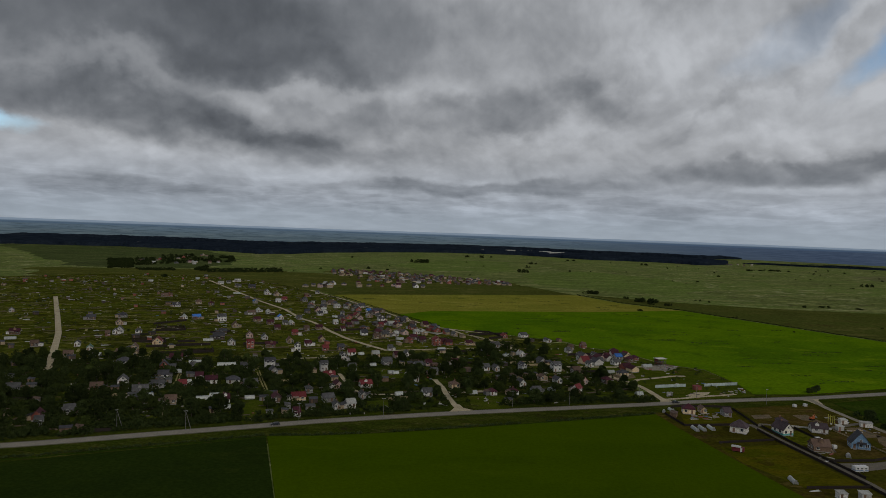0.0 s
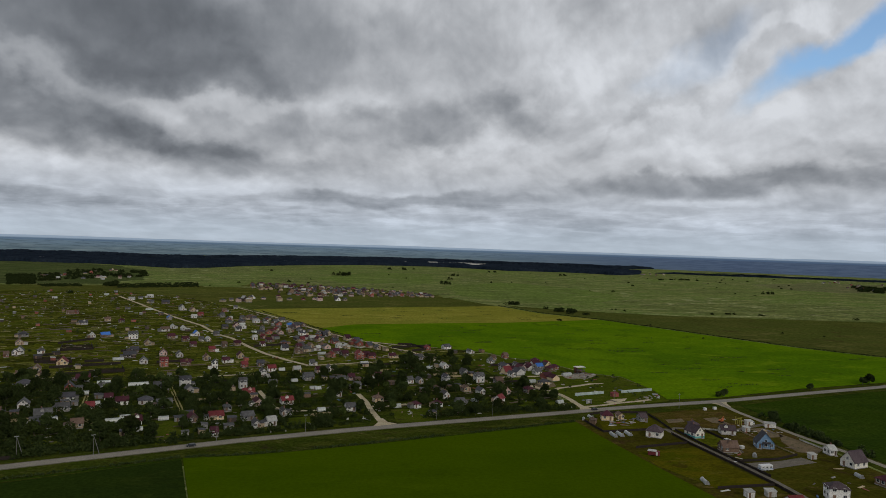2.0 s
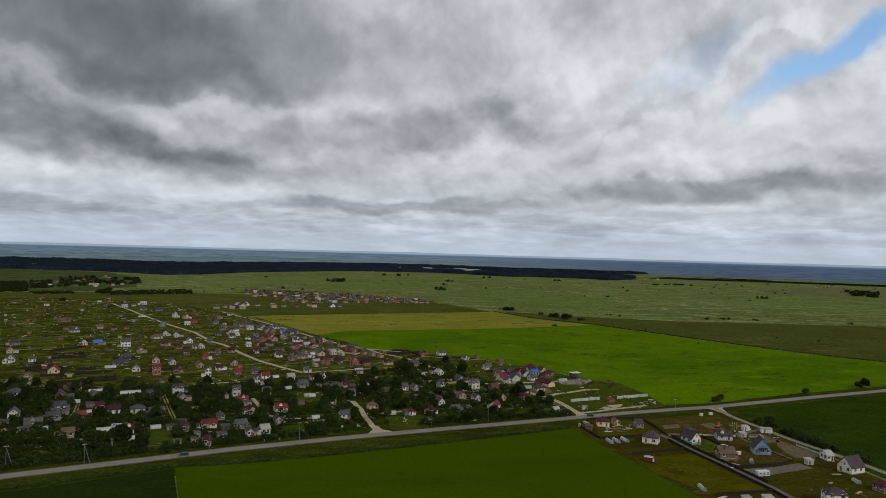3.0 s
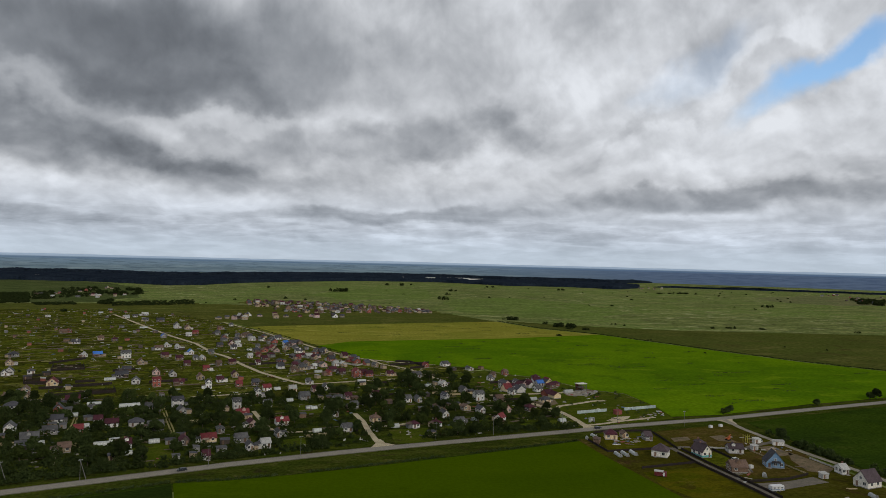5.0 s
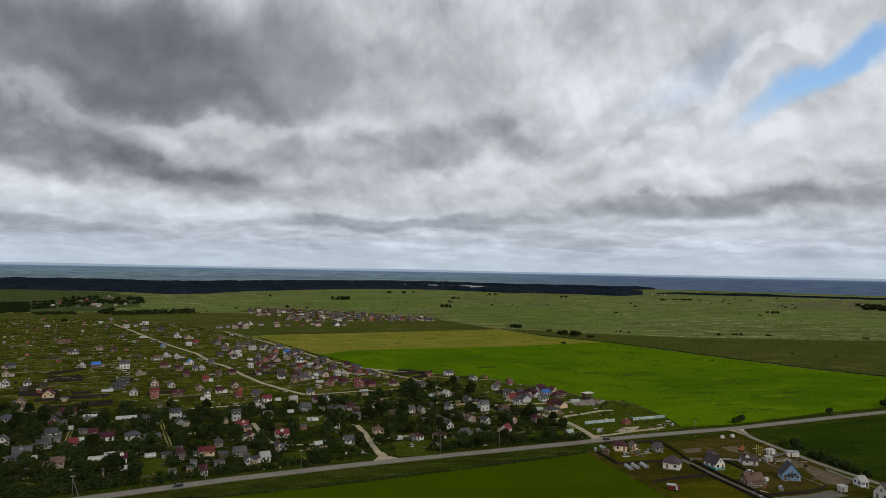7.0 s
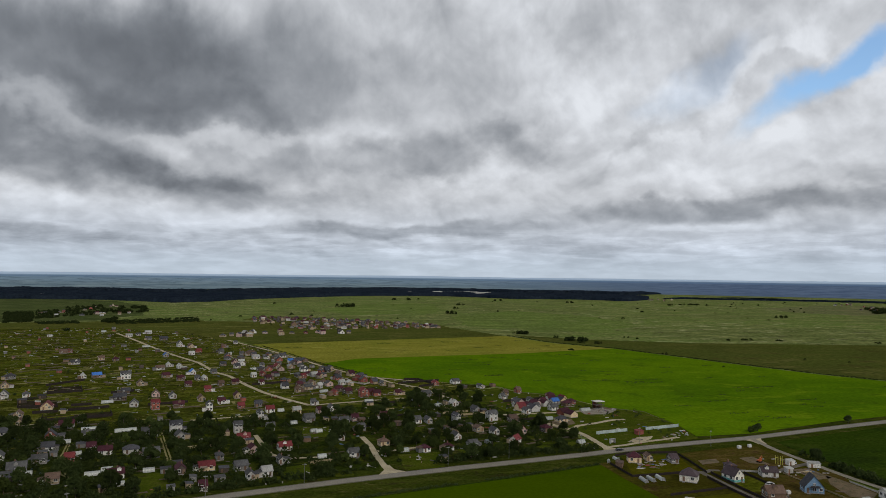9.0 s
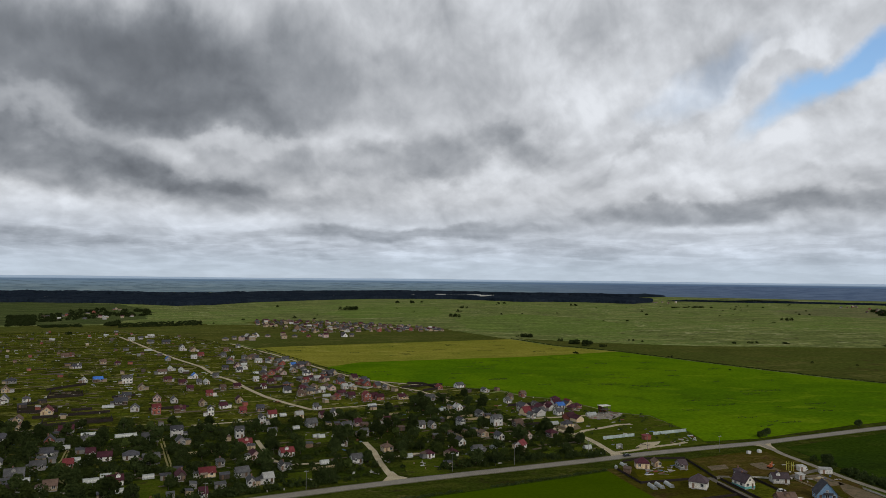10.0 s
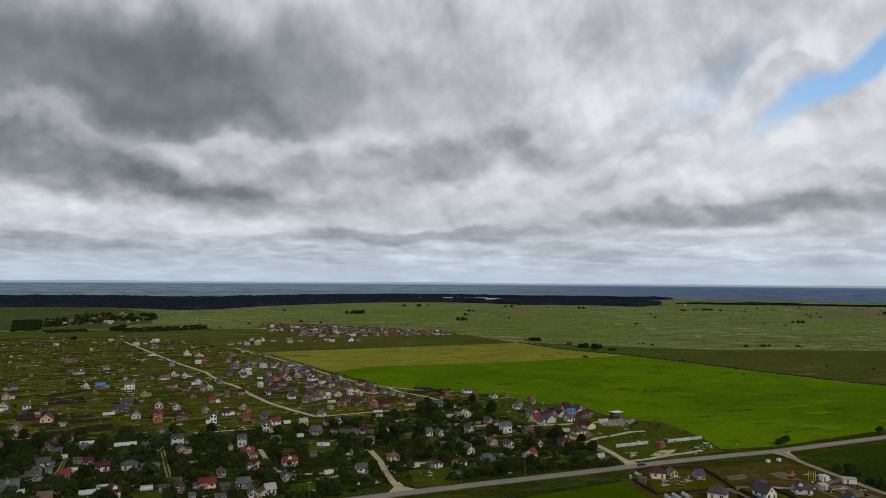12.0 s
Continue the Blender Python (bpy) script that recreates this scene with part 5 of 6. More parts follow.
plot_rng = random.Random(21)
for i, (x, y) in enumerate(spots(BELT_AREA, 60, plot_rng)):
    turn = radians(17 if i % 2 else 107)
    n = plot_rng.uniform(9, 22)
    line = [(x, y), (x + math.cos(turn) * n, y + math.sin(turn) * n)]
    if all(clear(x + math.cos(turn) * n * k / 6, y + math.sin(turn) * n * k / 6, 0.4) for k in range(7)):
        fence(line, (FENCE_DARK, FENCE_TAN, FENCE_DARK)[i % 3], 1.5, ("dark board", "yellowed board", "dark sheet")[i % 3] + " fence between village gardens", 4.0)

# newly built small houses standing close together
NEW_AREA = [(126, 533), (181, 546), (178, 513), (155, 468), (135, 477), (122, 502)]
for i, (x, y) in enumerate(spots(NEW_AREA, 26, plot_rng)):
    if clear(x, y, 3.6):
        house(x, y, 22 + 90 * (i % 2), plot_rng.uniform(5, 8), plot_rng.uniform(5, 7), 1, plot_rng.choice(["side", "gable", "hip"]), plot_rng.choice(["brick", "white", "pink", "cream", "white", "brown"]), plot_rng.choice(["maroon", "maroon", "red", "slate", "plum"]), True)

# more garden sheds and greenhouses over the plots
for i, (x, y) in enumerate(spots(BELT_AREA, 120, plot_rng)):
    if i < 84 and clear(x, y, 3):
        house(x, y, 18 + 90 * (i % 2), plot_rng.uniform(3, 5), 2.8, 1, "lean", plot_rng.choice(["grey", "brown", "dark", "tan", "grey"]), plot_rng.choice(["grey", "slate", "rust", "slate"]))
    elif i > 108 and clear(x, y, 4):
        greenhouse(x, y, 18, plot_rng.uniform(4, 7))
for i, (x, y) in enumerate(spots(ALLOTMENT_AREA, 150, plot_rng)):
    if i < 95 and clear(x, y, 3):
        house(x, y, 24 + 90 * (i % 2), plot_rng.uniform(3.2, 6), 3.2, 1, "lean", plot_rng.choice(["grey", "brown", "dark", "tan", "brick"]), plot_rng.choice(["grey", "slate", "rust", "maroon", "pale"]))
    elif i > 134 and clear(x, y, 5):
        greenhouse(x, y, 22, plot_rng.uniform(5, 9))


DENSE_AREA = [(-135, 878), (-67, 881), (-10, 736), (37, 650), (30, 561), (-13, 552), (-61, 634)]
for i, (x, y) in enumerate(spots(DENSE_AREA, 64, plot_rng)):
    if clear(x, y, 3.4):
        house(x, y, 26 + 90 * (i % 2), plot_rng.uniform(4.2, 6.8), plot_rng.uniform(4.5, 6.5), 1, plot_rng.choice(["side", "gable", "side", "hip"]), plot_rng.choice(["white", "tan", "brick", "brown", "grey", "pink", "dark"]), plot_rng.choice(["maroon", "slate", "rust", "grey", "slate", "pale"]))


DARK_PAINT = material("dark_car_paint", [(0.020, 0.022, 0.026), (0.026, 0.028, 0.032)], 3, 0.3, spec=0.6)
PALE_PAINT = material("white_car_paint", [(0.62, 0.62, 0.62), (0.68, 0.68, 0.68)], 3, 0.3, spec=0.6)


def utility_pole(x, y, turn, double=False):
    root = thing("utility_pole", x, y, turn, "grey concrete utility pole beside the road", "pole", "roadside poles")
    part("pole", shared(("pole", 9, 0), lambda: Solid().tube((0, 0, 0), (0, 0, 9.2), 0.11, 0.07, 8), POLE), None, root)
    if double:
        part("brace", Solid().tube((2.4, 0, 0), (0.1, 0, 8.2), 0.15, 0.1, 8), POLE, root)
    part("crossarm", shared(("crossarm", 2, 0), lambda: Solid().box(-0.9, 0.9, -0.06, 0.06, 8.6, 8.74), STEEL), None, root)
    for k in (-0.8, -0.3, 0.3, 0.8):
        part("insulator", shared(("insulator", 0, 0), lambda: Solid().tube((0, 0, 0), (0, 0, 0.22), 0.06, 0.04, 6), FRAME), None, root, "", pose(k, 0, 8.74))


for place, double in (((-99, 317), True), ((-11, 349), False), ((58, 373), False), ((91, 381), False), ((173, 405), False), ((210, 394), False), ((-51, 335), False), ((128, 477), False), ((134, 392), False), ((-129, 316), True)):
    utility_pole(*place, 17, double)


def car(x, y, turn, paint, label):
    root = thing("car", x, y, turn, label, "car")
    b = Solid().box(-2.1, 2.1, -0.85, 0.85, 0.32, 0.82)
    b.slab([(-1.5, -0.72, 1.42), (0.75, -0.72, 1.42), (0.75, 0.72, 1.42), (-1.5, 0.72, 1.42)], 0.08)
    for y0 in (-0.80, 0.74):
        for xa, xb in ((-2.0, -1.5), (1.35, 0.75), (-0.3, -0.3)):
            b.face((xa - 0.06, y0, 0.82), (xa + 0.06, y0, 0.82), (xb + 0.06, y0 * 0.94, 1.38), (xb - 0.06, y0 * 0.94, 1.38))
    b.box(1.3, 2.08, -0.8, 0.8, 0.82, 0.88).box(-2.08, -1.9, -0.8, 0.8, 0.82, 0.9)
    part("body", b, paint, root)
    g = Solid()
    g.face((-1.95, -0.78, 0.83), (1.3, -0.78, 0.83), (0.72, -0.7, 1.36), (-1.48, -0.7, 1.36)).face((1.3, 0.78, 0.83), (-1.95, 0.78, 0.83), (-1.48, 0.7, 1.36), (0.72, 0.7, 1.36))
    g.face((1.3, -0.78, 0.83), (1.3, 0.78, 0.83), (0.72, 0.7, 1.36), (0.72, -0.7, 1.36)).face((-1.95, 0.78, 0.83), (-1.95, -0.78, 0.83), (-1.48, -0.7, 1.36), (-1.48, 0.7, 1.36))
    part("windows", g, GLASS, root)
    for wx in (-1.3, 1.3):
        for wy in (-0.78, 0.78):
            wheel = part("wheel", shared(("tyre", 0, 0), lambda: Solid().tube((0, -0.11, 0), (0, 0.11, 0), 0.32, 0.32, 12), RUBBER), None, root, "", pose(wx, wy, 0.32))
            part("rim", shared(("rim", 0, 0), lambda: Solid().tube((0, -0.125, 0), (0, 0.125, 0), 0.19, 0.19, 10), STEEL), None, wheel)
    for wy in (-0.6, 0.6):
        part("headlight", shared(("headlight", 0, 0), lambda: Solid().box(0, 0.04, -0.17, 0.17, -0.07, 0.07), FRAME), None, root, "", pose(2.09, wy, 0.66))


for place, turn, paint, label in (
    ((155, 391), 16, DARK_PAINT, "dark car on the asphalt country road"),
    ((-61, 328), 200, DARK_PAINT, "dark car on the asphalt country road"),
    ((234, 357), 80, PALE_PAINT, "white car parked beside a building plot"),
    ((199, 324), 20, PALE_PAINT, "white car parked beside an unfinished house"),
    ((129, 455), 30, DARK_PAINT, "dark car parked on a dirt lane"),
):
    car(*place, turn, paint, label)


def bus_shelter(x, y, turn):
    root = thing("bus_shelter", x, y, turn, "small white roadside bus shelter beside the road", "shelter")
    part("back_wall", Solid().box(-1.6, 1.6, 0.8, 0.9, 0, 2.4), WALLS["white"][0], root)
    for k in (-1.6, 1.5):
        part("side_wall", Solid().box(k, k + 0.1, -0.7, 0.8, 0, 2.4), WALLS["white"][0], root)
    part("roof", Solid().slab([(-1.8, -1.0, 2.55), (1.8, -1.0, 2.55), (1.8, 1.05, 2.45), (-1.8, 1.05, 2.45)], 0.1), ROOFS["pale"][0], root)
    part("bench", Solid().box(-1.3, 1.3, 0.3, 0.75, 0.4, 0.47).box(-1.2, -1.1, 0.35, 0.7, 0, 0.4).box(1.1, 1.2, 0.35, 0.7, 0, 0.4), TIMBER, root)


bus_shelter(158, 408, 17)


def caravan(x, y, turn):
    root = thing("caravan", x, y, turn, "white and pale blue site caravan on a gravel yard", "caravan")
    part("body", Solid().box(-3.0, 3.0, -1.15, 1.15, 0.55, 2.5).slab([(-2.9, -1.05, 2.66), (2.9, -1.05, 2.66), (2.9, 1.05, 2.66), (-2.9, 1.05, 2.66)], 0.16), PALE_PAINT, root)
    part("stripe", Solid().box(-3.02, 3.02, -1.18, 1.18, 0.95, 1.25), WALLS["blue"][0], root, "pale blue side stripe")
    for k in (-1.9, 0.0, 1.9):
        add_window(root, k, -1.16, 1.4, 0, 1.1, 0.8)
    part("door", Solid().box(-0.35, 0.35, -1.2, -1.15, 0.6, 2.35), FRAME, root, "", pose(1.0, 0, 0))
    for k in (-0.9, 0.9):
        for side in (-1.0, 1.0):
            wheel = part("wheel", shared(("tyre", 0, 0), lambda: Solid().tube((0, -0.11, 0), (0, 0.11, 0), 0.32, 0.32, 12), RUBBER), None, root, "", pose(k, side, 0.32))
            part("rim", shared(("rim", 0, 0), lambda: Solid().tube((0, -0.125, 0), (0, 0.125, 0), 0.19, 0.19, 10), STEEL), None, wheel)
    part("drawbar", Solid().box(3.0, 4.2, -0.06, 0.06, 0.5, 0.6).box(4.1, 4.2, -0.05, 0.05, 0.0, 0.5), STEEL, root)


caravan(190, 279, 5)


def building_frame(x, y, turn):
    """An open two-level frame of posts and slabs under a flat roof."""
    root = thing("building_frame", x, y, turn, "unfinished open building frame of dark posts with a pale flat roof", "building")
    part("base_slab", Solid().box(-3.6, 3.6, -2.6, 2.6, 0, 0.3), PLINTH, root)
    part("floor_slab", Solid().box(-3.5, 3.5, -2.5, 2.5, 2.7, 2.9), WALLS["dark"][0], root)
    part("roof_slab", Solid().box(-3.9, 3.9, -2.9, 2.9, 5.2, 5.45), WALLS["ivory"][0], root, "pale flat roof sheet")
    for across in (-3.3, -1.1, 1.1, 3.3):
        for along_y in (-2.3, 2.3):
            part("post", shared(("frame_post", 0, 0), lambda: Solid().box(-0.14, 0.14, -0.14, 0.14, 0.3, 2.7).box(-0.14, 0.14, -0.14, 0.14, 2.9, 5.2), WALLS["dark"][0]), None, root, "", pose(across, along_y, 0))
    part("back_wall", Solid().box(-3.3, 3.3, 2.32, 2.44, 0.3, 2.7).box(-3.3, 0.5, 2.32, 2.44, 2.9, 5.2), WALLS["brick"][0], root)


building_frame(188.2, 507.4, 14)


def excavator(x, y, turn):
    """A small orange digger at rest."""
    root = thing("excavator", x, y, turn, "small orange excavator standing on bare soil", "excavator")
    orange = material("orange_machine_paint", [(0.42, 0.10, 0.03), (0.50, 0.15, 0.05)], 1.0, 0.5, spec=0.4)
    for side in (-0.75, 0.75):
        part("track", Solid().box(-1.3, 1.3, side - 0.22, side + 0.22, 0.1, 0.6).box(-1.1, 1.1, side - 0.22, side + 0.22, 0.0, 0.7), RUBBER, root)
    part("cab", Solid().box(-1.2, 0.2, -0.85, 0.85, 0.75, 1.5).box(-0.4, 0.9, -0.8, 0.1, 0.75, 2.4), orange, root)
    part("boom", Solid().tube((0.6, 0.4, 1.3), (2.4, 0.4, 3.0), 0.16, 0.13, 6).tube((2.4, 0.4, 3.0), (3.6, 0.4, 1.5), 0.13, 0.1, 6), orange, root)
    part("bucket", Solid().box(3.3, 3.9, 0.0, 0.8, 0.9, 1.5), STEEL, root)


excavator(218, 361, 25)


def water_tank(x, y):
    root = thing("water_tank", x, y, 10, "white plastic water tank in a steel cage on grass", "tank", "water tanks")
    part("tank", Solid().box(-0.9, 0.9, -0.75, 0.75, 0.18, 1.6).tube((0, 0, 1.6), (0, 0, 1.68), 0.2, 0.2, 10), FRAME, root)
    part("pallet", Solid().box(-0.95, 0.95, -0.8, -0.6, 0, 0.15).box(-0.95, 0.95, 0.6, 0.8, 0, 0.15).box(-0.95, 0.95, -0.8, 0.8, 0.15, 0.18), TIMBER, root)
    cage = Solid()
    for k in (-0.93, -0.3, 0.3, 0.93):
        cage.box(k - 0.02, k + 0.02, -0.79, -0.75, 0.18, 1.6).box(k - 0.02, k + 0.02, 0.75, 0.79, 0.18, 1.6)
    part("cage", cage, STEEL, root)


water_tank(224, 389)
water_tank(231.5, 391)
water_tank(199, 311)


def site_trailer(x, y, turn):
    """A red site trailer under a white sheet roof."""
    root = thing("site_trailer", x, y, turn, "red site trailer with a white sheet roof on grass", "trailer")
    part("body", Solid().box(-2.6, 2.6, -1.15, 1.15, 0.45, 2.2), ROOFS["red"][0], root)
    part("roof", Solid().slab([(-2.8, -1.3, 2.3), (1.2, -1.3, 2.3), (1.2, 1.3, 2.5), (-2.8, 1.3, 2.5)], 0.1), ROOFS["pale"][0], root, "white sheet roof")
    part("door", Solid().box(-0.4, 0.4, -1.2, -1.15, 0.5, 2.1), FRAME, root, "", pose(1.4, 0, 0))
    for k in (-1.6, 1.6):
        for side in (-1.0, 1.0):
            part("wheel", shared(("tyre", 0, 0), lambda: Solid().tube((0, -0.11, 0), (0, 0.11, 0), 0.32, 0.32, 12), RUBBER), None, root, "", pose(k, side, 0.32))


site_trailer(149.5, 303, -30)
YELLOW_PAINT = material("yellow_green_paint", [(0.42, 0.40, 0.06), (0.50, 0.47, 0.09)], 1.0, 0.6)
gate = thing("gate_frame", 225.4, 356, -45, "yellow-green painted timber posts of an unfinished gate", "gate")
for k in (-1.5, -0.4, 0.7, 1.6):
    part("post", Solid().tube((k, 0, 0), (k, 0, 4.4), 0.13, 0.11, 6), YELLOW_PAINT, gate)
part("crossbar", Solid().box(-1.6, 1.7, -0.05, 0.05, 3.3, 3.45), YELLOW_PAINT, gate)


def board_pile(x, y, turn, boards, mat, label):
    root = thing("board_pile", x, y, turn, label, "board pile", "building material")
    board = shared(("board", mat.name, 0), lambda: Solid().box(-2.2, 2.2, -0.11, 0.11, 0, 0.1), mat)
    rng = random.Random(int(x * 7 + y))
    for i in range(boards):
        part("board", board, None, root, "", pose(rng.uniform(-0.3, 0.3), (i % 5) * 0.25 - 0.5, (i // 5) * 0.1, 0, 0, rng.uniform(-4, 4)))


FRESH = material("fresh_sawn_timber", [(0.42, 0.32, 0.18), (0.52, 0.42, 0.26)], 0.8, 0.8, 0.12, 0.2, vary=0.2)
for place, turn in (((152, 357), 10), ((159, 357), -20), ((165, 361), 40), ((223, 349), 30), ((231, 342), 5), ((225, 311), -30), ((185, 292), 12), ((226, 279), 0), ((218, 256), 30), ((157, 256), 15)):
    board_pile(*place, turn, plot_rng.choice([6, 9, 14]), plot_rng.choice([FRESH, FRAME, TIMBER]), "loose pile of building boards on a plot")

CLUTTER = bpy.data.materials.new("yard_clutter")
CLUTTER.use_nodes = True
cn = Nodes(CLUTTER.node_tree)
chance = cn.node("ShaderNodeNewGeometry").outputs["Random Per Island"]
ramp = cn.node("ShaderNodeValToRGB")
ramp.color_ramp.interpolation = "CONSTANT"
for at, tone_rgb in ((0.0, (0.36, 0.34, 0.31)), (0.22, (0.10, 0.085, 0.07)), (0.42, (0.32, 0.30, 0.27)), (0.56, (0.24, 0.17, 0.11)), (0.70, (0.52, 0.51, 0.48)), (0.82, (0.16, 0.19, 0.23)), (0.90, (0.25, 0.07, 0.05)), (0.95, (0.08, 0.16, 0.30))):
    stop = ramp.color_ramp.elements.new(at) if at else ramp.color_ramp.elements[0]
    stop.color = (*tone_rgb, 1)
cn.put(ramp.inputs[0], chance)
cn.put(CLUTTER.node_tree.nodes["Principled BSDF"].inputs["Base Color"], ramp.outputs[0])
CLUTTER.node_tree.nodes["Principled BSDF"].inputs["Roughness"].default_value = 0.8


def clutter(name, outline, count, label, seed, barrels=0.25):
    """Crates, barrels, boards and stacks lying about in yards."""
    rng, s = random.Random(seed), Solid()
    for x, y in spots(outline, count, rng):
        if not clear(x, y, 0.8):
            continue
        kind = rng.random()
        if kind < barrels:
            s.tube((x, y, 0), (x, y, rng.uniform(0.6, 0.9)), 0.3, 0.28, 8)
            continue
        a, l, w, h = rng.uniform(0, 3.1), rng.uniform(0.4, 1.7), rng.uniform(0.2, 0.5), rng.uniform(0.1, 0.55)
        c, n = math.cos(a), math.sin(a)
        s.slab([(x + c * p - n * q, y + n * p + c * q, h) for p, q in ((-l, -w), (l, -w), (l, w), (-l, w))], h)
    return tagged(new(name, s.mesh(name, CLUTTER)), label, "clutter", kind="stuff")


clutter("yard_clutter", BELT_AREA, 900, "crates, barrels and boards lying in village yards", 51)
clutter("yard_clutter", HAMLET_GROUND, 70, "building material lying round the new houses", 52, 0.0)
clutter("yard_clutter", ALLOTMENT_AREA, 950, "crates, barrels and boards on the allotments", 53)
clutter("yard_clutter", [(190, 265), (240, 275), (240, 220), (190, 220)], 22, "building material lying on the plots", 54, 0.0)
for k, outline in enumerate(([(156, 372), (173, 374), (166, 356), (149, 352)], [(229, 366), (250, 358), (237, 335), (212, 337)], [(188, 317), (200, 310), (188, 293), (180, 298)])):
    clutter("yard_clutter", outline, 26, "loose building material beside unfinished houses", 55 + k, 0.0)

clutter("yard_clutter", [(173, 500), (193, 512), (202, 507), (189, 490), (171, 489)], 40, "pale building material lying round a building frame", 61, 0.0)
clutter("yard_clutter", [(190, 413), (201, 417), (214, 429), (214, 434), (194, 419)], 14, "pale slabs lying beside the road", 62, 0.0)
# worn paths, beds and foil strips of the allotments
def strips(name, outline, count, mat, widths, lengths, top, turn, label, seed):
    rng, s = random.Random(seed), Solid()
    for i, (x, y) in enumerate(spots(outline, count, rng)):
        high = top + (i % 30) * 0.004
        a = radians(turn + rng.gauss(0, 5) + (90 if rng.random() < 0.16 else 0))
        l, w = rng.uniform(*lengths) / 2, rng.uniform(*widths) / 2
        if not clear(x, y, 1.0):
            continue
        c, n = math.cos(a), math.sin(a)
        s.slab([(x + c * p - n * q, y + n * p + c * q, high) for p, q in ((-l, -w), (l, -w), (l, w), (-l, w))], high)
    return tagged(new(name, s.mesh(name, mat)), label, "garden beds", kind="stuff")


strips("garden_paths", ALLOTMENT_AREA, 620, STRAW, (0.6, 2.2), (3, 13), 0.06, 20, "pale trodden strips across the allotments", 31)
strips("garden_beds", ALLOTMENT_AREA, 760, SOIL, (1.0, 3.6), (3, 12), 0.12, 20, "dark dug garden beds in rows", 32)
strips("lush_strips", ALLOTMENT_AREA, 640, STRIP, (1.6, 5.0), (5, 18), 0.10, 20, "bright green mown strips between allotments", 33)
strips("garden_beds", BELT_AREA, 170, SOIL, (1.0, 2.5), (4, 10), 0.12, 18, "dark dug garden beds behind the houses", 34)
strips("lawn_strips", BELT_AREA, 330, LAWN, (3.0, 7.0), (5, 13), 0.08, 18, "bright green lawns behind the houses", 35)
strips("foil_strips", ALLOTMENT_AREA, 110, FILM, (0.7, 1.2), (2.5, 6), 0.4, 20, "pale foil-covered vegetable beds", 36)


# ---- trees and shrubs ----
def leaf_clump(s, centre, size, rng):
    """A small bent tuft of leaves: two quads sharing an edge."""
    a = Vector((rng.gauss(0, 1), rng.gauss(0, 1), rng.gauss(0, 0.7))).normalized()
    b = a.orthogonal().normalized()
    b.rotate(Matrix.Rotation(rng.uniform(0, 6.28), 3, a))
    n = a.cross(b) * size * 0.35
    c = Vector(centre)
    p = [c - a * size - b * size * 0.6 - n, c - b * size * 0.7 + n, c + b * size * 0.7 + n, c - a * size + b * size * 0.5 - n, c + a * size - b * size * 0.5 - n, c + a * size * 0.9 + b * size * 0.6 - n]
    k = len(s.v)
    s.v.extend(tuple(q) for q in p)
    s.f.extend(((k, k + 1, k + 2, k + 3), (k + 1, k + 4, k + 5, k + 2)))


def tree_meshes(seed, height, spread, count):
    """Tapered trunk with limbs, and a crown of leaf clumps round several lobes."""
    rng = random.Random(seed)
    wood, crown = Solid(), Solid()
    fork = height * rng.uniform(0.22, 0.32)
    lean = (rng.uniform(-0.3, 0.3), rng.uniform(-0.3, 0.3))
    wood.tube((0, 0, 0), (lean[0], lean[1], fork), 0.17, 0.12, 7).tube((lean[0], lean[1], fork), (lean[0] * 2, lean[1] * 2, height * 0.8), 0.12, 0.03, 6)
    lobes = [((lean[0] * 2, lean[1] * 2, height * 0.74), spread * 0.34)]
    for i in range(rng.randint(5, 8)):
        w = 2 * math.pi * (i + rng.random() * 0.7) / 6
        r, z = spread * rng.uniform(0.2, 0.42), height * rng.uniform(0.34, 0.72)
        end = (math.cos(w) * r, math.sin(w) * r, z)
        wood.tube((lean[0], lean[1], fork + rng.uniform(0, 0.2) * height), end, 0.07, 0.02, 5)
        lobes.append((end, spread * rng.uniform(0.16, 0.30)))
    total = sum(q[1] ** 2 for q in lobes)
    for centre, r in lobes:
        for _ in range(int(count * r * r / total)):
            d = Vector((rng.gauss(0, 1), rng.gauss(0, 1), rng.gauss(0.15, 0.9))).normalized() * r * rng.uniform(0.55, 1.12)
            leaf_clump(crown, (centre[0] + d.x, centre[1] + d.y, centre[2] + d.z * 0.9), rng.uniform(0.24, 0.48), rng)
    return wood, crown


tree_models = []
for i, (height, spread, mat, word) in enumerate(((6.5, 5.5, LEAVES, "dark leafy garden tree"), (5.0, 4.8, LEAVES, "dark leafy fruit tree"), (7.8, 6.0, LEAVES, "tall dark leafy tree"), (4.2, 4.6, BRIGHT_LEAVES, "fresh green fruit tree"), (5.6, 5.0, BRIGHT_LEAVES, "fresh green garden tree"), (8.6, 5.2, LEAVES, "tall narrow dark tree"))):
    wood, crown = tree_meshes(40 + i, height, spread, 760)
    tree_models.append((wood.mesh("trunk", BARK), crown.mesh("crown", mat), word))


def tree(x, y, model, scale=1.0, near="between village houses"):
    wood, crown, word = tree_models[model]
    root = new("tree")
    root.matrix_basis = pose(x, y, 0, 0, 0, (x * 37 + y * 91) % 360) @ Matrix.Diagonal((scale, scale, scale, 1))
    tagged(root, f"{word} {near}", "tree", "village trees")
    part("trunk", wood, None, root)
    part("crown", crown, None, root)


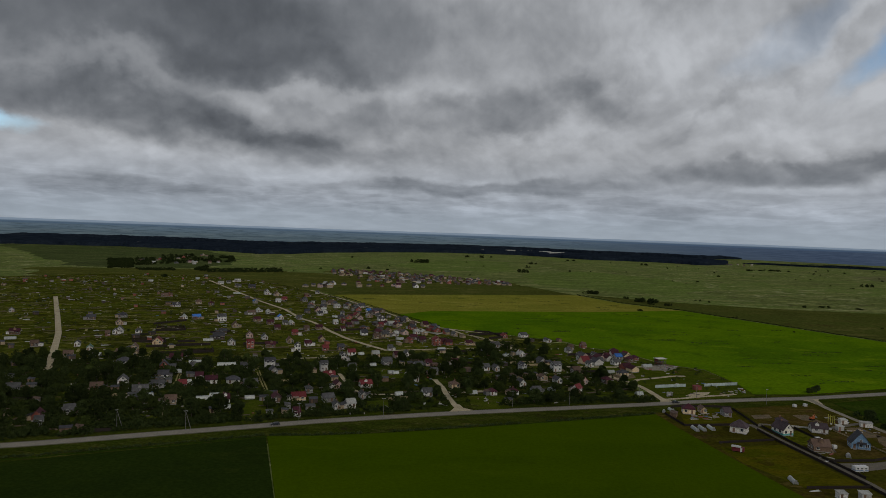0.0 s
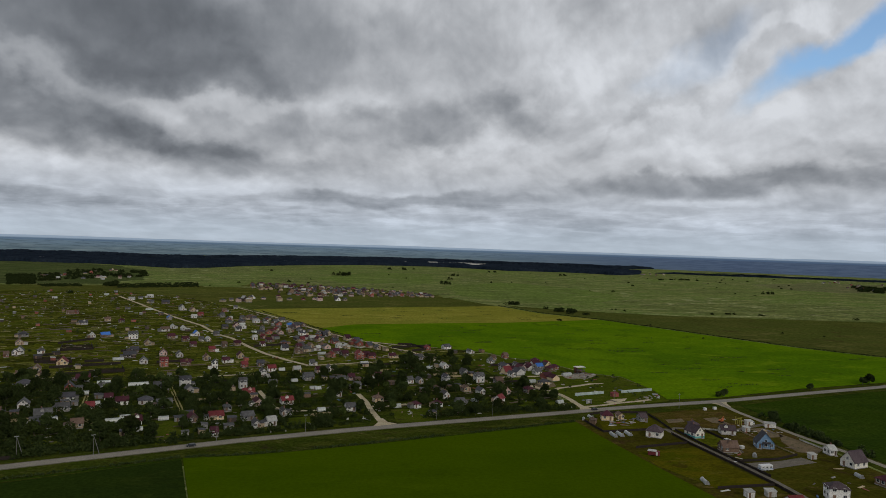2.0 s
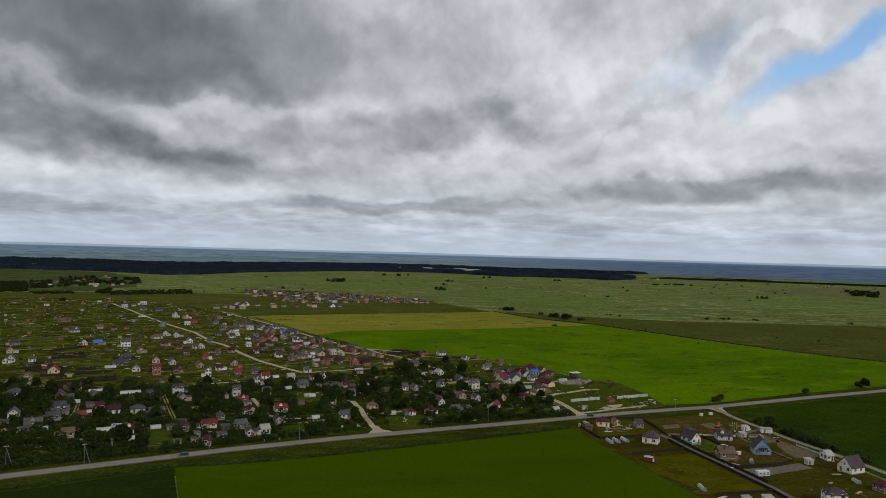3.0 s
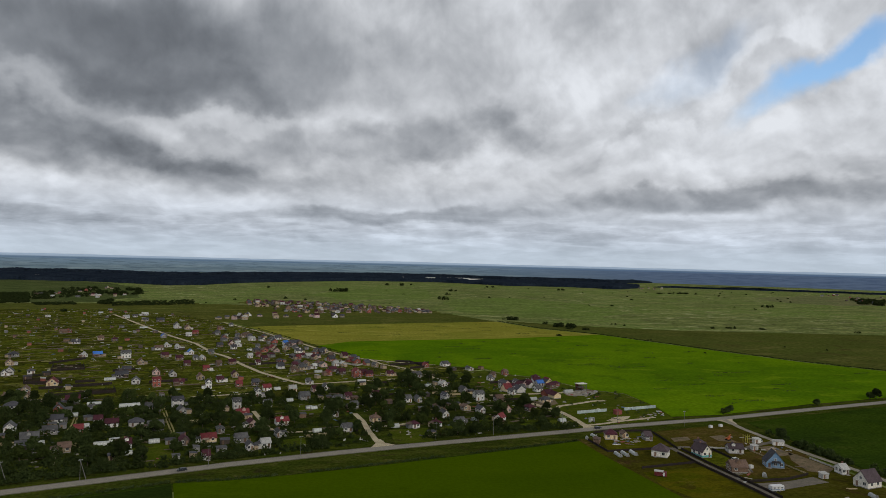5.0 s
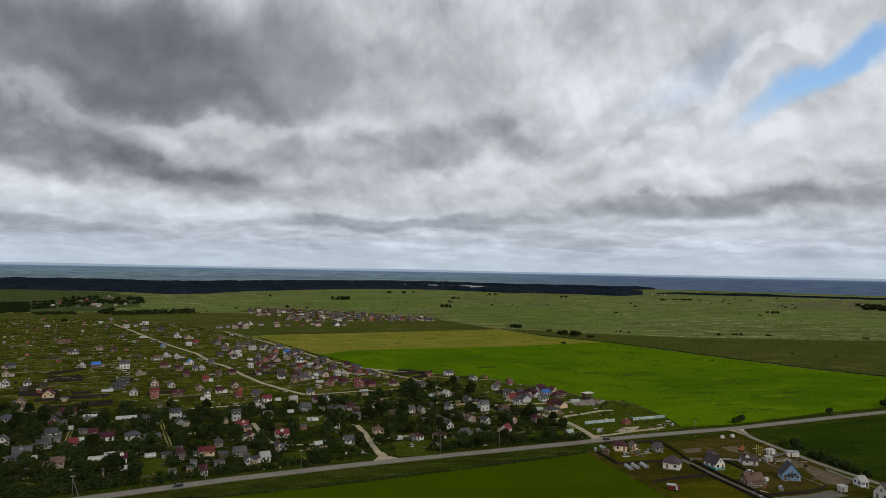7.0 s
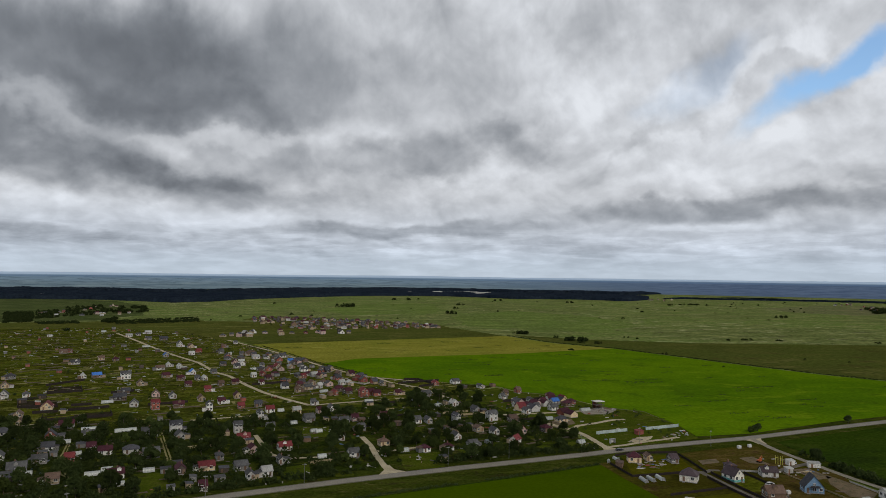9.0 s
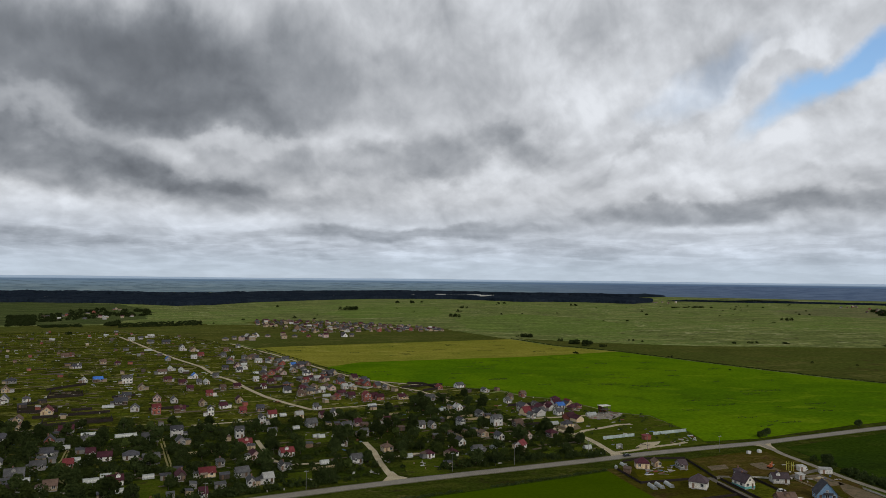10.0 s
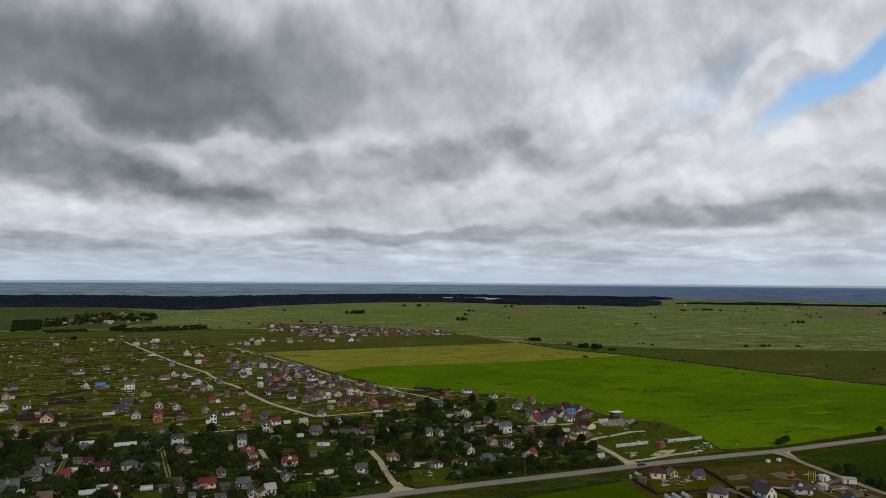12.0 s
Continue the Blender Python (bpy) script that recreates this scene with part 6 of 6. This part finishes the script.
tree_rng = random.Random(77)
OPEN_LAWNS = ([(35, 396), (58, 399), (56, 368), (36, 367)], [(-21, 378), (-10, 382), (-8, 355), (-18, 352)], [(-91, 373), (-75, 375), (-66, 334), (-77, 331)], [(-18, 463), (-1, 466), (-1, 440), (-16, 438)])
for outline in OPEN_LAWNS:
    sheet("garden_lawn", outline, 0.05, LAWN, "open green grass between the village gardens")
made = 0
for x, y in spots(BELT_AREA, 2600, tree_rng):
    if made >= 300:
        break
    if x < -330 or any(inside(x, y, o) for o in OPEN_LAWNS) or not clear(x, y, 1.2):
        continue
    tree(x, y, tree_rng.choice([0, 0, 1, 1, 2, 2, 3, 4, 5]), tree_rng.uniform(0.85, 1.35))
    FOOTPRINTS.append((x, y, 0.9))
    made += 1
for place, model, scale in (((259, 426), 1, 1.0), ((254, 425), 3, 0.8), ((337, 446), 1, 0.9), ((403, 468), 0, 1.2), ((394, 464), 1, 1.1), ((250, 361), 0, 1.0)):
    tree(*place, model, scale, "beside the road")


def shrubs(name, places, mat, label, seed, tufts=30, squash=0.85):
    """Many shrubs in one mesh: places as x, y, radius, height."""
    rng, s = random.Random(seed), Solid()
    for x, y, r, h in places:
        for _ in range(tufts):
            d = Vector((rng.gauss(0, 1), rng.gauss(0, 1), abs(rng.gauss(0, 1)))).normalized() * rng.uniform(0.6, 1.08)
            leaf_clump(s, (x + d.x * r, y + d.y * r, 0.15 * h + d.z * h * squash), min(r * rng.uniform(0.2, 0.36), rng.uniform(0.3, 0.6) if r < 3.2 else 9), rng)
    return tagged(new(name, s.mesh(name, mat)), label, "shrubs", kind="stuff")


def along(line, step, rng, jitter):
    for (ax, ay), (bx, by) in zip(line, line[1:]):
        n = math.hypot(bx - ax, by - ay)
        for i in range(int(n / step)):
            k = (i + rng.random()) / (n / step)
            yield ax + (bx - ax) * k + rng.gauss(0, jitter), ay + (by - ay) * k + rng.gauss(0, jitter)


bushes, bright = [], []
for x, y in [*spots(BELT_AREA, 3000, tree_rng), *spots([(-300, 465), (-85, 488), (-60, 345), (-151, 306), (-330, 245)], 1100, tree_rng)]:
    # the gardens are most overgrown on the west side
    wild = x < -40 or noise.noise(Vector((x * 0.03, y * 0.03, 2))) > 0.15
    if x > -360 and (wild or tree_rng.random() < 0.5) and clear(x, y, 1.6) and not any(inside(x, y, o) for o in OPEN_LAWNS):
        r = tree_rng.uniform(0.9, 3.2 if wild else 2.4)
        (bright if tree_rng.random() < (0.12 if x < -40 else 0.45) else bushes).append((x, y, r, r * tree_rng.uniform(0.9, 1.7)))
# dense thicket between the gardens and the road
for x, y in along([(147, 391), (119, 387), (93, 384), (66, 377), (48, 372)], 1.7, tree_rng, 1.2):
    if tree_rng.random() < 0.62:
        bushes.append((x, y + 3, tree_rng.uniform(1.5, 3.0), tree_rng.uniform(2, 4.6)))
for x, y in along([(-330, 240), (-151, 303), (-105, 321), (-66, 335), (-43, 344), (7, 360)], 1.5, tree_rng, 2.2):
    if tree_rng.random() < 0.7:
        bushes.append((x, y + 4, tree_rng.uniform(1.3, 2.8), tree_rng.uniform(1.8, 4.0)))
shrubs("garden_shrubs", bushes, LEAVES, "dense dark shrubs filling the village gardens", 3, 46)
shrubs("bright_shrubs", bright, BRIGHT_LEAVES, "fresh green shrubs in the village gardens", 4, 46)
bushes = []
for x, y in spots(ALLOTMENT_AREA, 700, tree_rng):
    if clear(x, y, 1.5):
        r = tree_rng.uniform(0.7, 2.0)
        bushes.append((x, y, r, r * 1.3))
for x, y in spots(HAMLET_GROUND, 60, tree_rng):
    if clear(x, y, 1.5):
        r = tree_rng.uniform(0.7, 2.2)
        bushes.append((x, y, r, r * 1.3))
shrubs("allotment_shrubs", bushes, LEAVES, "scattered dark shrubs over the allotments", 5, 16)
bushes = [(x, y, tree_rng.uniform(1.4, 2.8), tree_rng.uniform(2.2, 4.2)) for x, y in along([(248.5, 349), (252, 336), (252, 312)], 1.3, tree_rng, 0.9)]
bushes += [(x, y, tree_rng.uniform(1.8, 2.8), tree_rng.uniform(3.0, 4.6)) for x, y in ((248.3, 369), (249, 361), (250.5, 359), (249.5, 357.5), (255, 300), (255, 294))]
shrubs("roadside_shrubs", bushes, LEAVES, "dark row of shrubs beside the gravel road", 6, 70)
bushes = [(x, y, tree_rng.uniform(0.7, 1.5), tree_rng.uniform(0.6, 1.5)) for x, y in along([(267, 1096), (305, 982), (362, 909), (398, 832), (443, 732), (479, 658), (523, 599), (650, 500)], 1.1, tree_rng, 0.9)]
bushes += [(x, y, tree_rng.uniform(0.7, 1.4), tree_rng.uniform(0.6, 1.3)) for x, y in along([(-90, 948), (-52, 863), (-11, 768), (33, 683)], 2.0, tree_rng, 0.6)]
shrubs("field_hedge", bushes, LEAVES, "thin dark hedge along the field edge", 7, 12)
bushes = [(x, y, tree_rng.uniform(0.6, 1.3), tree_rng.uniform(0.5, 1.2)) for x, y in along([(-260, 242), (-151, 276)] + [(-62, 312), (-40, 314), (-12, 320), (17, 328), (46, 338), (75, 347), (107, 357), (135, 367)], 0.9, tree_rng, 0.5) if noise.noise(Vector((x * 0.04, y * 0.04, 0))) > -0.25]
shrubs("ditch_weeds", bushes, LEAVES, "low dark weeds along the roadside ditch", 14, 14)
# groves and single bushes out on the meadow
bushes = []
for place, count, wide, r, h in (
    ((30, 2000), 9, 13, 6, 13), ((278, 1679), 5, 9, 5, 10), ((324, 1900), 4, 8, 4, 8), ((379, 2148), 4, 12, 5, 9),
    ((297, 1120), 9, 5, 4, 6.5), ((341, 1011), 6, 3, 4.5, 6.5), ((358, 1003), 7, 4, 5, 7), ((332, 1054), 4, 3, 2.6, 5), ((366, 962), 6, 4, 2.8, 4.5), ((342, 976), 4, 4, 2.2, 3), ((300, 886), 5, 4, 2.0, 2.6),
    ((585, 1001), 4, 5, 2.6, 4), ((617, 1003), 6, 5, 3.0, 5), ((663, 997), 4, 5, 2.6, 3.6), ((1058, 1554), 5, 8, 4.0, 8), ((965, 1465), 2, 4, 3, 4),
    ((1138, 2234), 7, 16, 5, 5), ((1209, 2251), 9, 18, 5, 6), ((802, 2371), 3, 10, 6, 8), ((-179, 2184), 1, 1, 5, 8), ((-94, 1616), 1, 1, 4, 6), ((-48, 1720), 1, 1, 4, 6),
    ((-415, 1191), 3, 5, 3.5, 6), ((583, 2526), 3, 10, 6, 9), ((273, 2553), 5, 45, 7, 9), ((546, 774), 1, 1, 1.5, 2), ((578, 743), 1, 1, 1.6, 2), ((404, 839), 2, 2, 1.8, 2.4), ((459, 1036), 2, 3, 2, 3), ((408, 717), 1, 2, 1.5, 2), ((793, 955), 3, 6, 2.6, 3.5), ((443, 1054), 2, 4, 2.4, 3),
):
    for _ in range(count):
        bushes.append((place[0] + tree_rng.gauss(0, wide), place[1] + tree_rng.gauss(0, wide * 0.6), r * tree_rng.uniform(0.6, 1.1), h * tree_rng.uniform(0.6, 1.0)))
for outline, count, r, h in (
    ([(-703, 1664), (-654, 1678), (-536, 1389), (-569, 1351)], 280, 4.0, 5), ([(-528, 1375), (-471, 1418), (-444, 1344), (-501, 1319)], 150, 3, 2.6), ([(-655, 1702), (-639, 1787), (-533, 1494), (-564, 1469)], 110, 3.6, 5), ([(-666, 1897), (-622, 2015), (-481, 1546), (-536, 1532)], 70, 4.5, 6), ([(-594, 1923), (-472, 1901), (-420, 1695), (-495, 1606)], 32, 7, 8),
    ([(-410, 1431), (-279, 1532), (-248, 1396), (-375, 1327)], 420, 3.0, 2.2), ([(-434, 1443), (-420, 1464), (-392, 1369), (-410, 1366)], 14, 6, 6), ([(1643, 1989), (1723, 1948), (1499, 1696), (1472, 1762)], 60, 8, 9),
):
    for x, y in spots(outline, count, tree_rng):
        bushes.append((x, y, r * tree_rng.uniform(0.5, 1.1), h * tree_rng.uniform(0.6, 1.1)))
for x, y in spots([(-299, 1419), (1326, 1502)] + [(3800, 3000), (400, 2500)], 70, tree_rng):
    bushes.append((x, y, tree_rng.uniform(1.5, 4), tree_rng.uniform(2, 5)))
shrubs("meadow_bushes", bushes, LEAVES, "dark bushes and small groves on the open meadow", 8, 44)
# lodged weeds in the crops
GREEN_AREA = [(12, 727), (109, 801), (342, 861), (426, 704), (493, 584), (391, 488), (260, 436), (227, 438), (223, 518), (183, 590), (96, 668)]
YELLOW_AREA = [(-73, 964), (88, 1007), (248, 1056), (289, 957), (311, 900), (116, 852), (14, 825)]
weeds = []
for outline, count in ((GREEN_AREA, 56), (YELLOW_AREA, 26)):
    for x, y in spots(outline, count, tree_rng):
        length, a = tree_rng.uniform(5, 24), radians(tree_rng.uniform(-4, 22))
        for k in range(int(length)):
            q = k - length / 2
            weeds.append((x + math.cos(a) * q + tree_rng.gauss(0, 0.4), y + math.sin(a) * q + tree_rng.gauss(0, 0.9), tree_rng.uniform(0.6, 1.3), tree_rng.uniform(0.35, 0.8)))
shrubs("crop_weeds", weeds, LEAVES, "dark weedy streaks standing in the crop", 9, 5)

# ---- far buildings ----
house(-59, 1380, 17, 8, 7, 1, "side", "tan", "maroon", True)
house(-50, 1312, 17, 10, 6, 1, "side", "tan", "grey", True)
house(-79, 1460, 60, 10, 8, 1, "side", "tan", "maroon", True)
house(-79, 1422, 22, 11, 8, 1, "side", "grey", "maroon", True)
house(-36, 1438, 17, 11, 6, 1, "side", "tan", "slate", True)
house(-69, 1278, 17, 11, 6, 2, "gable", "brown", "maroon", True)
house(-96, 1466, 60, 11, 7, 2, "side", "brown", "rust", True)
house(-89, 1431, 17, 10, 6, 2, "side", "white", "maroon", True)
house(-50, 1315, 17, 10, 7, 2, "side", "tan", "pale", True)
house(-56, 1237, 17, 9, 6, 1, "side", "brick", "slate", True)
house(-30, 1324, 22, 8, 6, 2, "side", "dark", "slate", True)
house(-67, 1361, 17, 8, 7, 1, "hip", "grey", "slate", True)
house(-59, 1482, 22, 10, 8, 1, "hip", "brown", "slate", True)
house(-39, 1368, 17, 7, 8, 2, "hip", "brick", "grey", True)
house(51, 1394, 22, 7, 8, 1, "hip", "tan", "slate", True)
house(46, 1430, 17, 9, 8, 1, "side", "brick", "maroon", True)
house(-6, 1302, 17, 11, 7, 1, "side", "tan", "rust", True)
house(25, 1280, 22, 9, 8, 2, "hip", "pink", "maroon", True)
house(-11, 1411, 60, 8, 8, 1, "gable", "brown", "slate", True)
house(0, 1321, 60, 9, 7, 1, "side", "grey", "slate", True)
house(-13, 1284, 60, 11, 8, 2, "hip", "tan", "pale", True)
house(36, 1235, 17, 10, 7, 1, "side", "pink", "rust", True)
house(-13, 1240, 60, 7, 7, 1, "gable", "pink", "grey", True)
house(17, 1231, 60, 9, 8, 1, "side", "white", "pale", True)
house(21, 1301, 17, 8, 7, 1, "side", "tan", "slate", True)
house(16, 1324, 60, 9, 7, 1, "hip", "tan", "maroon", True)
house(-18, 1228, 60, 8, 7, 1, "gable", "tan", "maroon", True)
house(49, 1333, 17, 8, 6, 1, "side", "tan", "slate", True)
house(72, 1236, 22, 7, 6, 2, "gable", "brick", "pale", True)
house(-13, 1421, 60, 10, 6, 1, "side", "tan", "slate", True)
house(67, 1423, 22, 9, 7, 1, "side", "grey", "grey", True)
house(10, 1260, 22, 10, 8, 1, "hip", "tan", "slate", True)
house(13, 1371, 60, 8, 7, 1, "side", "brown", "slate", True)
house(8, 1325, 60, 11, 7, 1, "gable", "brick", "rust", True)
house(-16, 1400, 22, 9, 6, 2, "hip", "tan", "pale", True)
house(-11, 1226, 60, 9, 8, 2, "side", "brown", "pale", True)
house(36, 1356, 17, 10, 7, 1, "hip", "tan", "rust", True)
house(56, 1370, 60, 8, 6, 1, "side", "tan", "grey", True)
house(13, 1280, 60, 10, 8, 2, "side", "dark", "slate", True)
house(34, 1399, 60, 8, 8, 1, "hip", "dark", "slate", True)
house(111, 1291, 17, 9, 6, 2, "side", "grey", "rust", True)
house(125, 1278, 22, 11, 8, 1, "hip", "tan", "slate", True)
house(123, 1286, 17, 8, 6, 2, "hip", "white", "slate", True)
house(118, 1323, 60, 8, 8, 2, "side", "pink", "grey", True)
house(117, 1278, 17, 11, 6, 1, "side", "white", "slate", True)
house(145, 1261, 60, 8, 7, 1, "side", "pink", "rust", True)
house(128, 1256, 60, 7, 6, 2, "side", "brick", "maroon", True)
house(142, 1279, 60, 8, 7, 2, "hip", "brown", "grey", True)
house(102, 1279, 60, 9, 6, 1, "hip", "tan", "maroon", True)
house(-143, 1518, 22, 10, 6, 1, "side", "brick", "grey", True)
house(-99, 1435, 60, 8, 7, 2, "side", "tan", "rust", True)
house(-150, 1414, 17, 8, 7, 1, "side", "pink", "slate", True)
house(-142, 1481, 22, 9, 8, 2, "side", "pink", "maroon", True)
house(-99, 1520, 17, 8, 7, 1, "hip", "grey", "grey", True)
house(-155, 1447, 22, 11, 7, 2, "hip", "brick", "slate", True)
house(-97, 1470, 17, 8, 8, 1, "side", "brown", "slate", True)
house(-137, 1428, 22, 8, 7, 2, "side", "tan", "pale", True)
house(164, 1274, 17, 7, 7, 2, "side", "brick", "pale", True)
house(171, 1250, 22, 10, 7, 1, "side", "tan", "slate", True)
house(160, 1272, 22, 9, 8, 1, "side", "white", "maroon", True)
house(179, 1263, 17, 9, 7, 1, "side", "dark", "slate", True)
house(-25, 1147, 60, 7, 7, 1, "side", "pink", "slate", True)
house(-123, 1143, 22, 11, 8, 1, "gable", "white", "grey", True)
house(-126, 1148, 17, 9, 6, 1, "side", "dark", "slate", True)
house(-121, 1080, 17, 11, 6, 2, "hip", "tan", "pale", True)
house(-105, 1138, 22, 9, 7, 1, "hip", "pink", "slate", True)
house(-78, 1108, 22, 10, 6, 2, "hip", "tan", "rust", True)
house(-136, 1080, 60, 8, 7, 2, "side", "pink", "slate", True)
house(-83, 1153, 22, 9, 7, 2, "hip", "tan", "maroon", True)
house(-159, 1083, 60, 10, 8, 1, "hip", "tan", "grey", True)
house(-64, 1132, 60, 8, 7, 1, "hip", "tan", "slate", True)
house(-125, 1092, 60, 9, 7, 1, "side", "brown", "rust", True)
house(-123, 1122, 60, 7, 6, 2, "side", "tan", "slate", True)
house(-149, 1098, 22, 7, 8, 1, "side", "tan", "grey", True)
house(-43, 1138, 17, 7, 8, 1, "hip", "brick", "maroon", True)
house(-130, 1097, 60, 10, 7, 2, "gable", "dark", "pale", True)
house(12, 1134, 22, 10, 7, 1, "gable", "white", "slate", True)
house(9, 1148, 22, 7, 6, 2, "side", "dark", "slate", True)
house(23, 1141, 17, 8, 8, 1, "side", "tan", "slate", True)
house(-17, 1127, 22, 10, 7, 2, "side", "pink", "maroon", True)
house(13, 1139, 22, 7, 8, 1, "gable", "dark", "slate", True)
house(-618, 1632, 17, 10, 6, 1, "side", "tan", "rust", True)
house(-491, 1629, 60, 10, 6, 1, "hip", "tan", "pale", True)
house(-580, 1782, 60, 8, 7, 1, "hip", "tan", "slate", True)
house(-593, 1665, 60, 10, 7, 1, "hip", "brown", "grey", True)
house(-500, 1634, 60, 8, 6, 1, "side", "white", "pale", True)
house(-517, 1577, 60, 10, 7, 1, "hip", "grey", "slate", True)
house(-612, 1639, 17, 10, 7, 1, "side", "tan", "grey", True)
house(-580, 1676, 60, 8, 7, 1, "hip", "tan", "slate", True)
house(-455, 1616, 22, 8, 6, 2, "side", "tan", "maroon", True)
house(-475, 1566, 60, 8, 6, 1, "side", "white", "pale", True)
house(-502, 1623, 17, 8, 6, 2, "side", "pink", "maroon", True)
house(-450, 1668, 60, 9, 6, 1, "side", "white", "rust", True)
house(-568, 1786, 17, 9, 7, 2, "gable", "brick", "rust", True)
house(-509, 1631, 17, 7, 7, 1, "hip", "tan", "slate", True)
house(-592, 1687, 22, 8, 7, 2, "hip", "brick", "grey", True)
house(-560, 1559, 17, 8, 8, 1, "side", "dark", "pale", True)
house(1517, 1808, 60, 7, 7, 2, "side", "grey", "slate", True)
house(1638, 1864, 22, 8, 7, 1, "side", "brown", "rust", True)
house(1781, 2164, 22, 7, 7, 2, "hip", "brick", "grey", True)
house(1600, 1959, 17, 9, 6, 1, "side", "dark", "maroon", True)
house(1615, 1935, 17, 10, 8, 2, "side", "brick", "pale", True)
house(1957, 2226, 17, 8, 8, 1, "side", "tan", "maroon", True)
house(1596, 1893, 17, 11, 7, 1, "gable", "brick", "slate", True)
house(1929, 2196, 60, 8, 7, 1, "side", "brown", "slate", True)
house(1723, 2003, 22, 9, 6, 1, "side", "white", "rust", True)
house(1760, 2100, 17, 10, 6, 1, "hip", "brown", "slate", True)
house(1567, 1812, 22, 11, 6, 1, "gable", "white", "slate", True)
house(1560, 1790, 60, 8, 7, 2, "side", "brown", "slate", True)
house(1797, 2150, 17, 10, 7, 1, "side", "brown", "grey", True)
house(1730, 2061, 17, 7, 7, 2, "side", "tan", "slate", True)
house(1273, 2704, 60, 10, 8, 1, "hip", "pink", "slate", True)
house(1360, 2710, 17, 9, 7, 2, "side", "tan", "pale", True)
house(1296, 2648, 60, 7, 6, 2, "hip", "tan", "maroon", True)
house(1270, 2730, 60, 8, 7, 1, "side", "brown", "slate", True)
house(1288, 2628, 60, 11, 8, 2, "side", "brown", "slate", True)
house(1276, 2710, 17, 10, 6, 1, "side", "brick", "rust", True)
house(1254, 2687, 17, 11, 6, 1, "hip", "dark", "grey", True)
house(1319, 2746, 17, 9, 6, 1, "gable", "tan", "slate", True)
house(-578, 1969, 17, 7, 6, 1, "side", "brick", "slate", True)
house(-602, 1927, 17, 8, 7, 1, "hip", "pink", "rust", True)
house(-560, 1956, 60, 7, 8, 1, "hip", "tan", "maroon", True)
house(-581, 1997, 22, 8, 7, 1, "gable", "tan", "pale", True)
house(1803, 2327, 17, 11, 6, 1, "side", "dark", "slate", True)
house(1906, 2386, 17, 9, 6, 1, "gable", "pink", "rust", True)
house(1764, 2283, 22, 8, 7, 1, "side", "white", "slate", True)
house(1842, 2321, 22, 9, 7, 2, "side", "brick", "pale", True)
house(1804, 2299, 60, 10, 8, 1, "side", "brown", "grey", True)
house(1851, 2312, 22, 7, 8, 2, "gable", "tan", "slate", True)


settle_rng = random.Random(19)
FAR_SETTLEMENT = [(-168, 1525), (-103, 1550), (-28, 1520), (19, 1470), (109, 1410), (190, 1300), (185, 1245), (53, 1225), (-60, 1210), (-150, 1390)]
joined, used = Solid(), []
mats = [WALLS[k][0] for k in ("tan", "grey", "brown", "tan", "dark")] + [ROOFS[k][0] for k in ("rust", "maroon", "slate", "grey", "rust")]
for i, (x, y) in enumerate(spots(FAR_SETTLEMENT, 150, settle_rng)):
    if not clear(x, y, 3.0):
        continue
    FOOTPRINTS.append((x, y, 3.0))
    w, d, high = settle_rng.uniform(3.5, 6.5), settle_rng.uniform(3.5, 6), settle_rng.uniform(2.2, 3.4)
    form = settle_rng.choice(["side", "gable", "hip"])
    place = pose(x, y, 0, 0, 0, 17 + 40 * (i % 3))
    for shape, raise_by, mat in ((wall_shape(form, w, d, 0, high, d * 0.4), 0, settle_rng.randrange(5)), (roof_shape(form, w, d, d * 0.4, 0.3), high, 5 + settle_rng.randrange(5))):
        k = len(joined.v)
        joined.v.extend(tuple(place @ Vector((p[0], p[1], p[2] + raise_by))) for p in shape.v)
        joined.f.extend(tuple(k + n for n in f) for f in shape.f)
        used.extend([mat] * len(shape.f))
far_mesh = joined.mesh("far_houses", mats[0])
for mat in mats[1:]:
    far_mesh.materials.append(mat)
far_mesh.polygons.foreach_set("material_index", used)
tagged(new("far_houses", far_mesh), "crowded small houses and sheds of a far settlement", "houses", kind="stuff")
clutter("yard_clutter", FAR_SETTLEMENT, 260, "sheds, boards and fences among the far houses", 71, 0.0)
shrubs("settlement_shrubs", [(x, y, settle_rng.uniform(1.2, 3), settle_rng.uniform(1.2, 3)) for x, y in spots(FAR_SETTLEMENT, 160, settle_rng) if clear(x, y, 1.5)], LEAVES, "dark shrubs between the far houses", 72, 16)


def hall(x, y, turn, length, depth, height, name, label):
    root = thing(name, x, y, turn, label, "building", "far buildings")
    part("wall", Solid().box(-length / 2, length / 2, -depth / 2, depth / 2, 0, height), WALLS["white" if length > 29 else "grey"][0], root)
    part("roof", roof_shape("side", length, depth, depth * 0.12, 0.3), ROOFS["pale" if length > 29 else "slate"][0], root, "", pose(0, 0, height))


for place, length, height in (((640, 3433), 120, 9), ((706, 3296), 90, 10), ((763, 3244), 70, 8), ((810, 3190), 60, 6), ((485, 3343), 45, 12), ((350, 3352), 30, 10), ((540, 3375), 35, 9)):
    hall(*place, 10, length, 22, height, "greenhouse_hall", "long white glasshouse halls beyond the woods")
for place in ((-186, 2954), (-138, 2982), (-97, 3005), (-67, 3023), (-15, 3053), (-1013, 2667)):
    hall(place[0], place[1], 15, 12, 10, 11, "apartment_block", "pale apartment block of a distant town")
